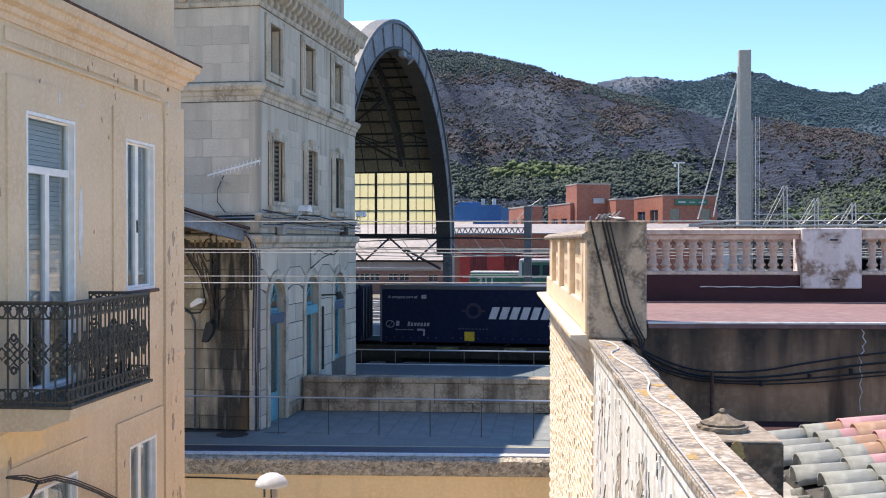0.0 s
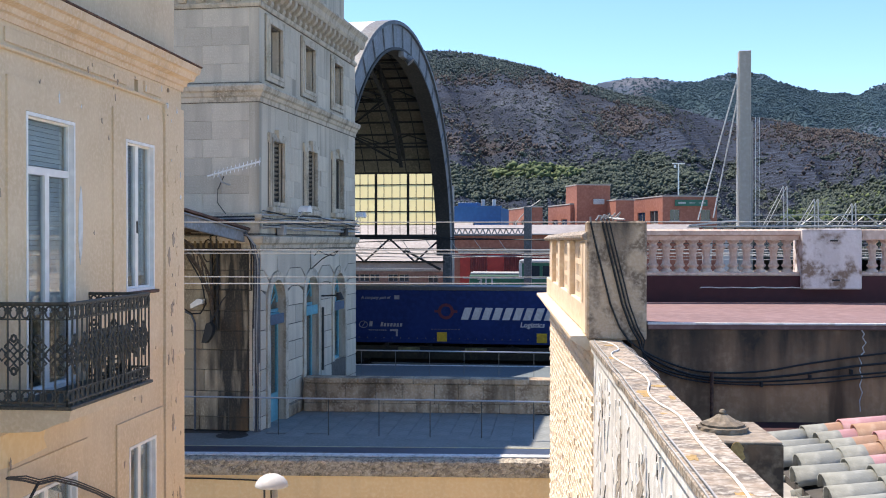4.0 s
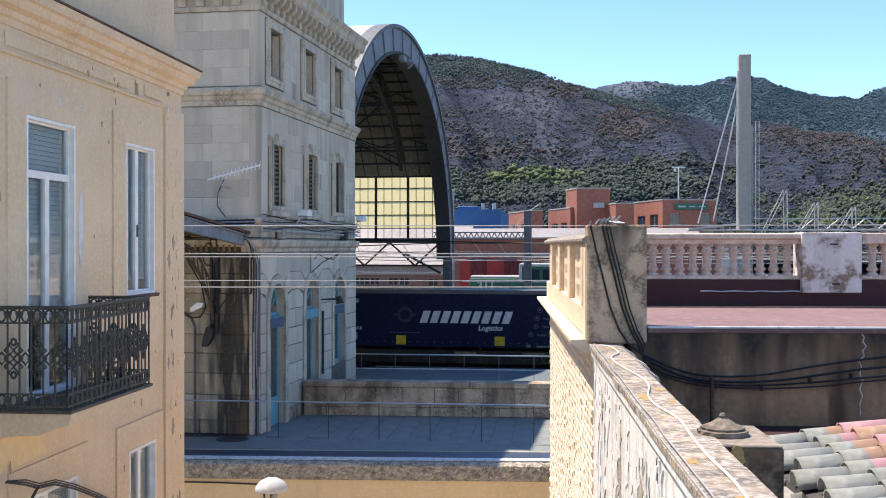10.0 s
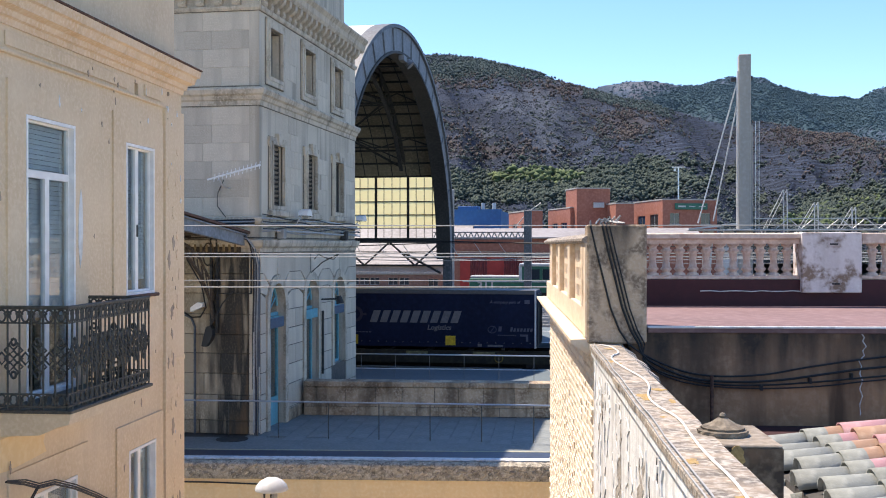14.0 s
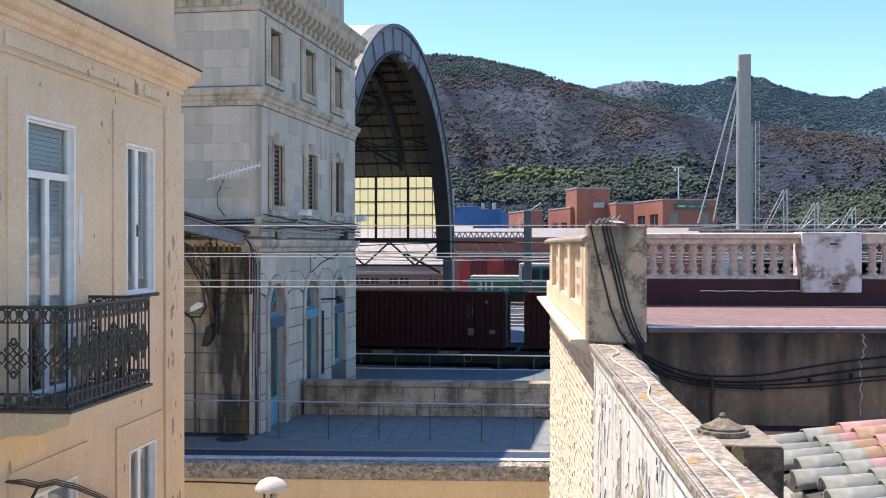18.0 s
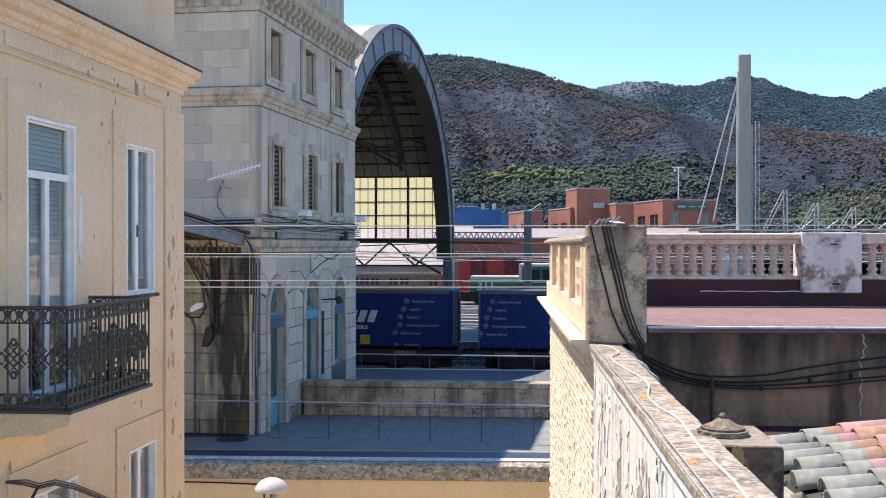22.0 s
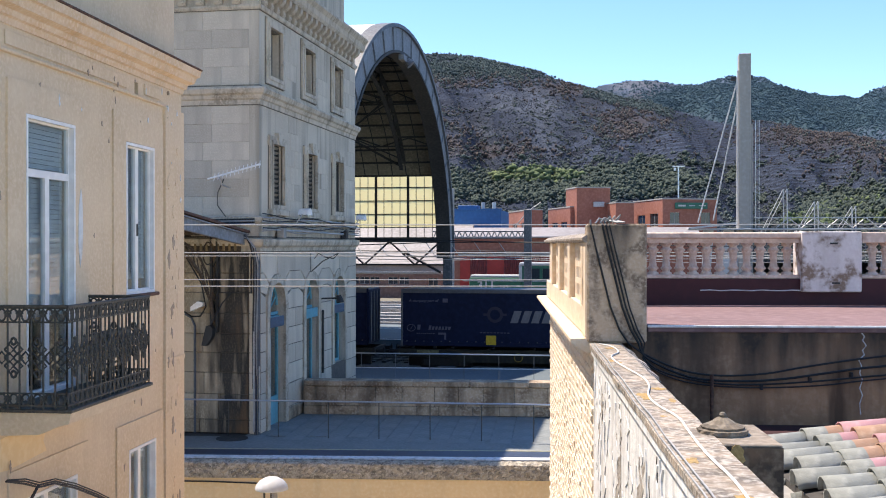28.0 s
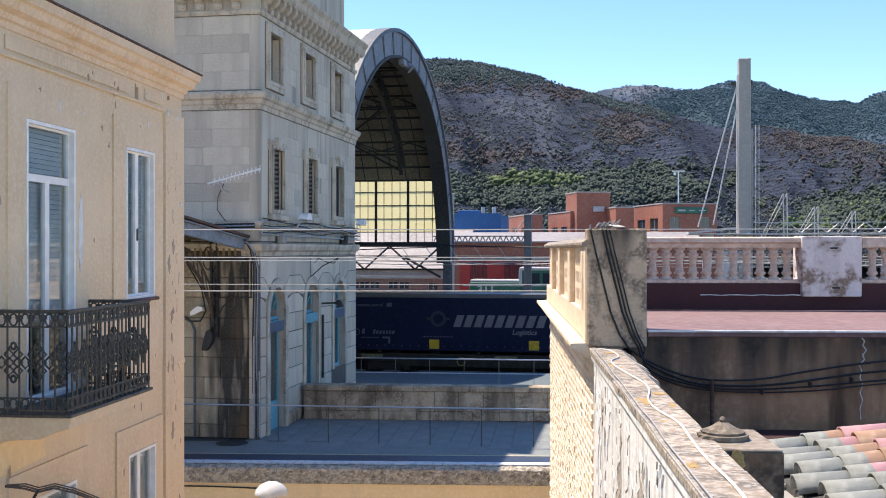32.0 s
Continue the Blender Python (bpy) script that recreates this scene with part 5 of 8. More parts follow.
def curtain_box(x0, length, material, mark, flipped=False, stickers=False, faint=False):
    t = box_thing("swap_body", x0, length, ("bright blue" if material is BLUE else "grimy dark navy") + " curtain-sided swap body on a rail wagon", "swap bodies on the train")
    L = length
    b = B()
    n = 46       # gently rippled curtain
    cols = [[b.verts.new((0.1 + (L - 0.2) * i / n, 0.0 + 0.012 * math.sin(i * 1.7) + 0.006 * math.sin(i * 0.6), z)) for z in (0.32, 1.5, 2.78)] for i in range(n + 1)]
    for p, q in zip(cols, cols[1:]):
        for j in range(2):
            b.faces.new((p[j], q[j], q[j + 1], p[j + 1]))
    part("curtain", b, material, t, smooth=True)
    part("body", box(B(), 0.0, L, 0.03, 2.5, 0.12, 2.9, 0.02), material, t)
    part("top_rail", box(B(), 0, L, -0.03, 0.1, 2.76, BOX_H, 0.02), GREY_RAIL, t, "grey aluminium top rail")
    part("bottom_rail", box(B(), 0, L, -0.02, 0.1, 0.12, 0.33, 0.015), material, t)
    part("roof", box(B(), 0.02, L - 0.02, 0.1, 2.5, 2.9, BOX_H - 0.01, 0.02), GREY_RAIL, t)
    for x in (0, L - 0.09):
        part("corner_post", box(B(), x, x + 0.09, -0.035, 0.1, 0.1, BOX_H, 0.015), WHITE_MARK if (flipped and x > 1) else GREY_RAIL if x == 0 else material, t)
    b = B()
    for k in range(32):
        rod(b, (0.3 + k * (L - 0.6) / 31, -0.03, 0.36), (0.3 + k * (L - 0.6) / 31, 0.02, 0.36), 0.03, 6)
    tagged(part("buckle", b, GREY_RAIL, t), kind="stuff")
    # doors at the right-hand end, with locking bars
    d = part("end_door", box(B(), L, L + 0.04, 0.06, 2.44, 0.2, 2.86, 0.01), material, t)
    for k in range(4):
        part("locking_bar", rod(B(), (L + 0.08, 0.35 + k * 0.6, 0.25), (L + 0.08, 0.35 + k * 0.6, 2.8), 0.035, 6), GREY_RAIL, d)
    part("leg", box(box(B(), 1.6, 1.75, 0.25, 0.4, -0.02, 0.14), L - 1.75, L - 1.6, 0.25, 0.4, -0.02, 0.14), GREY_RAIL, t)
    fade = FAINT_MARK if faint else DIM_MARK
    # a long slanted wordmark as plain blocks, with a ring beside it
    wx = 5.4 if flipped else 5.5
    for k in range(9):
        part("wordmark_block", marks(B(), wx + k * 0.515, 1.32, 0.37, 0.60, 0.35), mark, t)
    b = B()
    ring = [(0.40 * math.cos(a), 0.40 * math.sin(a), 0.25 * math.cos(a), 0.25 * math.sin(a)) for a in (2 * math.pi * k / 20 for k in range(21))]
    for p, q in zip(ring, ring[1:]):
        vs = [b.verts.new((wx - 0.75 + px, -0.027, 1.72 + pz)) for px, pz in ((p[0], p[1]), (q[0], q[1]), (q[2], q[3]), (p[2], p[3]))]
        b.faces.new(vs)
    for s in (-1, 1):
        marks(b, wx - 0.75 + (0.36 if s > 0 else -0.58), 1.66, 0.22, 0.12, 0, -0.028)
    part("ring_mark", b, RED_MARK if material is BLUE else mat_dull_red, t)
    write("Logistics", 0.26, (wx + 2.95, -0.028, 0.98), t, mark, 0.2)
    left, right = (0.4, 2.3) if not flipped else (L - 2.3, L - 0.4)
    write("A company part of", 0.145, (left, -0.028, 2.32), t, fade, 0.25)
    b = marks(B(), left + 1.72, 2.3, 0.26, 0.2)
    part("small_mark", b, fade, t)
    b = B()
    for k in range(7):
        marks(b, left + 1.0 + k * 0.165, 0.93, 0.115, 0.22 if k == 0 else 0.17, 0.2)
    marks(b, left + 0.42, 0.93, 0.16, 0.25, 0.1)
    wire(b, [(left + 0.12 + 0.21 * math.cos(2 * math.pi * k / 12), -0.02, 1.02 + 0.17 * math.sin(2 * math.pi * k / 12)) for k in range(13)], 0.018, 4)
    marks(b, left + 0.03, 0.9, 0.03, 0.24, 0.7, -0.029)
    for k in range(9):
        marks(b, left + 0.4 + k * 0.105, 0.72, 0.07, 0.05)
    marks(b, left + 1.5, 0.7, 0.4, 0.1)
    marks(b, left + 1.8, 0.45, 0.1, 0.25, 0, -0.028)
    part("product_mark", b, fade, t)
    b = B()
    for k in range(9):
        marks(b, 4.0 + k * 0.17, 0.8, 0.11, 0.045)
    part("address_mark", b, FAINT_MARK, t)
    ix = 11.95 if not flipped else 1.0
    for k, words in enumerate(("Railway Services", "Logistics", "Transport", "Technological Innovation", "Railway School")):
        x, z = ix - 0.15 * k + (0.1 if k == 3 else 0), 2.34 - k * 0.40
        write(words, 0.125, (x, -0.028, z), t, DIM_MARK if material is BLUE else FAINT_MARK, 0.2)
        b = wire(B(), [(x - 0.28 + 0.12 * math.cos(2 * math.pi * j / 10), -0.02, z + 0.07 + 0.12 * math.sin(2 * math.pi * j / 10)) for j in range(11)], 0.014, 4)
        part("icon", marks(b, x - 0.33, z + 0.03, 0.1, 0.09), DIM_MARK if material is BLUE else FAINT_MARK, t)
    for x in (4.3, 9.28):
        part("yellow_plate", box(B(), x, x + 0.5, -0.04, -0.015, 0.22, 0.68, 0.005), YELLOW_MARK, t)
    part("small_plate", marks(marks(B(), L - 2.9, 0.17, 0.22, 0.14, 0, -0.045), L - 2.4, 0.17, 0.75, 0.1, 0, -0.045), GREY_MARK, t)
    if stickers:
        for x in (2.0, 10.6):
            part("sticker", box(B(), x, x + 0.42, -0.03, -0.012, 1.45, 1.95), mat_sticker, t, "pale square sticker")
    return t


mat_dull_red = mat("grimy_ring_marking", (0.010, 0.0115, 0.034), rough=0.6, bump=0)
mat_sticker = mat("pale_sticker", (0.27, 0.25, 0.13), rough=0.6, bump=0)


def steel_box(x0, length, with_white):
    t = box_thing("shipping_container", x0, length, "oxide red corrugated steel container on a rail wagon", "shipping containers on the train")
    L = length
    b = B()
    pts = []
    x = 0.12
    while x < L - 0.2:
        pts += [(x, 0.0), (x + 0.11, 0.0), (x + 0.15, 0.045), (x + 0.23, 0.045)]
        x += 0.27
    pts.append((L - 0.1, 0.0))
    cols = [[b.verts.new((px, py, z)) for z in (0.25, 2.72)] for px, py in pts]
    for p, q in zip(cols, cols[1:]):
        b.faces.new((p[0], q[0], q[1], p[1]))
    part("side_panel", b, BOX_RED, t)
    part("body", box(B(), 0.02, L - 0.02, 0.06, 2.44, 0.14, 2.84), BOX_RED, t)
    part("top_rail", box(B(), 0, L, -0.03, 0.1, 2.7, 2.88, 0.015), BOX_RED, t)
    part("bottom_rail", box(B(), 0, L, -0.03, 0.1, 0.1, 0.28, 0.015), BOX_RED, t)
    for x in (0, L - 0.15):
        p = part("corner_post", box(B(), x, x + 0.15, -0.035, 0.12, 0.1, 2.88, 0.01), BOX_RED, t)
        for z in (0.0, 2.76):
            part("corner_casting", box(B(), x - 0.01, x + 0.17, -0.045, 0.13, z, z + 0.14, 0.015), BOX_RED, p)
    d = part("end_door", box(B(), L - 0.01, L + 0.03, 0.1, 2.38, 0.2, 2.7, 0.01), BOX_RED, t)
    for k in range(4):
        part("locking_bar", rod(B(), (L + 0.06, 0.4 + k * 0.53, 0.25), (L + 0.06, 0.4 + k * 0.53, 2.7), 0.03, 6), GREY_RAIL, d)
    b = B()
    for k in range(6):          # a vertical wordmark as plain blocks
        z = 2.2 - k * 0.27
        marks(b, 1.42, z + 0.13, 0.26, 0.05, 0, -0.034)
        marks(b, 1.42, z - 0.04, 0.07, 0.15, 0, -0.034)
        marks(b, 1.61, z - 0.04, 0.07, 0.15, 0, -0.034)
    part("wordmark", b, WHITE_MARK, t)
    b = B()
    marks(b, L - 1.78, 1.55, 0.03, 0.75, 0, -0.034)
    marks(b, L - 1.6, 1.7, 0.03, 0.4, 0, -0.034)
    marks(b, L - 0.95, 2.3, 0.12, 0.14, 0, -0.034)
    marks(b, 2.1 if with_white else L - 3.6, 0.14, 1.3, 0.06, 0, -0.034)
    part("side_marks", b, GREY_MARK, t)
    part("side_plate", marks(marks(B(), L - 1.82, 0.72, 0.3, 0.35, 0, -0.034), L - 0.75, 0.8, 0.3, 0.2, 0, -0.034), GREY_MARK, t)
    return t


def painted_box(x0, length):
    t = box_thing("swap_body", x0, length, "dark teal swap body covered in white and teal graffiti shapes", "swap bodies on the train")
    L = length
    part("body", box(B(), 0, L, 0, 2.5, 0.1, 2.92, 0.02), TEAL, t)
    part("top_rail", box(B(), 0, L, -0.02, 0.1, 2.8, BOX_H, 0.02), GREY_RAIL, t)
    part("mid_rail", box(B(), 0, L, -0.03, 0.05, 1.55, 1.62), WHITE_MARK, t)
    for k in range(15):
        part("panel_rib", box(B(), k * L / 14 - 0.03, k * L / 14 + 0.03, -0.02, 0.02, 0.2, 2.8), TEAL, t)
    part("end_door", box(B(), L, L + 0.05, 0.02, 2.48, 0.1, 2.95, 0.01), BLUE, t, "bright blue end doors")
    w = write("MEGA", 1.4, (0.1, -0.036, 0.22), t, WHITE_MARK)
    w.rotation_euler = (0, -radians(23), 0)
    rng = random.Random(9)
    b = B()
    for k in range(30):
        x, z, r = rng.uniform(0.6, L - 1), rng.uniform(0.35, 1.3), rng.uniform(0.1, 0.38)
        vs = [b.verts.new((x + r * math.cos(a), -0.0222 - 0.0003 * k, z + r * math.sin(a) * 0.7)) for a in (2 * math.pi * i / 11 for i in range(11))]
        b.faces.new(vs)
        if k % 10 == 9:
            part("painted_cloud", b, (GRAFFITI, PURPLE, GRAFFITI)[k // 10], t)
            b = B()
    b.free()
    b = wire(B(), [(L - 2.9 + 0.2 * math.cos(2 * math.pi * j / 12), -0.03, 1.2 + 0.2 * math.sin(2 * math.pi * j / 12)) for j in range(13)], 0.03, 4)
    for k in range(9):
        marks(b, L - 2.5 + k * 0.16, 1.12, 0.1, 0.18, 0.2, -0.034)
    part("ring_mark", b, WHITE_MARK, t)
    return t


def wagon(x0, x1, bogies, rails):
    """A flat wagon from buffer beam to buffer beam; its space starts at x0 on the rail."""
    t = new("flat_wagon")
    BASE[t.name] = Vector()
    t.matrix_basis = pose(x0, TY, RAIL)
    tagged(t, "low grimy container flat wagon with olive dusty sills", "wagon", "wagons of the train")
    L = x1 - x0
    for y in (0.05, 2.2):
        b = B()
        slab(b, [(0.3, 0.75), (2.8, 0.75), (3.4, 0.5), (L - 3.4, 0.5), (L - 2.8, 0.75), (L - 0.3, 0.75), (L - 0.3, 1.13), (0.3, 1.13)], "y", y, y + 0.22)
        part("sole_bar", b, WAGON_SILL if y < 1 else WAGON_DARK, t)
    part("spine_beam", box(B(), 0.6, L - 0.6, 0.95, 1.2, 0.2, 0.9, 0.03), WAGON_DARK, t)
    part("brake_wheel", wire(B(), [(L * 0.42 + 0.2 * math.cos(2 * math.pi * k / 14), 0.02, 0.78 + 0.2 * math.sin(2 * math.pi * k / 14)) for k in range(15)], 0.026, 5), WHEEL_YELLOW, t, "dull yellow brake wheel")
    x = 0.5
    while x < L:
        part("cross_member", box(B(), x, x + 0.18, 0.27, 2.2, 0.85, 1.15), WAGON_DARK, t)
        x += 2.1
    for k in range(int(L / 3.4)):
        part("data_plate", box(B(), 1.2 + k * 3.4, 2.3 + k * 3.4, 0.03, 0.05, 0.93, 1.08), PLATE if k % 3 != 1 else WAGON_SILL, t, "dusty pale yellow data panel")
    for x in (0.15, L - 0.3):
        e = part("buffer_beam", box(B(), x, x + 0.15, -0.02, 2.5, 0.78, 1.15, 0.02), WAGON_DARK, t)
        out = -1 if x < 1 else 1
        for y in (0.35, 2.1):
            part("buffer", rod(rod(B(), (x + 0.07, y, 0.98), (x + 0.07 + out * 0.45, y, 0.98), 0.1, 10), (x + 0.07 + out * 0.45, y, 0.98), (x + 0.07 + out * 0.5, y, 0.98), 0.22, 12), WAGON_DARK, e)
        part("coupling", rod(B(), (x + 0.07, 1.22, 0.95), (x + 0.07 + out * 0.6, 1.22, 0.86), 0.06, 6), WAGON_DARK, e)
        if rails:
            b = B()
            for y in (0.0, 0.9):
                wire(b, [(x + 0.1, y, 1.1), (x + 0.1, y, 2.25), (x + 0.1 - out * 0.0, y + 0.5, 2.25), (x + 0.1, y + 0.5, 1.1)], 0.025, 5)
            part("shunter_rail", b, GREY_RAIL, e, "pale steel hand rail")
    for cx in bogies:
        bogie = part("bogie", box(B(), cx - 0.3, cx + 0.3, 0.3, 2.2, 0.5, 0.85, 0.04), WAGON_DARK, t)
        for y in (0.16, 2.2):
            part("side_frame", slab(B(), [(cx - 1.35, 0.45), (cx - 0.9, 0.7), (cx + 0.9, 0.7), (cx + 1.35, 0.45), (cx + 0.9, 0.32), (cx - 0.9, 0.32)], "y", y, y + 0.14), WAGON_DARK, bogie)
        for dx in (-0.9, 0.9):
            w = part("wheelset", rod(B(), (0, 0.3, 0), (0, 2.2, 0), 0.08, 8), WAGON_DARK, t)
            for y in (0.42, 1.92):
                b = rod(B(), (0, y, 0), (0, y + 0.12, 0), 0.46, 20)
                rod(b, (0, y - 0.03, 0), (0, y + 0.15, 0), 0.14, 10)
                for k in range(3):
                    a = k * math.pi / 3
                    rod(b, (0.4 * math.cos(a), y - 0.012, 0.4 * math.sin(a)), (-0.4 * math.cos(a), y - 0.012, -0.4 * math.sin(a)), 0.02, 4)
                part("wheel", b, WAGON_DARK, w)
            w.location = (cx + dx, 0, 0.46)
            WHEELS.append(w)
            part("axle_box", box(B(), cx + dx - 0.16, cx + dx + 0.16, 0.08, 0.3, 0.3, 0.62, 0.03), WAGON_DARK, bogie)
    return t


WHEELS = []
TRAIN = []          # each thing of the train with its place at the clip's start


def train():
    plain = [(-27.3, 13.8, NAVY, GREY_MARK, 0, 0), (-12.47, 13.8, NAVY, WHITE_MARK, 0, 0), (5.12, 13.85, NAVY, GREY_MARK, 0, 0), (20.1, 13.85, BLUE, WHITE_MARK, 0, 0),
             (37.42, 13.8, NAVY, GREY_MARK, 0, 0), (52.05, 13.8, NAVY, GREY_MARK, 0, 0), (68.95, 13.75, NAVY, WHITE_MARK, 0, 0), (83.5, 13.75, NAVY, GREY_MARK, 0, 0),
             (100.44, 13.8, NAVY, GREY_MARK, 1, 0), (163.98, 13.95, BLUE, WHITE_MARK, 0, 0), (179.28, 14.0, BLUE, WHITE_MARK, 1, 0), (194.86, 14.1, NAVY, GREY_MARK, 0, 1),
             (210.5, 14.1, NAVY, GREY_MARK, 0, 0), (226.3, 14.1, NAVY, GREY_MARK, 0, 0), (241.9, 14.05, NAVY, GREY_MARK, 0, 0), (257.4, 14.0, NAVY, GREY_MARK, 0, 0)]
    for x, L, m, mark, flip, stick in plain:
        faint = mark is GREY_MARK
        TRAIN.append((curtain_box(x, L, m, mark, bool(flip), bool(stick), faint), x, DECK))
    TRAIN.append((painted_box(115.15, 13.8), 115.15, DECK))
    TRAIN.append((steel_box(132.62, 14.0, True), 132.62, DECK))
    TRAIN.append((steel_box(147.6, 14.1, False), 147.6, DECK))
    for a, c in ((-27.8, 2.2), (4.2, 34.8), (36.6, 66.7), (68.2, 98.1), (99.7, 129.9), (131.9, 162.6)):
        L = c - a
        TRAIN.append((wagon(a, c, (2.4, L / 2, L - 2.4), True), a, RAIL))
    for a, c in ((163.6, 178.4), (178.9, 193.8), (194.4, 209.5), (210.1, 225.1), (225.9, 240.9), (241.5, 256.5), (257.0, 272.0)):
        TRAIN.append((wagon(a, c, (2.6, c - a - 2.6), False), a, RAIL))


train()


# ---- yard buildings and masts ----
RED_CLAD = mat("red_painted_cladding", (0.42, 0.035, 0.025), (0.34, 0.03, 0.022), rough=0.6, big=0.3, fine=2, bump=0.05)
DULL_RED = mat("dull_red_cladding", (0.22, 0.03, 0.028), (0.15, 0.022, 0.022), rough=0.6, big=0.4, fine=2, bump=0.05)
WHITE_ROOF = mat("pale_sheet_roof", (0.31, 0.285, 0.275), (0.22, 0.20, 0.19), rough=0.6, big=0.2, fine=2, bump=0.1)
BLUE_CLAD = mat("blue_sheet_cladding", (0.018, 0.125, 0.32), (0.015, 0.10, 0.26), rough=0.5, big=0.3, fine=2, bump=0.05)
LOCO_GREEN = mat("loco_green_paint", (0.012, 0.12, 0.07), (0.01, 0.09, 0.055), rough=0.4, big=0.5, fine=4, bump=0.05)
LOCO_WHITE = mat("loco_white_paint", (0.48, 0.48, 0.47), rough=0.4, bump=0.03)
SIGN_GREEN = mat("green_sign", (0.015, 0.13, 0.085), rough=0.5, bump=0)
PYLON = mat("grey_pylon_paint", (0.36, 0.33, 0.285), (0.31, 0.285, 0.245), (0.40, 0.37, 0.33), big=0.3, fine=3, bump=0.05)


def block(name, x0, x1, y0, y1, z1, wall, roof, windows, label, z0=YARD, ridge=0.0):
    """A plain building with real window openings (x0, x1, z0, z1) on its near side."""
    t = thing(name, ((x0 + x1) / 2, y0, z0), 0, label, "building")
    part("wall", pierced(B(), "y", y0, y0 + 0.3, x0, x1, z0, z1, windows), wall, t)
    part("side_wall", box(B(), x0, x0 + 0.3, y0 + 0.3, y1, z0, z1), wall, t)
    part("side_wall", box(B(), x1 - 0.3, x1, y0 + 0.3, y1, z0, z1), wall, t)
    part("rear_wall", box(B(), x0 + 0.3, x1 - 0.3, y1 - 0.3, y1, z0, z1), wall, t)
    for a, c, d, e in windows:
        w = part("window", pierced(B(), "y", y0 + 0.12, y0 + 0.2, a, c, d, e, [(a + 0.05, (a + c) / 2 - 0.03, d + 0.05, e - 0.05), ((a + c) / 2 + 0.03, c - 0.05, d + 0.05, e - 0.05)]), CONCRETE, t)
        part("pane", box(B(), a + 0.02, c - 0.02, y0 + 0.15, y0 + 0.165, d + 0.02, e - 0.02), PANE_DARK, w)
    if ridge:
        ym = (y0 + y1) / 2
        part("roof", slab(B(), [(y0 - 0.5, z1), (ym, z1 + ridge), (y1 + 0.5, z1), (y1 + 0.5, z1 + 0.15), (ym, z1 + ridge + 0.2), (y0 - 0.5, z1 + 0.15)], "x", x0 - 0.5, x1 + 0.5), roof, t)
    else:
        part("roof", box(box(B(), x0 + 0.02, x1 - 0.02, y0 + 0.02, y1, z1, z1 + 0.1), x0 - 0.12, x1 + 0.12, y0 - 0.12, y0 + 0.35, z1 + 0.1, z1 + 0.35), roof, t)
    return t


PANE_DARK = mat("dark_far_glass", (0.03, 0.04, 0.05), rough=0.08, bump=0)


FADED_BRICK = mat("faded_brown_brick", (0.22, 0.125, 0.095), (0.16, 0.09, 0.07), (0.28, 0.17, 0.13), big=0.3, fine=3, bump=0.1)


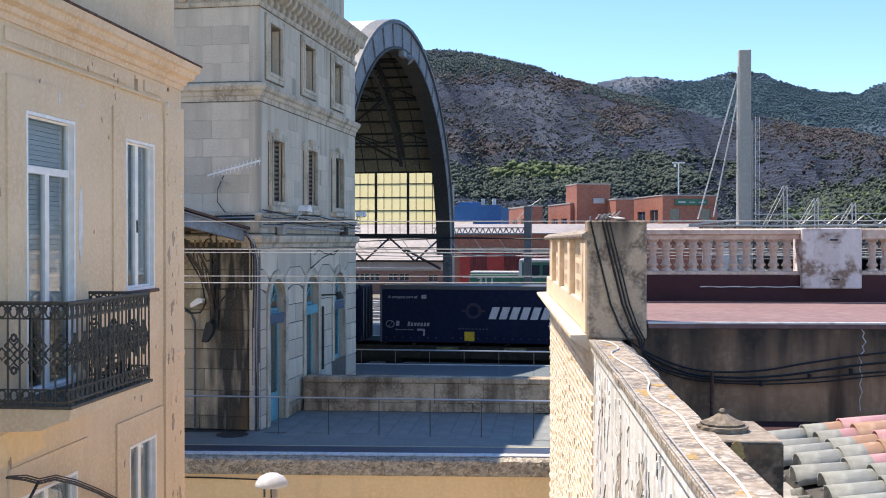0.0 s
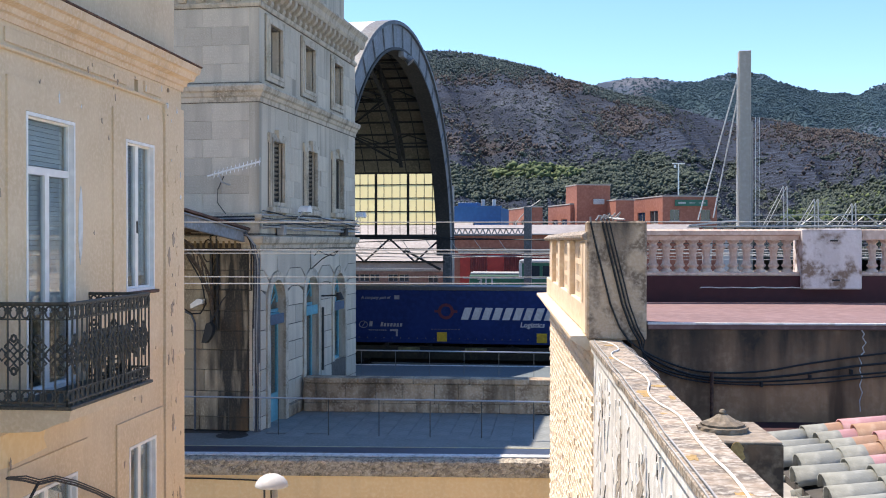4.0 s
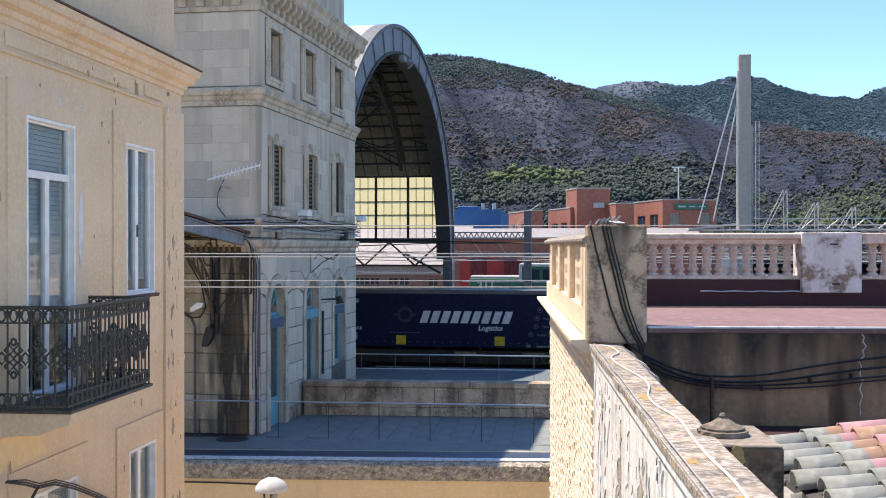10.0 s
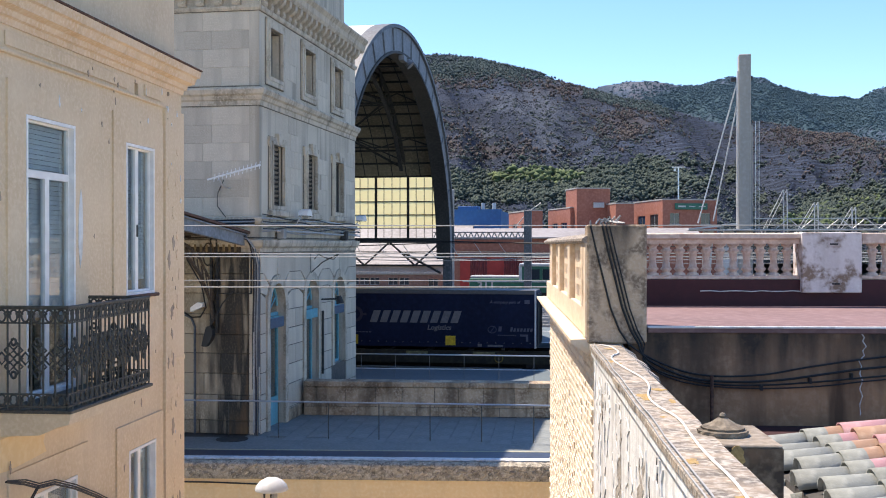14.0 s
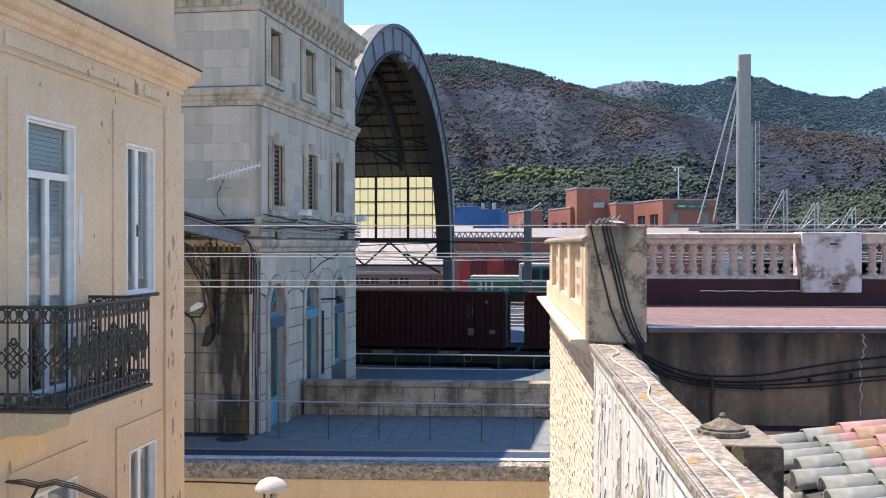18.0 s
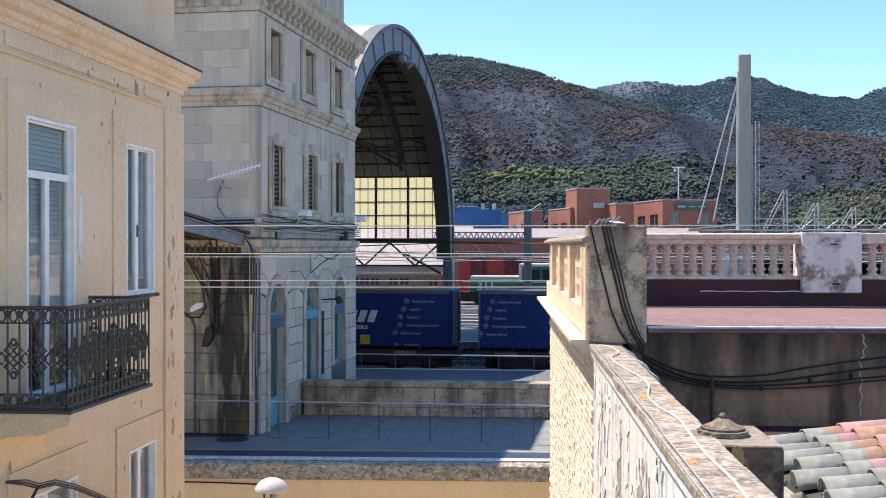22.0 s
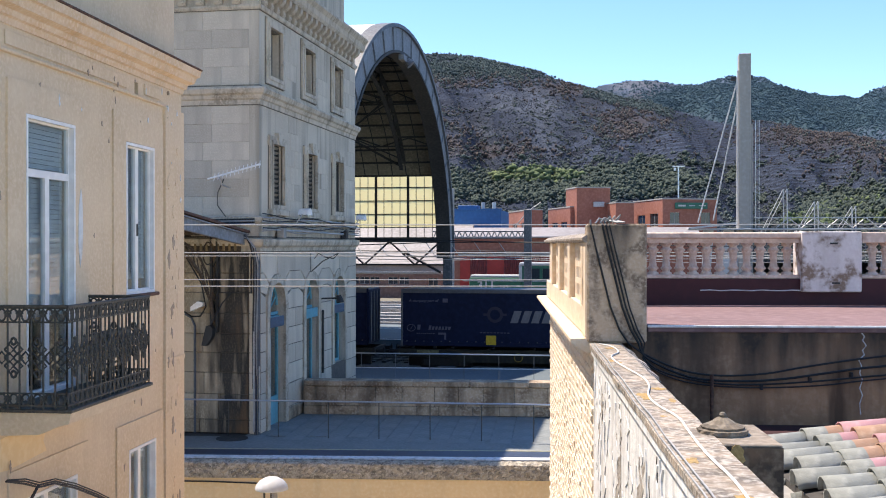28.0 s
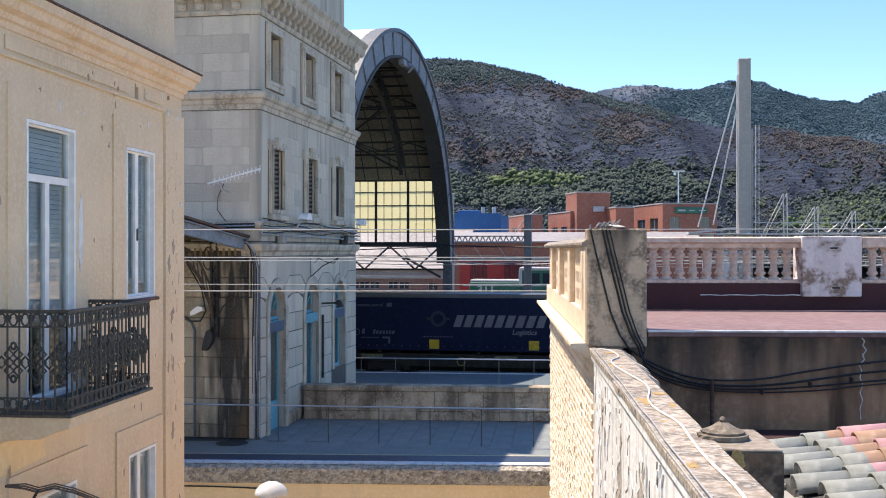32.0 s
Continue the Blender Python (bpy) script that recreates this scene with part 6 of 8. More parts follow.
def yard():
    # red shed with pale roof
    t = block("goods_shed", -20.7, 7.2, 124, 137, 10.75, BRICK_RED, WHITE_ROOF, [], "red goods shed with a pale sheet roof", ridge=1.1)
    for x0, x1 in ((-19.8, -18.6), (-16.6, -14.65)):
        part("door", box(B(), x0, x1, 123.85, 123.98, YARD, 8.56), RED_CLAD, t, "bright red sliding door")
    for x0, x1 in ((-18.58, -16.62), (-14.63, -7.2)):
        pts = []
        n = int((x1 - x0) / 0.2)
        for k in range(n):
            pts += [(x0 + (x1 - x0) * k / n, 123.9), (x0 + (x1 - x0) * (k + 0.5) / n, 123.82)]
        part("ribbed_cladding", slab(B(), pts + [(x1, 123.9), (x1, 123.98), (x0, 123.98)], "z", YARD, 8.56), DULL_RED, t, "dull red ribbed cladding")
    part("lintel", box(B(), -20.0, -6, 123.8, 123.98, 8.65, 9.1), CONCRETE, t)
    # pale sheds and low brick office on the other side
    t = block("warehouse", -62, -24, 150, 170, 7.0, WHITE_ROOF, WHITE_ROOF, [], "long pale warehouse with a sheet roof", ridge=5.8)
    win = [(-35.6 + k * 1.3, -34.4 + k * 1.3, 5.1, 6.0) for k in range(4)] + [(-29.4, -28.2, 5.1, 6.0), (-28.0, -26.8, 5.1, 6.0), (-24.4, -23.2, 5.0, 5.9)]
    block("yard_office", -36.5, -20.5, 128, 136, 6.35, FADED_BRICK, CONCRETE, win, "low brick yard office with a flat roof")
    block("steel_warehouse", -27.0, -19.6, 162, 176, 15.1, BLUE_CLAD, BLUE_CLAD, [], "blue sheet-clad industrial hall")
    t = thing("roof_tank", (-24, 163, 15.1), 0, "blue roof-top plant on the hall", "tank")
    part("housing", box(B(), -26.4, -23.3, 163, 166, 15.2, 16.0, 0.05), BLUE_CLAD, t)
    for x in (-22.6, -20.9):
        part("vent", rod(B(), (x, 164, 15.2), (x, 164, 16.5), 0.3, 10), LOCO_WHITE, t)
    # brick offices, set askew to the tracks so that two sides show
    def office(name, left, corner, right, y, top, front_windows, side_windows, label):
        a = radians(20)
        wide, deep = (right - corner) / math.cos(a), (corner - left) / math.sin(a)
        t = thing(name, (corner, y, YARD), 0, label, "building")
        part("wall", pierced(B(), "y", y, y + 0.3, corner, corner + wide, YARD, top, [(corner + p, corner + q, e, f) for p, q, e, f in front_windows]), BRICK_RED, t)
        part("side_wall", pierced(B(), "x", corner, corner + 0.3, y + 0.3, y + deep, YARD, top, [(y + p, y + q, e, f) for p, q, e, f in side_windows]), BRICK_RED, t)
        part("side_wall", box(B(), corner + wide - 0.3, corner + wide, y + 0.3, y + deep, YARD, top), BRICK_RED, t)
        part("rear_wall", box(B(), corner + 0.3, corner + wide - 0.3, y + deep - 0.3, y + deep, YARD, top), BRICK_RED, t)
        part("roof", box(B(), corner + 0.3, corner + wide - 0.3, y + 0.3, y + deep - 0.3, top - 0.4, top - 0.2), CONCRETE, t)
        part("coping", box(B(), corner - 0.06, corner + wide + 0.06, y - 0.06, y + 0.36, top, top + 0.16), CONCRETE, t, "pale coping strip")
        part("coping", box(B(), corner - 0.06, corner + 0.36, y + 0.36, y + deep, top, top + 0.16), CONCRETE, t)
        for p, q, e, f in front_windows:
            w = part("window", pierced(B(), "y", y + 0.1, y + 0.18, corner + p, corner + q, e, f, [(corner + p + 0.06, corner + (p + q) / 2 - 0.03, e + 0.06, f - 0.06), (corner + (p + q) / 2 + 0.03, corner + q - 0.06, e + 0.06, f - 0.06)]), CONCRETE, t)
            part("pane", box(B(), corner + p + 0.02, corner + q - 0.02, y + 0.13, y + 0.145, e + 0.02, f - 0.02), PANE_DARK, w)
            part("sill", box(B(), corner + p - 0.1, corner + q + 0.1, y - 0.08, y + 0.1, e - 0.12, e - 0.01), CONCRETE, w)
        for p, q, e, f in side_windows:
            w = part("window", pierced(B(), "x", corner + 0.1, corner + 0.18, y + p, y + q, e, f, [(y + p + 0.1, y + (p + q) / 2 - 0.05, e + 0.06, f - 0.06), (y + (p + q) / 2 + 0.05, y + q - 0.1, e + 0.06, f - 0.06)]), CONCRETE, t)
            part("pane", box(B(), corner + 0.13, corner + 0.145, y + p + 0.02, y + q - 0.02, e + 0.02, f - 0.02), PANE_DARK, w)
            part("sill", box(B(), corner - 0.1, corner + 0.1, y + p - 0.2, y + q + 0.2, e - 0.12, e - 0.01), CONCRETE, w)
        t.matrix_basis = t.matrix_basis @ pose(0, 0, 0, 0, 0, 20)
        return t

    office("brick_office", -17.3, -13.2, -11.6, 141, 14.5, [], [(2.0, 4.6, 11.6, 12.9), (7.0, 9.6, 11.6, 12.9)], "red brick office building with a flat roof")
    office("brick_office", -11.7, -8.0, -6.5, 142.5, 14.9, [], [(1.6, 4.2, 12.0, 13.0), (6.0, 8.6, 12.0, 13.0)], "low red brick office wing beside the stair tower")
    t = office("brick_tower", -8.8, -7.1, -2.8, 141.5, 17.4, [], [], "red brick stair tower above the offices")
    part("air_unit", box(B(), -4.9, -3.4, 141.2, 141.48, 14.9, 15.6, 0.04), LOCO_WHITE, t, "white air conditioning unit")
    office("brick_office", -5.6, -2.0, 0.3, 139.5, 15.3, [], [(2.2, 4.8, 12.4, 13.8), (6.6, 9.0, 12.4, 13.8)], "red brick office building with square windows")
    t = office("brick_office", 0.22, 3.9, 10.85, 139.5, 15.75, [(1.0, 2.3, 12.7, 14.1), (5.2, 6.5, 12.7, 14.1)], [(1.6, 4.4, 12.3, 14.0), (6.2, 9.0, 12.3, 13.9)], "red brick office building with a long green sign")
    s = part("sign", box(B(), 5.5, 9.9, 139.25, 139.4, 14.55, 15.35, 0.03), SIGN_GREEN, t, "green sign with pale unreadable marks")
    part("sign_marks", box(box(box(B(), 5.9, 6.9, 139.22, 139.245, 14.85, 15.05), 7.4, 8.2, 139.22, 139.245, 14.9, 15.0), 8.7, 9.6, 139.22, 139.245, 14.9, 15.0), LOCO_WHITE, s)
    # concrete pylon with stays and footbridge
    t = thing("bridge_pylon", (11.2, 110, YARD), 0, "tall grey cable-stay pylon of the yard footbridge", "pylon")
    part("mast", box(B(), 10.5, 11.68, 110, 111.4, YARD, 29.0, 0.06), PYLON, t)
    part("edge_rib", box(B(), 10.39, 10.502, 110.3, 111.2, YARD, 27.4, 0.03), LOCO_WHITE, t)
    part("ladder", box(box(B(), 11.685, 11.95, 110.6, 110.7, 5, 22), 12.3, 12.34, 110.6, 110.64, 5, 22.4), CONCRETE, t)
    part("lamp_arm", box(box(B(), 9.8, 10.28, 110.6, 110.9, 26.4, 26.75), 11.69, 11.9, 110.6, 110.9, 26.5, 26.9), DARK_STEEL, t)
    for k, (x, z) in enumerate(((6.6, 12.2), (8.1, 12.4))):
        part("stay", rod(B(), (10.4, 110.8, 26.3 - 2.2 * k), (x, 110.8, z), 0.07, 6), LOCO_WHITE, t)
    for x in (12.2, 12.55):
        part("cable", rod(B(), (x, 110.8, 22.4), (x, 110.8, 11.6), 0.03, 5), STEEL, t)
    d = thing("footbridge", (20, 110, YARD), 0, "white steel lattice footbridge over the yard", "footbridge")
    part("deck", box(B(), 5.6, 48, 109.4, 112.2, 11.42, 11.58, 0.03), LOCO_WHITE, d)
    part("handrail", box(B(), 11.9, 48, 109.4, 109.46, 12.58, 12.66), LOCO_WHITE, d)
    x, up = 14.0, True
    while x < 47:
        part("lattice_bar", rod(B(), (x, 109.45, 11.6 if up else 12.6), (x + 1.2, 109.45, 12.6 if up else 11.6), 0.05, 5), LOCO_WHITE, d)
        x, up = x + 1.2, not up
    part("ramp", slab(B(), [(5.6, 11.66), (10.2, 12.2), (10.2, 12.0), (5.6, 11.5)], "y", 109.2, 109.5), LOCO_WHITE, d)
    for x in (6.9, 8.9, 24.0, 38.0):
        part("leg", slab(B(), [(x, YARD), (x + 0.7, YARD), (x + 1.2, 11.4), (x + 0.2, 11.4)], "y", 110.4, 111.0), LOCO_WHITE, d)
    # portal masts over the far tracks
    for x0, x1, h in ((13.6, 15.3, 15.6), (16.9, 18.3, 14.3), (20.7, 21.9, 13.8)):
        t = thing("lattice_mast", (x1, 112.5, YARD), 0, "slanted white lattice catenary mast", "mast", "catenary masts")
        for dx in (0, 0.35):
            part("leg", rod(B(), (x1 + dx, 112.5, YARD), (x1 - 0.2 + dx, 112.5, h), 0.06, 5), LOCO_WHITE, t)
            part("strut", rod(B(), (x0 - 1 + dx, 112.5, 10.5), (x1 - 0.2 + dx, 112.5, h), 0.04, 5), LOCO_WHITE, t)
    t = thing("portal_gantry", (-9.0, 86, YARD), 0, "grey overhead line portal with a zigzag lattice beam", "gantry")
    part("column", box(B(), -8.55, -7.95, 86, 86.5, YARD, 12.8, 0.03), SHED_STEEL, t)
    part("column", box(B(), -17.0, -16.6, 100, 100.4, YARD, 15.3, 0.03), CONCRETE, t)
    for z in (10.45, 11.0):
        part("chord", box(B(), -16.0, -8.5, 86.1, 86.3, z, z + 0.08), SHED_STEEL, t)
    x, up = -16.0, True
    while x < -8.7:
        part("lattice_bar", rod(B(), (x, 86.2, 10.5 if up else 11.04), (x + 0.24, 86.2, 11.04 if up else 10.5), 0.05, 5), CONCRETE, t)
        x, up = x + 0.24, not up
    part("arm", rod(rod(B(), (-8.3, 86.2, 12.6), (-9.3, 86.2, 11.4), 0.04, 5), (-8.3, 86.2, 12.6), (-7.2, 86.2, 13.4), 0.04, 5), LOCO_WHITE, t)
    t = thing("light_mast", (-1, 200, YARD), 0, "slim floodlight mast before the hill", "mast")
    part("pole", rod(B(), (8.0, 190, YARD), (8.0, 190, 23.6), 0.2, 8, 0.12), STEEL, t)
    part("lamps", box(box(B(), 6.9, 9.1, 189.8, 190.2, 23.4, 23.6, 0.04), 7.2, 7.6, 189.8, 190.2, 22.8, 23.3), STEEL, t)
    # green and white shunting locomotive
    t = thing("locomotive", (-12, 114.6, RAIL), 0, "green and white diesel shunting locomotive standing in the yard", "locomotive")
    part("hood", box(B(), -17.35, -11.6, 114.8, 117.4, 4.9, 6.4, 0.1), LOCO_GREEN, t)
    part("hood_roof", box(B(), -17.25, -11.6, 114.95, 117.2, 6.39, 6.7, 0.1), LOCO_WHITE, t, "white hood roof")
    c = part("cab", pierced(B(), "y", 114.7, 114.85, -11.6, -6.0, 4.9, 7.7, [(-11.1, -9.7, 6.3, 7.4), (-9.4, -7.4, 6.3, 7.4)]), LOCO_GREEN, t)
    part("cab_body", box(B(), -11.6, -6, 114.9, 117.5, 4.9, 7.7), LOCO_GREEN, t)
    part("cab_roof", box(B(), -11.9, -5.7, 114.6, 117.6, 7.7, 8.05, 0.1), LOCO_WHITE, t)
    part("cab_pillar", box(B(), -11.95, -11.6, 114.7, 117.5, 6.0, 7.75, 0.03), LOCO_WHITE, t)
    part("pane", box(box(B(), -11.1, -9.7, 114.76, 114.78, 6.3, 7.4), -9.4, -7.4, 114.76, 114.78, 6.3, 7.4), PANE_DARK, c)
    part("stripe", box(B(), -18.05, -6, 114.66, 114.72, 6.0, 6.12), LOCO_WHITE, t)
    part("underframe", box(B(), -18.4, -5, 115.0, 117.2, 3.95, 4.9), WAGON_DARK, t)
    for x in (-16.5, -14.6, -9.2, -7.3):
        part("wheel", rod(B(), (x, 115.2, RAIL + 0.5), (x, 115.35, RAIL + 0.5), 0.5, 18), WAGON_DARK, t)
    n = write("311", 0.98, (0, 0, 0), t, LOCO_WHITE)
    n.location = Vector((-16.5, 114.77, 5.12)) - BASE[t.name]
    n = write(".142", 0.5, (0, 0, 0), t, LOCO_WHITE)
    n.location = Vector((-14.2, 114.77, 5.1)) - BASE[t.name]


yard()


# ---- hills ----
# bearing from the y axis and rise, in degrees, along the two ridges as they stand behind the town
NEAR_CREST = ((-60, 5), (-30, 8), (-16, 9.95), (-11, 10.08), (-9.5, 10.03), (-8, 9.74), (-6.5, 9.42), (-5, 9.04), (-3.5, 8.58), (-2.3, 8.12), (-0.5, 7.7), (0.95, 7.33),
              (2.4, 6.95), (3.8, 6.4), (5.25, 6.1), (6.6, 6.25), (8, 5.85), (9.4, 5.55), (10.7, 5.3), (12.5, 5.0), (18, 4.0), (30, 2.8), (55, 3))
FAR_CREST = ((-50, 6), (-20, 7), (-4, 7.8), (-2.3, 8.1), (-1.7, 8.32), (-0.5, 8.46), (0.95, 8.6), (2.4, 8.25), (3.55, 8.16), (4.4, 8.4), (5.03, 8.66), (5.8, 8.52), (6.65, 8.44),
             (8.04, 7.84), (9.4, 7.5), (10.2, 7.28), (11.25, 7.26), (12.0, 7.66), (12.6, 7.72), (14, 7.5), (20, 7.0), (50, 5))


def blob(az, el, spots):
    """How much of a kind of cover grows at a bearing and rise; spots are (bearing, rise, half width, half height, strength)."""
    return min(1.0, sum(w * math.exp(-((az - a) / p) ** 2 - ((el - e) / q) ** 2) for a, e, p, q, w in spots))


NEAR_COVER = (
    ((-8.5, 9.3, 3.6, 0.55, 0.85), (-8, 3.0, 5.0, 0.7, 1.0), (-2.5, 3.0, 4.5, 0.8, 0.6), (1.5, 3.6, 2.6, 1.0, 0.5), (11.5, 1.8, 3.2, 0.8, 1.0), (-3.0, 6.2, 1.2, 1.2, 0.3)),      # green
    ((-6.0, 7.6, 1.9, 0.9, 0.85), (-4.4, 5.6, 0.9, 1.5, 1.0), (-8.0, 6.0, 1.4, 0.5, 0.5), (-3.6, 8.6, 2.0, 0.25, 0.4), (-2.6, 7.0, 0.9, 0.9, 0.4)),                       # bare rock
    ((-0.2, 6.3, 1.6, 0.75, 0.95), (9.5, 5.5, 4.2, 0.55, 1.0), (-7.3, 4.9, 3.0, 0.5, 0.8), (-10.2, 5.6, 1.4, 1.2, 0.5), (-3.2, 8.2, 2.4, 0.4, 0.8), (10.5, 4.2, 3.0, 0.9, 0.55), (-9, 8.6, 3, 0.4, 0.5)),   # scorched
    ((2.9, 5.4, 1.9, 1.3, 1.0), (6.8, 3.8, 2.2, 1.5, 1.0), (0.6, 4.6, 1.6, 0.7, 0.6), (9.6, 3.6, 2.4, 1.1, 0.9)))                                                        # terraced
FAR_COVER = (
    ((9.0, 6.6, 6.0, 1.4, 1.0), (5.5, 7.6, 4.5, 0.7, 0.9), (2.5, 7.5, 1.6, 0.4, 0.7)),
    ((0.4, 8.4, 1.7, 0.5, 0.9), (5.0, 8.9, 0.6, 0.25, 0.6)),
    ((1.2, 7.75, 1.6, 0.3, 1.0),),
    ())


def hill_material(name, burnt, rock, green, dark_green, russet):
    """Soil, ash, scrub and rock, spread by the hill's own cover and broken up by noise of several sizes."""
    m = bpy.data.materials.new(name)
    m.use_nodes = True
    n, link = m.node_tree.nodes, m.node_tree.links.new
    p = n["Principled BSDF"]
    p.inputs["Roughness"].default_value = 0.95
    p.inputs["Specular IOR Level"].default_value = 0.1
    co = n.new("ShaderNodeTexCoord")
    at = n.new("ShaderNodeAttribute")
    at.attribute_name = "cover"
    split = n.new("ShaderNodeSeparateColor")
    link(at.outputs["Color"], split.inputs[0])

    def noise_tex(scale, detail=8, rough=0.6):
        t = n.new("ShaderNodeTexNoise")
        t.inputs["Scale"].default_value, t.inputs["Detail"].default_value, t.inputs["Roughness"].default_value = scale, detail, rough
        link(co.outputs["Object"], t.inputs["Vector"])
        return t.outputs["Fac"]

    def ramp(source, a, b, top=1.0):
        r = n.new("ShaderNodeMapRange")
        r.inputs["From Min"].default_value, r.inputs["From Max"].default_value = a, b
        r.inputs["To Max"].default_value = top
        link(source, r.inputs["Value"])
        return r.outputs["Result"]

    def calc(kind, a, b):
        x = n.new("ShaderNodeMath")
        x.operation = kind
        for s, v in ((x.inputs[0], a), (x.inputs[1], b)):
            if isinstance(v, (int, float)):
                s.default_value = v
            else:
                link(v, s)
        return x.outputs[0]

    def mix(fac, a, b):
        x = n.new("ShaderNodeMix")
        x.data_type = "RGBA"
        link(fac, x.inputs[0])
        for s, v in ((x.inputs[6], a), (x.inputs[7], b)):
            if isinstance(v, tuple):
                s.default_value = (*v, 1)
            else:
                link(v, s)
        return x.outputs[2]

    def ragged_edge(cover, grain, soft=0.12):
        return ramp(calc("ADD", cover, calc("MULTIPLY", calc("SUBTRACT", grain, 0.5), 1.6)), 0.5 - soft, 0.5 + soft)

    big, mid, small = noise_tex(0.012), noise_tex(0.06, 10), noise_tex(0.33, 10, 0.7)
    col = mix(ramp(big, 0.4, 0.62), burnt, tuple(c * 1.6 for c in burnt))
    col = mix(ramp(mid, 0.5, 0.62), col, tuple(c * 0.68 for c in burnt))
    col = mix(ragged_edge(split.outputs[2], mid), col, russet)
    col = mix(ragged_edge(split.outputs[1], mid, 0.2), col, rock)
    veg = mix(ramp(noise_tex(0.16, 10), 0.42, 0.6), dark_green, green)
    col = mix(ragged_edge(split.outputs[0], mid), col, veg)
    col = mix(calc("MULTIPLY", ragged_edge(at.outputs["Alpha"], mid, 0.3), 0.8), col, tuple(c * 0.75 for c in burnt))
    # dry-stone terrace walls along the contour
    sep = n.new("ShaderNodeSeparateXYZ")
    link(co.outputs["Object"], sep.inputs[0])
    level = calc("ADD", sep.outputs["Z"], calc("MULTIPLY", noise_tex(0.03, 4), 7.0))
    wave = calc("SINE", calc("MULTIPLY", level, 3.6), 0.0)
    walls = calc("MULTIPLY", ramp(wave, 0.1, 0.8), ragged_edge(at.outputs["Alpha"], big, 0.25))
    walls = calc("MULTIPLY", walls, ramp(small, 0.25, 0.5))
    col = mix(walls, col, tuple(c * 1.9 for c in burnt))
    col = mix(ramp(small, 0.52, 0.66, 0.7), col, tuple(c * 0.6 for c in burnt))
    col = mix(ramp(noise_tex(0.55, 8, 0.7), 0.56, 0.68, 0.7), col, tuple(c * 1.2 for c in rock))
    link(col, p.inputs["Base Color"])
    b = n.new("ShaderNodeBump")
    b.inputs["Strength"].default_value, b.inputs["Distance"].default_value = 0.9, 2.0
    link(small, b.inputs["Height"])
    link(b.outputs["Normal"], p.inputs["Normal"])
    return m


def along(pts, x):
    for (a, za), (c, zc) in zip(pts, pts[1:]):
        if x <= c:
            return za + (zc - za) * max(0, (x - a) / (c - a))
    return pts[-1][1]


def hill(name, crest, near, far, foot, material, label, relief, cover, rows, cols):
    """A hillside with spurs and gullies that run down from its ridge, finest in the sweep that the street opens to."""
    ways = [crest[0][0] + (-16 - crest[0][0]) * k / 24 for k in range(24)] + [-16 + 32 * k / cols for k in range(cols)] + [16 + (crest[-1][0] - 16) * k / 24 for k in range(25)]
    m = rows + 9
    verts, faces, tint, place = [], [], [], []
    for az in ways:
        top = math.tan(radians(along(crest, az))) * far
        s, c = math.sin(radians(az)), math.cos(radians(az))
        for j in range(m):
            f = j / rows
            d = near + (far - near) * f
            x, y = d * s, d * c
            z = foot + (top + 10 - foot) * (f ** 1.12 if f <= 1 else 1 - (f - 1) * 1.5)
            bend = max(0.0, min(1.0, f * 3)) * max(0.0, 1 - f) ** 0.6 * 1.6
            spur = 1 - 2.2 * abs(noise.noise(Vector((az * 0.28 + f * 1.1, f * 0.8, near * 0.01))))
            gully = 1 - 2 * abs(noise.noise(Vector((az * 0.55 + f * 2.6, f * 3.4 - az * 0.1, 5))))
            z += relief * (bend * (0.8 * spur + 0.28 * gully) + 0.18 * noise.fractal(Vector((x * 0.02, y * 0.02, 3)), 1.0, 2.0, 4) * min(1, f * 4) * (1 if f < 0.9 else 0.5))
            verts.append((x, y, z))
            el = math.degrees(math.atan2(z - 10, d))
            place.append((az, el))
            tint.append(tuple(blob(az, el, spots) for spots in cover))
    for i in range(len(ways) - 1):
        for j in range(m - 1):
            a = i * m + j
            faces.append((a, a + m, a + m + 1, a + 1))
    me = bpy.data.meshes.new(name)
    me.from_pydata(verts, [], faces)
    me.materials.append(material)
    me.attributes.new("cover", "FLOAT_COLOR", "POINT").data.foreach_set("color", [v for t in tint for v in t])
    me.polygons.foreach_set("use_smooth", [True] * len(me.polygons))
    tagged(new(name, me), label, "hill", kind="structure")
    return verts, m, len(ways) - 1, place, tint


# Haze is put into the hill colours: both bluer, the far ridge paler
HILL_NEAR = hill_material("haze_blue_burnt_hillside", (0.027, 0.036, 0.056), (0.080, 0.095, 0.122), (0.050, 0.070, 0.064), (0.034, 0.049, 0.054), (0.058, 0.056, 0.066))
HILL_FAR = hill_material("haze_blue_wooded_ridge", (0.052, 0.074, 0.108), (0.115, 0.128, 0.156), (0.048, 0.088, 0.102), (0.032, 0.067, 0.088), (0.088, 0.084, 0.106))
NEAR = hill("hill", NEAR_CREST, 250, 720, 6, HILL_NEAR, "burnt hillside with green scrub at its foot, tinted blue for haze", 13, NEAR_COVER, 110, 330)
FAR = hill("hill", FAR_CREST, 900, 1700, 20, HILL_FAR, "distant wooded mountain ridge with haze put into its colour", 30, FAR_COVER, 50, 220)


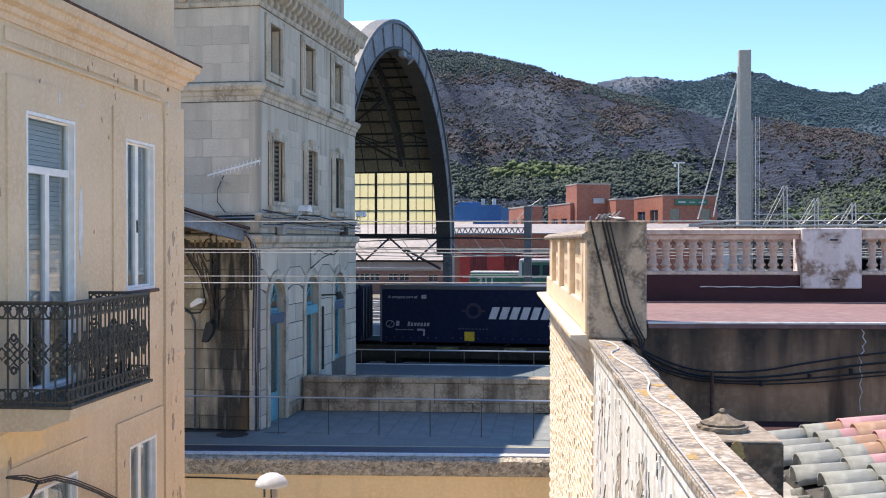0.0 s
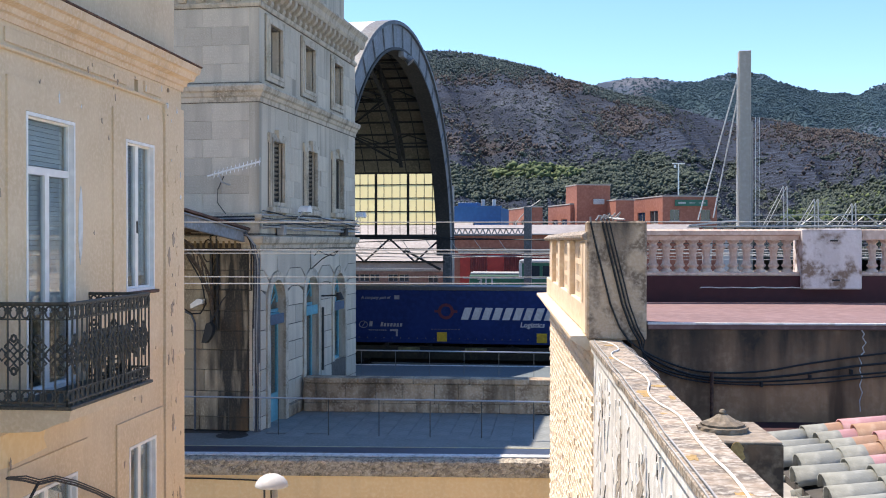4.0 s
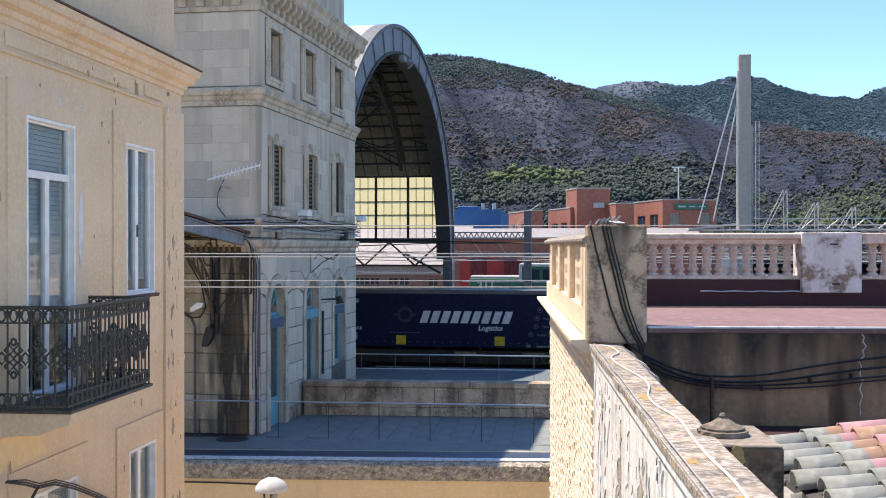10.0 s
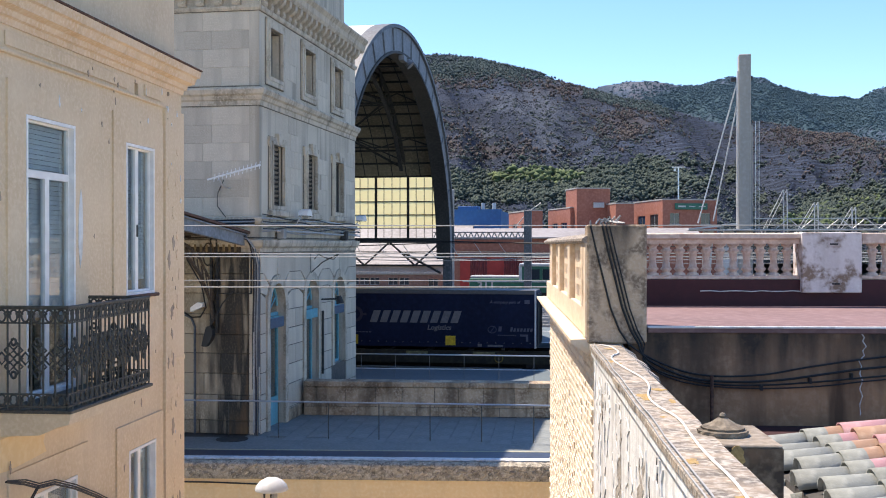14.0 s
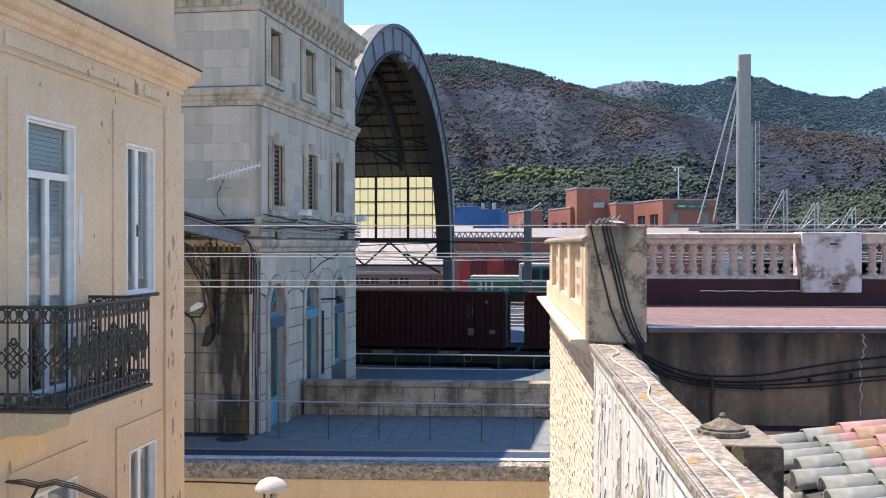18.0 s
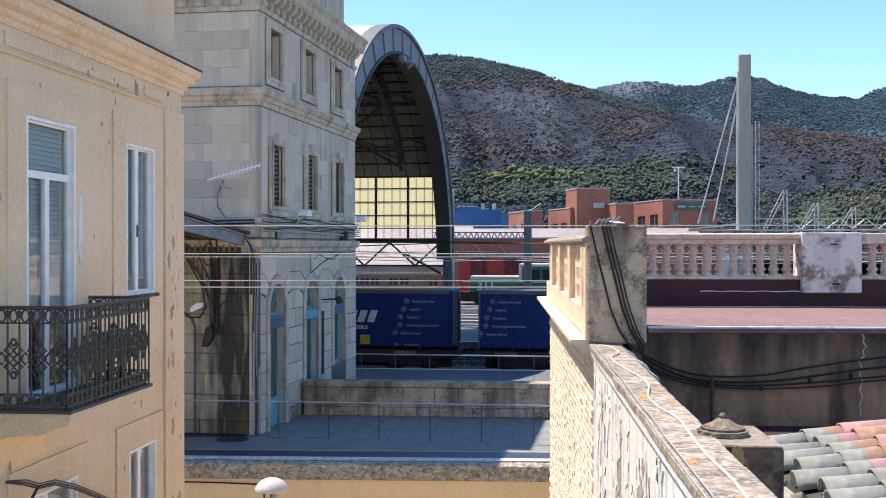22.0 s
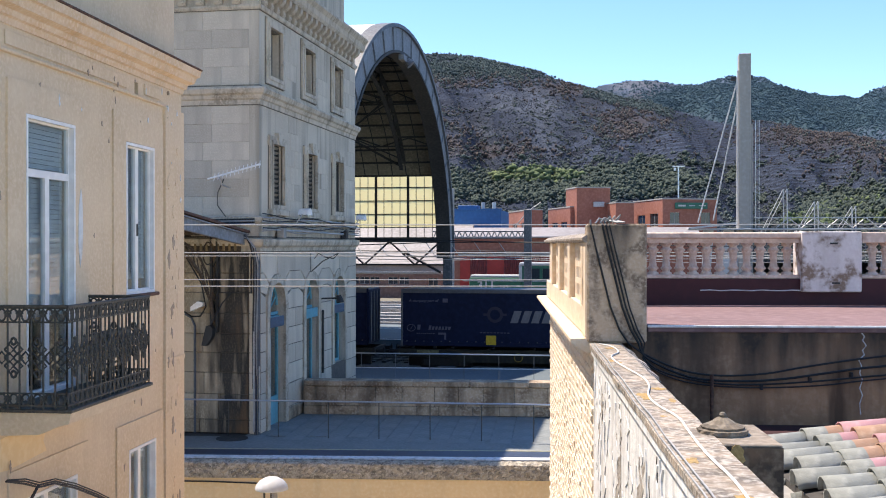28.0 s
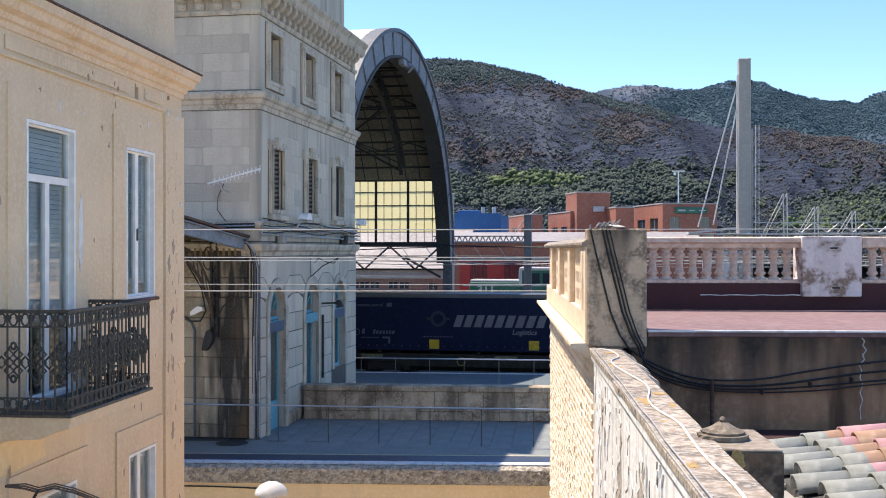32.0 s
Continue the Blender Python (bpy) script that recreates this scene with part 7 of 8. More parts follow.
# ---- scrub, trees and rocks on the hills ----
def leaf_material(name, base, dark, light):
    m = bpy.data.materials.new(name)
    m.use_nodes = True
    n, link = m.node_tree.nodes, m.node_tree.links.new
    g = n.new("ShaderNodeNewGeometry")
    r = n.new("ShaderNodeValToRGB")
    r.color_ramp.elements[0].color, r.color_ramp.elements[1].color = (*dark, 1), (*light, 1)
    e = r.color_ramp.elements.new(0.5)
    e.color = (*base, 1)
    link(g.outputs["Random Per Island"], r.inputs[0])
    link(r.outputs[0], n["Principled BSDF"].inputs["Base Color"])
    n["Principled BSDF"].inputs["Roughness"].default_value = 0.9
    n["Principled BSDF"].inputs["Specular IOR Level"].default_value = 0.1
    return m


def clump_shape(rng, flat, lumps):
    """A small ragged crown of uneven leafy lumps, each of eight facets."""
    pts, faces = [], []
    for k in range(lumps):
        c = Vector((rng.gauss(0, 0.5), rng.gauss(0, 0.5), rng.uniform(-0.25, 0.5)))
        n = len(pts)
        for d in ((1, 0, 0), (0, 1, 0), (-1, 0, 0), (0, -1, 0), (0, 0, 1), (0, 0, -1)):
            p = c + Vector(d) * rng.uniform(0.32, 0.75) + Vector((rng.gauss(0, 0.12), rng.gauss(0, 0.12), rng.gauss(0, 0.12)))
            pts.append((p.x, p.y, p.z * flat))
        for i in range(4):
            faces += [(n + i, n + (i + 1) % 4, n + 4), (n + (i + 1) % 4, n + i, n + 5)]
    return np.array(pts), np.array(faces)


def scatter(name, surface, count, choose, size, flat, material, label, seed, lift=0.4, lumps=3):
    """Crowns over a hillside. choose(bearing, rise, green, rock, scorched, terraced) says how likely one stands there."""
    ground, m, cols, place, tint = surface
    rng = random.Random(seed)
    shapes = [clump_shape(rng, flat, lumps) for _ in range(12)]
    vs, fs = [], []
    made, tries, base = 0, 0, 0
    while made < count and tries < count * 14 + 60000:
        tries += 1
        i, j = rng.randrange(24, cols - 24), int(rng.random() * (m - 9))
        k = i * m + j
        if rng.random() > choose(*place[k], *tint[k]):
            continue
        a, b, c = Vector(ground[k]), Vector(ground[k + 1]), Vector(ground[k + m])
        p = a + (b - a) * rng.random() + (c - a) * rng.random()
        s = size * rng.uniform(0.5, 1.5)
        pts, tri = shapes[rng.randrange(12)]
        turn = rng.random() * 6.3
        x = pts[:, 0] * math.cos(turn) - pts[:, 1] * math.sin(turn)
        y = pts[:, 0] * math.sin(turn) + pts[:, 1] * math.cos(turn)
        vs.append(np.stack((p.x + s * x, p.y + s * y, p.z + s * (pts[:, 2] + lift * flat)), 1))
        fs.append(tri + base)
        base += len(pts)
        made += 1
    me = bpy.data.meshes.new(name)
    verts, tris = np.concatenate(vs), np.concatenate(fs)
    me.vertices.add(len(verts))
    me.vertices.foreach_set("co", verts.ravel())
    me.loops.add(tris.size)
    me.loops.foreach_set("vertex_index", tris.ravel())
    me.polygons.add(len(tris))
    me.polygons.foreach_set("loop_start", np.arange(0, tris.size, 3))
    me.update(calc_edges=True)
    me.materials.append(material)
    tagged(new(name, me), label, "vegetation", kind="stuff")


# Scrub and tree colours carry the same blue haze tint
DARK_SCRUB = leaf_material("burnt_scrub", (0.05, 0.06, 0.08), (0.034, 0.042, 0.058), (0.082, 0.092, 0.108))
GREY_SCRUB = leaf_material("grey_green_scrub", (0.074, 0.092, 0.088), (0.05, 0.064, 0.068), (0.108, 0.128, 0.114))
GREEN_SCRUB = leaf_material("green_pine_crown", (0.092, 0.122, 0.06), (0.058, 0.08, 0.044), (0.13, 0.165, 0.08))
FOOT_SCRUB = leaf_material("dark_green_scrub", (0.056, 0.074, 0.064), (0.038, 0.052, 0.05), (0.082, 0.102, 0.078))
RUSSET = leaf_material("scorched_russet_tree", (0.078, 0.068, 0.066), (0.05, 0.048, 0.056), (0.11, 0.09, 0.08))
CREST_GREEN = leaf_material("haze_blue_ridge_pine", (0.052, 0.076, 0.08), (0.036, 0.054, 0.062), (0.072, 0.098, 0.09))
FAR_GREEN = leaf_material("haze_blue_far_wood", (0.05, 0.092, 0.12), (0.038, 0.074, 0.102), (0.064, 0.108, 0.128))
PALE_ROCK = leaf_material("pale_rock", (0.115, 0.125, 0.14), (0.075, 0.084, 0.1), (0.165, 0.172, 0.182))


def patchy(az, el, k):
    return noise.noise(Vector((az * 1.3, el * 1.8, k)))


scatter("burnt_scrub", NEAR, 17000, lambda az, el, g, r, s, t: (1.0 if patchy(az, el, 1) > -0.1 else 0.5) * (1 - 0.5 * r) * (1 - 0.85 * t), 0.5, 0.8, DARK_SCRUB, "charred dark scrub over the hillside", 1, lumps=2)
scatter("grey_scrub", NEAR, 9500, lambda az, el, g, r, s, t: max(0.10, min(1, 1.55 - el / 5.2)) * (1.0 if patchy(az, el, 2) > -0.15 else 0.25) * (1 - 0.92 * t), 0.8, 0.85, GREY_SCRUB, "grey-green scrub on the lower slope", 2)
scatter("foot_scrub", NEAR, 6500, lambda az, el, g, r, s, t: (min(1.0, 2.2 * (g - 0.2 + 0.5 * patchy(az, el, 3))) if el < 4.6 else 0.0), 1.05, 0.9, FOOT_SCRUB, "dark green bushes at the foot of the hill", 3, lumps=4)
scatter("foot_pines", NEAR, 110, lambda az, el, g, r, s, t: (1.0 if 3.15 < el < 3.95 - 0.2 * abs(az + 5) and -7.4 < az < -2.8 else 0.0), 1.9, 0.75, GREEN_SCRUB, "bright green umbrella pines at the foot of the hill", 8, lumps=6)
scatter("green_slope", NEAR, 900, lambda az, el, g, r, s, t: (1.0 if az > 7.5 and 0.9 < el < 1.6 + (az - 8.5) * 0.33 else 0.0), 1.1, 0.9, GREEN_SCRUB, "green scrub on the low slope beside the yard", 9)
scatter("crest_pines", NEAR, 3800, lambda az, el, g, r, s, t: (g if el > 8 else 0.0) + (0.5 if -2.6 < az < 2.2 and along(NEAR_CREST, az) - el < 0.5 else 0.0), 0.8, 1.5, CREST_GREEN, "dark green pines below the ridge", 4)
scatter("ridge_trees", NEAR, 700, lambda az, el, g, r, s, t: (1.0 if along(NEAR_CREST, az) - el < 0.12 else 0.0), 0.7, 1.3, DARK_SCRUB, "small trees standing along the ridge", 14)
scatter("scorched_trees", NEAR, 3200, lambda az, el, g, r, s, t: s * (1 - 0.8 * t), 0.85, 1.2, RUSSET, "scorched russet trees on the hill", 5)
scatter("rocks", NEAR, 5200, lambda az, el, g, r, s, t: 0.09 + r, 0.45, 0.7, PALE_ROCK, "pale rock outcrops on the slope", 6, lumps=2)
scatter("far_woods", FAR, 24000, lambda az, el, g, r, s, t: 0.05 + g * (1 - 0.6 * s), 1.9, 0.9, FAR_GREEN, "woods on the far ridge, tinted blue for haze", 7, lumps=2)


# ---- station stonework ----
def stonework():
    t = STATION
    rng = random.Random(21)
    cache = {}

    def stone(x0, x1, y0, y1, z0, z1, out, material, name="stone_block"):
        """A dressed block let into the wall, proud by a little; out: 'x' or 'y' face."""
        size = (round(x1 - x0, 2), round(y1 - y0, 2), round(z1 - z0, 2), material.name)
        if size not in cache:
            cache[size] = mesh_of(name, box(B(), 0, x1 - x0, 0, y1 - y0, 0, z1 - z0, 0.012), material)
        piece(name, cache[size], t, (x0, y0, z0))

    # ashlar of the upper floors, almost flush
    holes = [(31.7, 33.6, 14.95, 17.2), (35.35, 37.05, 14.95, 17.2), (38.95, 40.6, 14.95, 17.2),
             (31.95, 33.75, 10.8, 13.75), (35.6, 37.4, 10.8, 13.75), (39.1, 40.9, 10.8, 13.75)]
    for z0, n, z1 in ((10.9, 6, 14.25), (14.88, 4, 17.15)):
        h = (z1 - z0) / n
        for r in range(n):
            a, c = z0 + r * h, z0 + (r + 1) * h
            y = SY + 0.02
            while y < SE + 0.2:
                w = min(rng.choice((0.8, 1.0, 1.2)), SE + 0.38 - y)
                if not any(y < q and y + w > p and a < s and c > e for p, q, e, s in holes):
                    stone(FX - 0.05, FX + 0.012, y + 0.004, y + w - 0.004, a + 0.004, c - 0.004, "x", STONE_BLOCK)
                y += w
            x = FX - 0.32
            while x > -17.5:
                w = rng.choice((0.9, 1.2, 1.5))
                stone(x - w + 0.004, x - 0.004, SY - 0.012, SY + 0.05, a + 0.004, c - 0.004, "y", STONE_BLOCK)
                x -= w
    # rusticated ground floor
    courses = [4.2, 4.62, 5.4, 6.06, 6.68, 7.26, 7.88, 8.52, 9.12, 9.72]
    spans = [(SY + 0.02, ARCHES[0][0] - 0.29), (ARCHES[0][1] + 0.29, ARCHES[1][0] - 0.29), (ARCHES[1][1] + 0.29, ARCHES[2][0] - 0.29), (ARCHES[2][1] + 0.29, SE + 0.38)]
    back = [(p - 0.27, q + 0.27, s, 9.1) for (p, q), s in zip(ARCHES, (PLAZA, PLAZA, 5.45))]
    part("mortar_bed", pierced(B(), "x", FX - 0.02, FX + 0.006, SY + 0.01, SE + 0.39, PLAZA, 9.74, back), MORTAR, t)
    part("mortar_bed", box(B(), -24, FX - 0.31, SY - 0.006, SY + 0.02, PLAZA, 9.74), MORTAR, t)
    for r, (a, c) in enumerate(zip(courses, courses[1:])):
        part("quoin", box(B(), FX - 0.31, FX - 0.003, SY - 0.045, SY + 0.05, a + 0.01, c - 0.01, 0.012), STONE_BLOCK, t)
        for y0, y1 in spans if r < 6 else ():
            n = 2 if y1 - y0 > 1.4 and r % 2 else 1
            for k in range(n):
                stone(FX - 0.05, FX + 0.045, y0 + (y1 - y0) * k / n + 0.014, y0 + (y1 - y0) * (k + 1) / n - 0.014, a + 0.014, c - 0.014, "x", STONE_BLOCK)
        x = FX - 0.34
        k = 0
        while x > -16:
            w = (0.9 if (r + k) % 2 else 1.5) + rng.uniform(-0.1, 0.1)
            part("stone_block", box(B(), x - w + 0.008, x - 0.008, SY - 0.05, SY + 0.05, a + 0.008, c - 0.008, 0.012), STONE_STAINED, t)
            x -= w
            k += 1
    # stepped blocks that meet the arches on slanting joints
    def flank(m, side, first, last):
        return [(m + side * 1.058 * math.cos(math.radians(g)), 8.02 + 1.058 * math.sin(math.radians(g))) for g in range(first, last + 1, 4)]

    def rim(r, m, side, end):
        """One end of a block from bottom to top: against an arch, or square."""
        lo, hi = courses[r] + 0.014, courses[r + 1] - 0.014
        if m is None:
            return [(end - side * -0.014, lo), (end - side * -0.014, hi)]
        if r == 6:
            return [(m + side * 1.058, lo), *flank(m, side, 0, 16), (m + side * 1.5, hi)]
        if r == 7:
            return [(m + side * 1.5, lo), *flank(m, side, 23, 43), (m + side * 1.27, hi)]
        return [(m + side * 1.27, lo), *flank(m, side, 48, 88), (m + side * 0.02, hi)]

    middles = [(p + q) / 2 for p, q in ARCHES]
    for m in middles:
        for side in (-1, 1):
            part("mortar_bed", slab(B(), [*flank(m, side, 0, 88), (m, 9.1), (m + side * 1.058, 9.1)], "x", FX - 0.02, FX + 0.006), MORTAR, t)
    for r in (6, 7, 8):
        for k, (p, q) in enumerate(spans):
            left = rim(r, middles[k - 1] if k else None, 1, p)
            right = rim(r, middles[k] if k < 3 else None, -1, q)
            part("stone_block", slab(B(), left + right[::-1], "x", FX - 0.05, FX + 0.045), STONE_BLOCK, t)
    part("plinth", box(B(), FX, FX + 0.1, ARCHES[0][1] + 0.3, ARCHES[1][0] - 0.3, PLAZA, PLAZA + 0.4, 0.03), STONE_WALL, t)


stonework()


# ---- wear and clutter on the cream house ----
def house_wear():
    rng = random.Random(31)
    for k in range(90):
        y, z = rng.uniform(9.2, 14.1), rng.choice((rng.uniform(11.3, 12.0), rng.uniform(8.6, 11.2), rng.uniform(6.0, 8.3)))
        if 9.7 < y < 11.0 and 8.4 < z < 11.4 or 12.1 < y < 13.3 and 9.2 < z < 11.4:
            continue
        r, tall = rng.uniform(0.006, 0.022), rng.uniform(0.8, 3.0)
        pts = [(y + r * math.cos(a) * rng.uniform(0.2, 1.6), z + r * tall * math.sin(a) * rng.uniform(0.3, 1.6)) for a in (2 * math.pi * i / 11 for i in range(11))]
        part("paint_flake", slab(B(), pts, "x", CP + 0.02, CP + (0.046 if y > 13.5 else 0.0255)), FLAKE if k % 3 else WHITE_PLASTER, HOUSE)
    for k in range(34):        # peeling on the corner pilaster
        y, z, r = rng.uniform(13.58, 14.02), rng.uniform(6.3, 11.3), rng.uniform(0.015, 0.05)
        pts = [(y + r * math.cos(a) * rng.uniform(0.3, 1.3), z + r * 1.9 * math.sin(a) * rng.uniform(0.4, 1.4)) for a in (2 * math.pi * i / 13 for i in range(13))]
        part("paint_flake", slab(B(), pts, "x", CP + 0.02, CP + 0.0455 + 0.0004 * (k % 5)), (FLAKE, CREAM, OCHRE_TRIM)[k % 3], HOUSE)
    for pts in (((11.02, 10.6), (11.05, 10.5), (11.07, 10.2), (11.05, 9.9), (11.0, 9.75), (10.96, 10.0), (10.97, 10.4)),):
        part("plaster_patch", slab(B(), pts, "x", CP + 0.01, CP + 0.027), WHITE_PLASTER, HOUSE, "pale patch of filler beside the balcony door")
    pts = [(9.32, 8.2), (9.6, 8.21), (10.1, 8.215), (10.28, 8.16), (10.2, 8.04), (10.27, 7.93), (9.75, 7.9), (9.49, 7.89), (9.36, 7.9)]
    part("plaster_patch", slab(B(), pts, "x", CP + 0.001, CP + 0.006), OCHRE_WALL, HOUSE, "yellowish stained plaster under the balcony")
    # things standing on the balcony
    t = thing("louvred_screen", (CP + 0.3, 10.9, 8.5), CT, "dark louvred screen leaning on the balcony", "screen")
    part("frame", pierced(B(), "x", CP + 0.42, CP + 0.46, 10.45, 11.15, 8.497, 9.1, [(10.5, 10.78, 8.55, 9.05), (10.82, 11.1, 8.55, 9.05)]), IRON, t)
    for k in range(9):
        part("slat", slab(B(), [(CP + 0.42, 8.57 + k * 0.055), (CP + 0.46, 8.60 + k * 0.055), (CP + 0.46, 8.605 + k * 0.055), (CP + 0.42, 8.575 + k * 0.055)], "y", 10.49, 11.11), IRON, t)


FLAKE = mat("bared_render", (0.40, 0.31, 0.235), (0.30, 0.235, 0.18), bump=0.3, fine=30)
house_wear()


# ---- fittings on the station ----
CANOPY_STEEL = mat("grey_canopy_paint", (0.24, 0.26, 0.29), (0.15, 0.155, 0.165), (0.30, 0.32, 0.35), rough=0.5, big=1.2, fine=9, bump=0.1, streak=0.3)
BRACKET_IRON = mat("rusty_brown_iron", (0.085, 0.060, 0.042), (0.04, 0.03, 0.024), (0.15, 0.11, 0.075), big=1.5, fine=14, bump=0.2)
OCHRE_BOARD = mat("weathered_ochre_board", (0.26, 0.19, 0.10), (0.13, 0.095, 0.055), bump=0.2)
CONDUIT = mat("slate_grey_conduit", (0.10, 0.115, 0.14), (0.06, 0.07, 0.085), rough=0.6, bump=0.05)
PALE_PIPE = mat("pale_grey_pipe", (0.42, 0.42, 0.41), (0.30, 0.30, 0.29), rough=0.5, bump=0.05)


def fittings():
    # iron canopy over the end door
    t = thing("iron_canopy", (-15, 31, 10), 0, "grey iron canopy on curved lattice brackets", "canopy")
    part("edge_beam", slab(B(), [(31.15, 9.97), (31.15, 10.28), (25.9, 10.78), (25.9, 10.45)], "x", -11.72, -11.6), CANOPY_STEEL, t)
    part("beam_flange", slab(B(), [(31.15, 10.281), (31.15, 10.32), (25.9, 10.82), (25.9, 10.781)], "x", -11.78, -11.52), CANOPY_STEEL, t)
    part("canopy_roof", slab(B(), [(31.17, 10.34), (31.17, 10.42), (25.7, 10.94), (25.7, 10.88)], "x", -24, -11.48), RUST, t, "thin rusty roof sheet with a dark edge")
    part("gutter", box(B(), -24, -11.5, 25.6, 25.8, 10.72, 10.9), DARK_STEEL, t)
    for x in (-12.62, -16.6):
        bracket = part("bracket", wire(B(), [(x, 31.1, 7.62), (x, 30.75, 8.35), (x, 30.0, 9.15), (x, 29.1, 9.68), (x, 27.6, 10.22)], 0.055, 6), BRACKET_IRON, t)
        part("bracket_chord", wire(B(), [(x, 31.1, 8.3), (x, 30.7, 9.0), (x, 30.0, 9.6), (x, 29.2, 9.95), (x, 27.9, 10.3)], 0.04, 6), BRACKET_IRON, bracket)
        for dx in (-0.07, 0.12):
            part("bracket_post", box(B(), x + dx - 0.03, x + dx + 0.03, 31.0, 31.12, 7.3, 10.25), DARK_STEEL, bracket)
        for k in range(6):
            f = k / 5
            part("bracket_web", rod(B(), (x, 31.05 - 1.8 * f, 7.9 + 1.8 * f ** 0.7), (x, 30.75 - 1.6 * f, 8.85 + 1.1 * f ** 0.8), 0.022, 5), BRACKET_IRON, bracket)
        for k in range(5):
            part("lattice_bar", rod(B(), (x - 0.07, 31.04, 7.9 + 0.42 * k), (x + 0.12, 31.04, 8.3 + 0.42 * k), 0.014, 4), DARK_STEEL, bracket)
        b = wire(B(), [(x, 31.05 - 0.42 + 0.38 * math.cos(0.5 * k), 9.72 + 0.34 * math.sin(0.5 * k)) for k in range(13)], 0.022, 5)
        part("scroll", b, BRACKET_IRON, bracket)
    for x in (-12.2, -13.4, -14.6, -15.8):
        part("roof_rafter", slab(B(), [(31.1, 10.2), (31.1, 10.32), (25.9, 10.84), (25.9, 10.72)], "x", x - 0.035, x + 0.035), BRACKET_IRON, t)
    for y, z in ((30.0, 10.28), (28.4, 10.43), (26.9, 10.57)):
        part("purlin", box(B(), -24, -11.72, y - 0.04, y + 0.04, z, z + 0.09), BRACKET_IRON, t)
    part("wall_beam", box(B(), -24, -11.62, 31.0, 31.1, 9.66, 9.74), DARK_STEEL, t)
    part("frieze_board", box(B(), -24, -11.75, 31.06, 31.12, 9.78, 10.16), BRACKET_IRON, t, "brownish slatted board below the canopy roof")
    for k in range(24):
        part("frieze_slat", box(B(), -16.2 + k * 0.185, -16.13 + k * 0.185, 31.02, 31.058, 9.8, 10.14), OCHRE_BOARD, t)
    # panel frames on the wall under the canopy, and a conduit down it
    t = thing("wall_panel", (-12.0, 31.1, 8.5), 0, "dark iron frame fixed to the station end wall", "panel")
    part("frame", pierced(B(), "y", 31.10, 31.148, -12.46, -11.42, 8.5, 9.66, [(-12.43, -11.45, 8.53, 9.63)]), DARK_STEEL, t)
    whole("wall_conduit", wire(B(), [(-13.55, 31.08, 7.85), (-13.35, 31.08, 7.75), (-13.24, 31.08, 7.5), (-13.24, 31.08, PLAZA)], 0.035, 6), CONDUIT, (-13.24, 31.1, PLAZA), 0, "grey conduit bent down the station end wall", "pipe")
    # downpipes and a thick sheaf of cables at the corner
    for x, y, r, top in ((-11.27, 31.06, 0.05, 9.6), (-11.16, 31.06, 0.04, 9.5)):
        whole("downpipe", rod(B(), (x, y, PLAZA), (x, y, top), r, 8), CONDUIT, (x, y, PLAZA), 0, "slim downpipe at the station corner", "pipe", "corner pipes")
    whole("downpipe", rod(B(), (-11.29, 30.96, PLAZA + 0.1), (-11.29, 30.96, 7.35), 0.028, 8), PALE_PIPE, (-11.29, 31.0, PLAZA), 0, "pale plastic pipe at the station corner", "pipe", "corner pipes")
    whole("downpipe", rod(B(), (-11.12, 30.98, PLAZA + 0.1), (-11.12, 30.98, 6.3), 0.022, 8), PALE_PIPE, (-11.12, 31.0, PLAZA), 0, "short pale pipe at the station corner", "pipe", "corner pipes")
    for k in range(8):
        d = 0.036 * k
        b = wire(B(), [(-12.6 + d, 31.0 - 0.02 * (k % 3), 10.5 - d * 0.7), (-11.95 + d * 0.4, 30.95 - 0.02 * (k % 3), 10.48 - d * 0.8), (-11.6 + d * 0.5, 30.95, 10.36 - d * 0.8), (-11.4 + d * 0.6, 30.97, 10.0 - d * 0.5), (-11.30 + d * 0.6, 31.0, 9.5 - d * 0.4), (-11.30 + d * 0.55, 31.02, 8.7), (-11.33 + d * 0.5, 31.02, 7.4 - 0.2 * (k % 4)), (-11.33 + d * 0.5, 31.04, 5.6 + 0.2 * (k % 4))], 0.026 + 0.008 * (k % 3 == 0), 5)
        whole("corner_cable", b, (CABLE, CONDUIT, GREY_CABLE, CONDUIT)[k % 4], (-11.2, 31.1, 9), 0, "thick cable bent round the station corner", "cable", "cables at the station corner")
    # cables along the facade
    rng = random.Random(5)
    for k in range(8):
        z = 10.4 + 0.07 * k
        pts = [(FX + 0.16 + 0.02 * (k % 3), SY - 0.2 + i * 1.06, z + (0.012 if k in (1, 4, 6) else 0.05) * math.sin(i * 1.3 + k * 2) - (0.1 * (i / 11) if k % 2 else 0)) for i in range(12)]
        whole("facade_cable", wire(B(), pts, 0.03 if k in (1, 4, 6) else 0.018, 5), PALE_PIPE if k in (1, 4, 6) else CABLE if k % 3 else GREY_CABLE, (FX, 36, z), 0, "cable sagging along the station facade", "cable", "facade cables")
    for k in range(4):
        z = 10.62 + 0.05 * k
        b = wire(B(), sag((-24, SY - 0.12, z + 0.08), (FX - 0.1, SY - 0.14, z), 0.08, 12), 0.025, 5)
        whole("facade_cable", b, CABLE if k % 2 else GREY_CABLE, (-14, SY, z), 0, "cable along the station end wall", "cable", "end wall cables")
    for k, y in enumerate((32.8, 40.4)):
        b = box(B(), FX + 0.05, FX + 0.3, y - 0.14, y + 0.14, 10.2, 10.52, 0.02)
        whole("junction_box", b, DARK_STEEL if k else CONCRETE, (FX + 0.1, y, 10.2), 0, "small junction box on the station facade", "junction box")
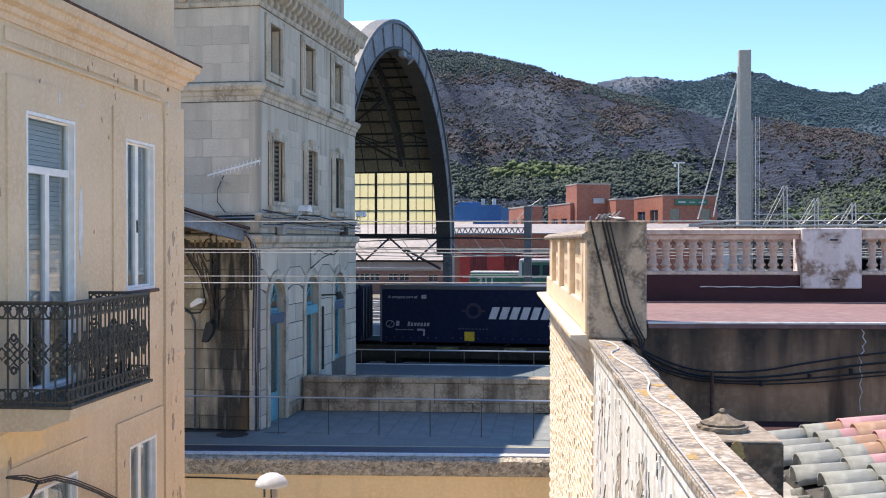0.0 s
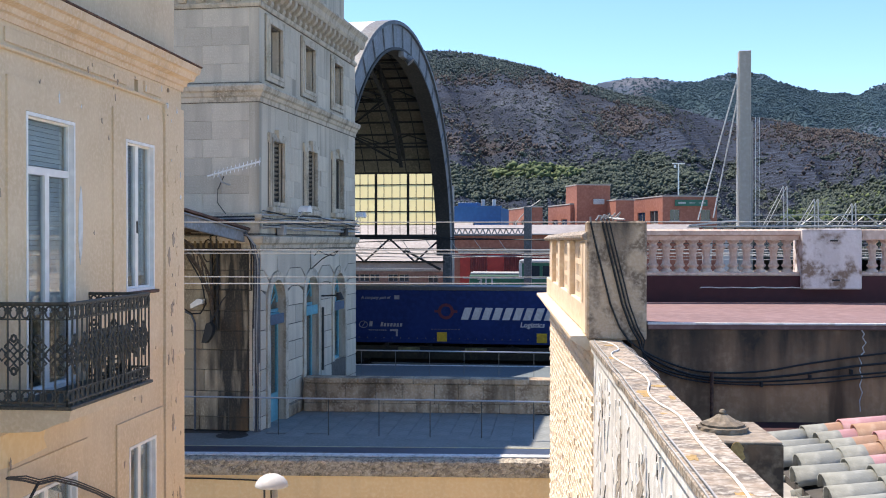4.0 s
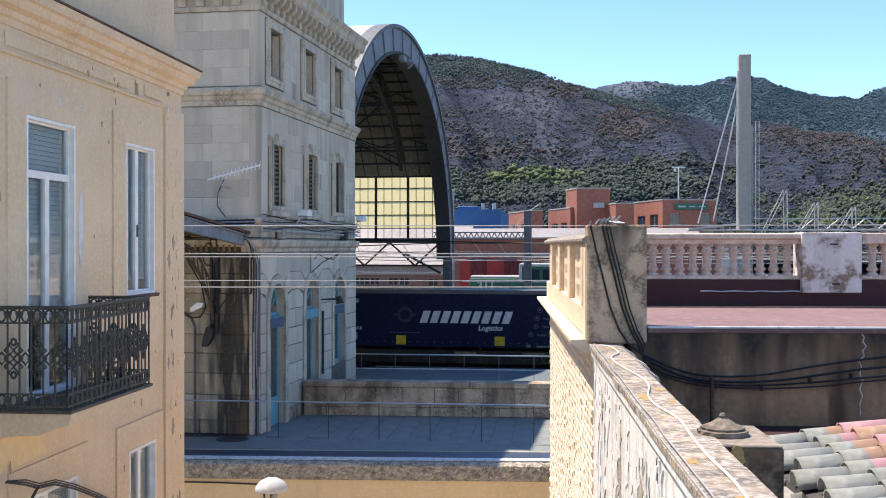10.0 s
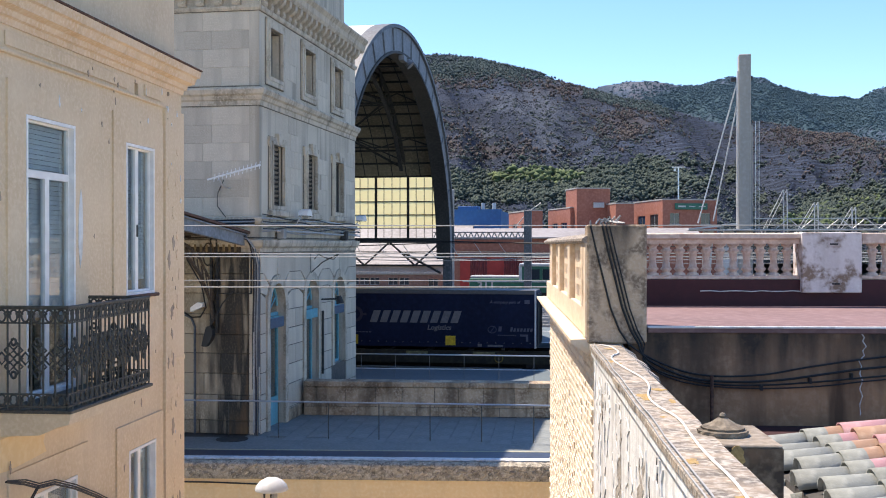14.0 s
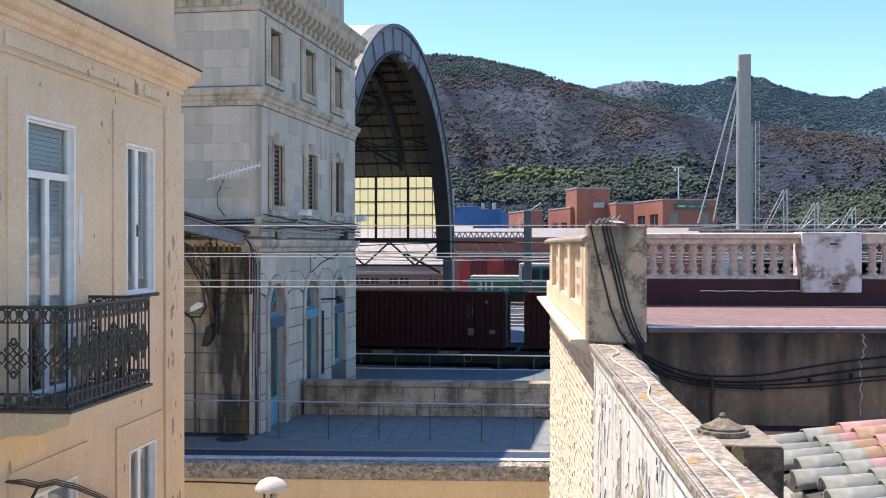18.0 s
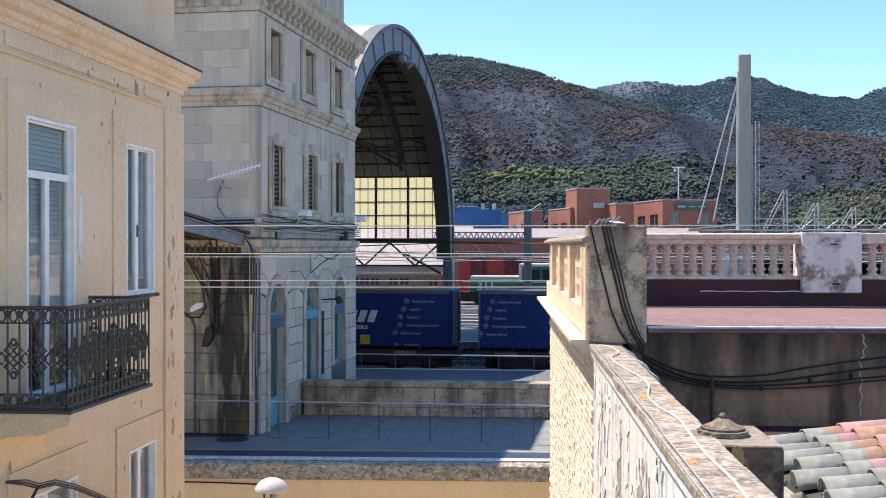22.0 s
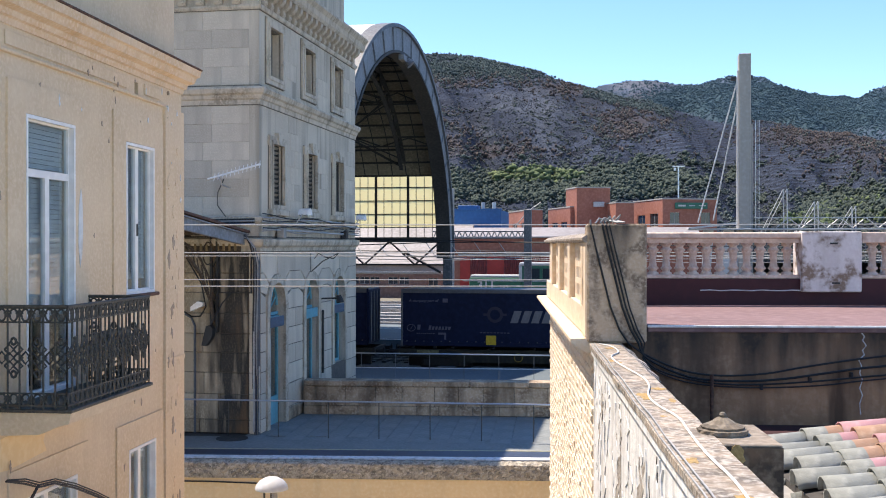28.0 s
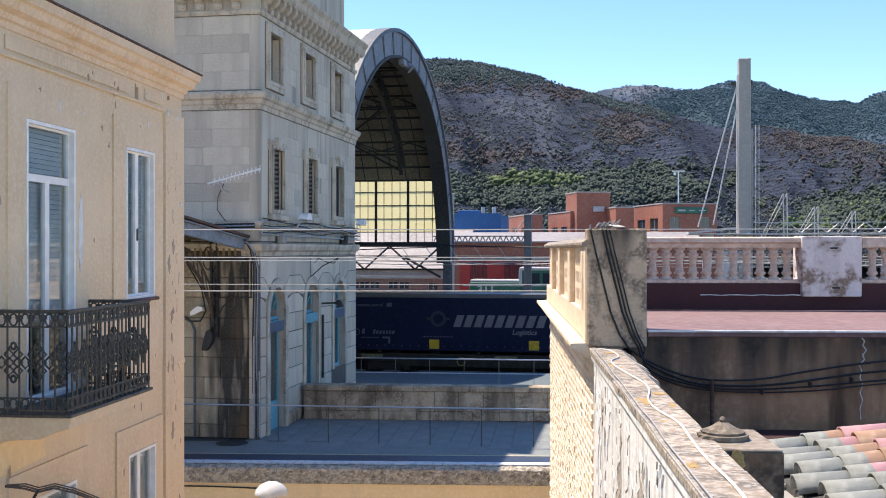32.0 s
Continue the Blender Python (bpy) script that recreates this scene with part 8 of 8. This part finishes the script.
    # floodlights
    for y, z in ((34.4, 11.0), (41.9, 11.0)):
        t = thing("floodlight", (FX + 0.4, y, z), 0, "pale grey floodlight on a bent arm", "floodlight", "station floodlights")
        head = slab(B(), [(y - 0.3, z - 0.02), (y + 0.3, z - 0.02), (y + 0.24, z + 0.12), (y + 0.1, z + 0.2), (y - 0.2, z + 0.14)], "x", FX + 0.3, FX + 0.62)
        part("head", head, WHITE_FRAME, t)
        part("lens", box(B(), FX + 0.33, FX + 0.59, y - 0.25, y + 0.25, z - 0.05, z - 0.021), PANE, t)
        part("arm", wire(B(), [(FX, y - 0.4, z - 0.4), (FX + 0.25, y - 0.4, z - 0.35), (FX + 0.45, y - 0.3, z)], 0.025, 6), STEEL, t)
    # aerial
    t = thing("aerial", (-12.2, 31.0, 11.7), 0, "thin rake-shaped television aerial on the end wall", "aerial")
    part("mast", wire(B(), [(-12.12, 31.15, 11.75), (-12.05, 30.9, 11.72), (-12.2, 30.7, 11.8), (-12.3, 30.6, 12.1)], 0.025, 6), STEEL, t)
    part("boom", rod(B(), (-12.62, 30.6, 11.97), (-10.95, 30.6, 12.4), 0.03, 6), WHITE_FRAME, t)
    for k in range(12):
        x = -12.4 + k * 0.13
        part("element", rod(B(), (x + 0.02, 30.6 - 0.1, 11.97 + (x + 12.62) * 0.257 - 0.12), (x - 0.02, 30.6 + 0.1, 11.97 + (x + 12.62) * 0.257 + 0.12), 0.010, 4), WHITE_FRAME, t)
    whole("aerial_cable", wire(B(), [(-12.3, 31.1, 12.0), (-12.5, 31.12, 11.6), (-12.52, 31.12, 11.2), (-12.2, 31.1, 10.8), (-12.0, 31.1, 10.7)], 0.014, 5), CABLE, (-12.3, 31.1, 11), 0, "black aerial cable hanging on the wall", "cable")
    # hanging bag, speaker and looped cables under the canopy
    b = slab(B(), [(-13.0, 7.5), (-12.82, 7.55), (-12.66, 7.42), (-12.66, 7.2), (-12.78, 7.0), (-13.02, 6.8), (-13.24, 6.82), (-13.15, 7.1)], "y", 30.55, 30.8)
    for v in b.verts:
        v.co = Vector((-12.6 + (v.co.x + 12.9) * 0.6, v.co.y, 7.35 + (v.co.z - 7.3) * 0.85))
    whole("hanging_bag", b, CABLE, (-12.9, 30.7, 6.8), 0, "dark rag bag hanging from a cable", "bag")
    whole("looped_cable", wire(B(), [(-12.0, 31.05, 8.55), (-12.3, 30.95, 8.2), (-12.4, 30.8, 7.9), (-12.6, 30.7, 7.52)], 0.022, 5), CABLE, (-12.5, 31, 8), 0, "cable from the wall to the hanging bag", "cable", "looped cables")
    whole("looped_cable", wire(B(), [(-13.6, 31.05, 7.95), (-13.3, 31.0, 7.78), (-13.0, 30.95, 7.8), (-12.8, 30.9, 8.1), (-12.9, 30.8, 8.8), (-13.3, 30.6, 9.6)], 0.025, 5), CABLE, (-13.2, 31, 8), 0, "cable looping under the canopy", "cable", "looped cables")
    whole("wall_lamp", slab(B(), [(-13.22, 7.96), (-12.85, 8.12), (-12.83, 8.24), (-13.0, 8.26), (-13.22, 8.10)], "y", 30.7, 30.95), WHITE_FRAME, (-13.2, 30.8, 7.9), 0, "small white lamp under the canopy", "lamp")
    # scrolled iron bracket and lamp arm on the facade
    b = B()
    wire(b, [(FX + 0.03, 36.3, 8.95), (FX + 0.03, 36.3, 9.72)], 0.03, 5)
    whole("iron_bracket", wire(b, [(FX + 0.05, 36.3, 9.0), (FX + 0.5, 36.3, 9.4), (FX + 1.1, 36.3, 9.7), (FX + 0.9, 36.3, 9.5), (FX + 0.6, 36.3, 9.55), (FX + 0.35, 36.3, 9.68), (FX + 0.2, 36.3, 9.5)], 0.02, 5), IRON, (FX, 36.3, 9), 0, "small scrolled iron bracket on the facade", "bracket")
    b = rod(B(), (FX, 37.6, 8.02), (FX + 0.75, 37.6, 8.05), 0.03, 6)
    whole("facade_lamp", rod(b, (FX + 0.72, 37.6, 8.15), (FX + 0.78, 37.6, 7.88), 0.09, 10, 0.15), DARK_STEEL, (FX, 37.6, 8), 0, "small dark lamp on a short arm", "lamp")
    whole("downpipe", rod(B(), (FX + 0.08, 37.75, 5.3), (FX + 0.08, 37.75, 7.6), 0.05, 8), DARK_STEEL, (FX, 37.75, 5.3), 0, "short dark pipe between the arches", "pipe")
    for (a, c), z in zip(ARCHES, (7.55, 7.6, 7.55)):
        whole("door_sign", box(B(), FX + 0.03, FX + 0.09, a - 0.05, c - 0.2, z - 0.18, z + 0.14, 0.01), BLUE_SIGN if a < 33 or a > 39 else BLUE_DOOR, (FX, a, z), 0, "plain slate-blue sign board across the arch", "sign", "arch signs")


BLUE_SIGN = mat("slate_blue_board", (0.09, 0.13, 0.19), rough=0.5, bump=0.02)
fittings()


# ---- wires in the air ----
def air_wires():
    rows = ((10.49, 0.014), (9.80, 0.014), (9.72, 0.011), (9.13, 0.011), (8.97, 0.016))
    for k, (z, r) in enumerate(rows):
        a = turned((-13.5 if k != 3 else -8.2, 26.5, z), 10)
        c = turned((14, 26.5, z + 0.02), 10)
        b = wire(B(), sag(a, c, 0.02, 10), r, 5)
        whole("overhead_wire", b, GREY_WIRE, tuple(a.lerp(c, 0.5)), 0, "pale wire strung across the end of the street", "wire", "wires across the street")
    for k, (y, z, r) in enumerate(((62, 10.4, 0.03), (62, 9.4, 0.02), (66.5, 10.2, 0.03), (66.5, 9.3, 0.02), (84, 9.6, 0.03), (84, 8.9, 0.02), (90, 9.5, 0.03), (92, 9.0, 0.025), (95, 9.2, 0.025))):
        b = wire(B(), [(-60 + i * 8, y, z - 0.35 * (math.cos(i * 0.9 + k) ** 2)) for i in range(18)], r, 4)
        whole("catenary_wire", b, GREY_WIRE if k % 2 else CABLE, (0, y, z), 0, "overhead line wire above the tracks", "wire", "catenary wires")
    for k in range(7):
        x = -17.5 + k * 1.55
        b = rod(rod(B(), (x, 66.5, 10.15), (x + 0.6, 66.5, 9.3), 0.02, 4), (x + 0.6, 66.5, 9.3), (x + 1.3, 66.5, 9.25), 0.015, 4)
        whole("wire_dropper", b, GREY_WIRE, (x, 66.5, 9.3), 0, "dropper between two overhead wires", "wire", "wire droppers")


GREY_WIRE = mat("pale_galvanised_wire", (0.42, 0.42, 0.41), rough=0.5, bump=0)
air_wires()


# ---- lamp and bracket over the street ----
LAMP_WHITE = mat("off_white_lamp_shell", (0.56, 0.56, 0.55), (0.46, 0.46, 0.45), (0.62, 0.62, 0.61), rough=0.35, bump=0.02)


def street_bits():
    t = thing("street_lamp", (-6.48, 18.7, 0), 0, "slim street lamp with a white domed head", "street lamp")
    b = B()
    spun = [(0.30, 5.52), (0.305, 5.535), (0.285, 5.6), (0.22, 5.68), (0.12, 5.735), (0.001, 5.75)]
    rings = [[b.verts.new((-6.48 + r * math.cos(2 * math.pi * k / 24), 18.7 + r * math.sin(2 * math.pi * k / 24), z)) for k in range(24)] for r, z in spun]
    for p, q in zip(rings, rings[1:]):
        for k in range(24):
            b.faces.new((p[k], p[(k + 1) % 24], q[(k + 1) % 24], q[k]))
    b.faces.new(rings[0])
    part("head", b, LAMP_WHITE, t, "smooth white dome", True)
    part("pole", rod(B(), (-6.42, 18.7, 0), (-6.42, 18.7, 5.53), 0.06, 12, 0.05), CONCRETE, t)
    part("stem", rod(B(), (-6.62, 18.7, 5.3), (-6.62, 18.7, 5.53), 0.02, 8), IRON, t)
    b = B()
    base = [(CP + 0.15, 9.2, 7.86), (CP + 0.17, 9.5, 7.79), (CP + 0.18, 9.75, 7.70), (CP + 0.17, 10.1, 7.66), (CP + 0.15, 10.6, 7.5), (CP + 0.12, 11.2, 7.27), (CP + 0.1, 12.5, 6.7)]
    for k in range(3):
        pts = [(x, y + 0.01 * k, z + (0.02 * k - 0.02) * (1 if i else 0.2)) for i, (x, y, z) in enumerate(base)]
        whole("street_cable", wire(B(), pts, 0.011 - 0.002 * k, 6), CABLE, (CP + 0.15, 10, 7.5), CT, "thick black cable slung along the house front", "cable", "house front cables")
    whole("street_cable", wire(B(), [(CP + 0.18, 9.75, 7.70), (CP + 0.2, 9.55, 7.6), (CP + 0.2, 9.45, 7.5)], 0.016, 6), CABLE, (CP + 0.15, 9.6, 7.6), CT, "short black cable end below the balcony", "cable")
    b = wire(B(), [turned(p, KT) for p in ((-11, 28.36, 3.66), (-7.5, 28.36, 3.64), (-6.2, 28.36, 3.6), (-5.9, 28.36, 3.5), (-5.85, 28.36, 0.5))], 0.02, 5)
    whole("wall_conduit", b, CABLE, (-8, 27, 3), 0, "thin dark conduit under the rubble coping", "cable")


street_bits()


# ---- what moves ----
def motions():
    for ob, x, z in TRAIN:
        walk(ob, [(t, pose(x - SPEED * t, TY, z)) for t in (0, 8, 16, 24, 32)])
    step = 0.16
    turn = math.degrees(SPEED * step / 0.46)
    for w in WHEELS:
        p = w.location.copy()
        walk(w, [(k * step, pose(p.x, p.y, p.z, 0, -turn * k, 0)) for k in range(201)])


motions()
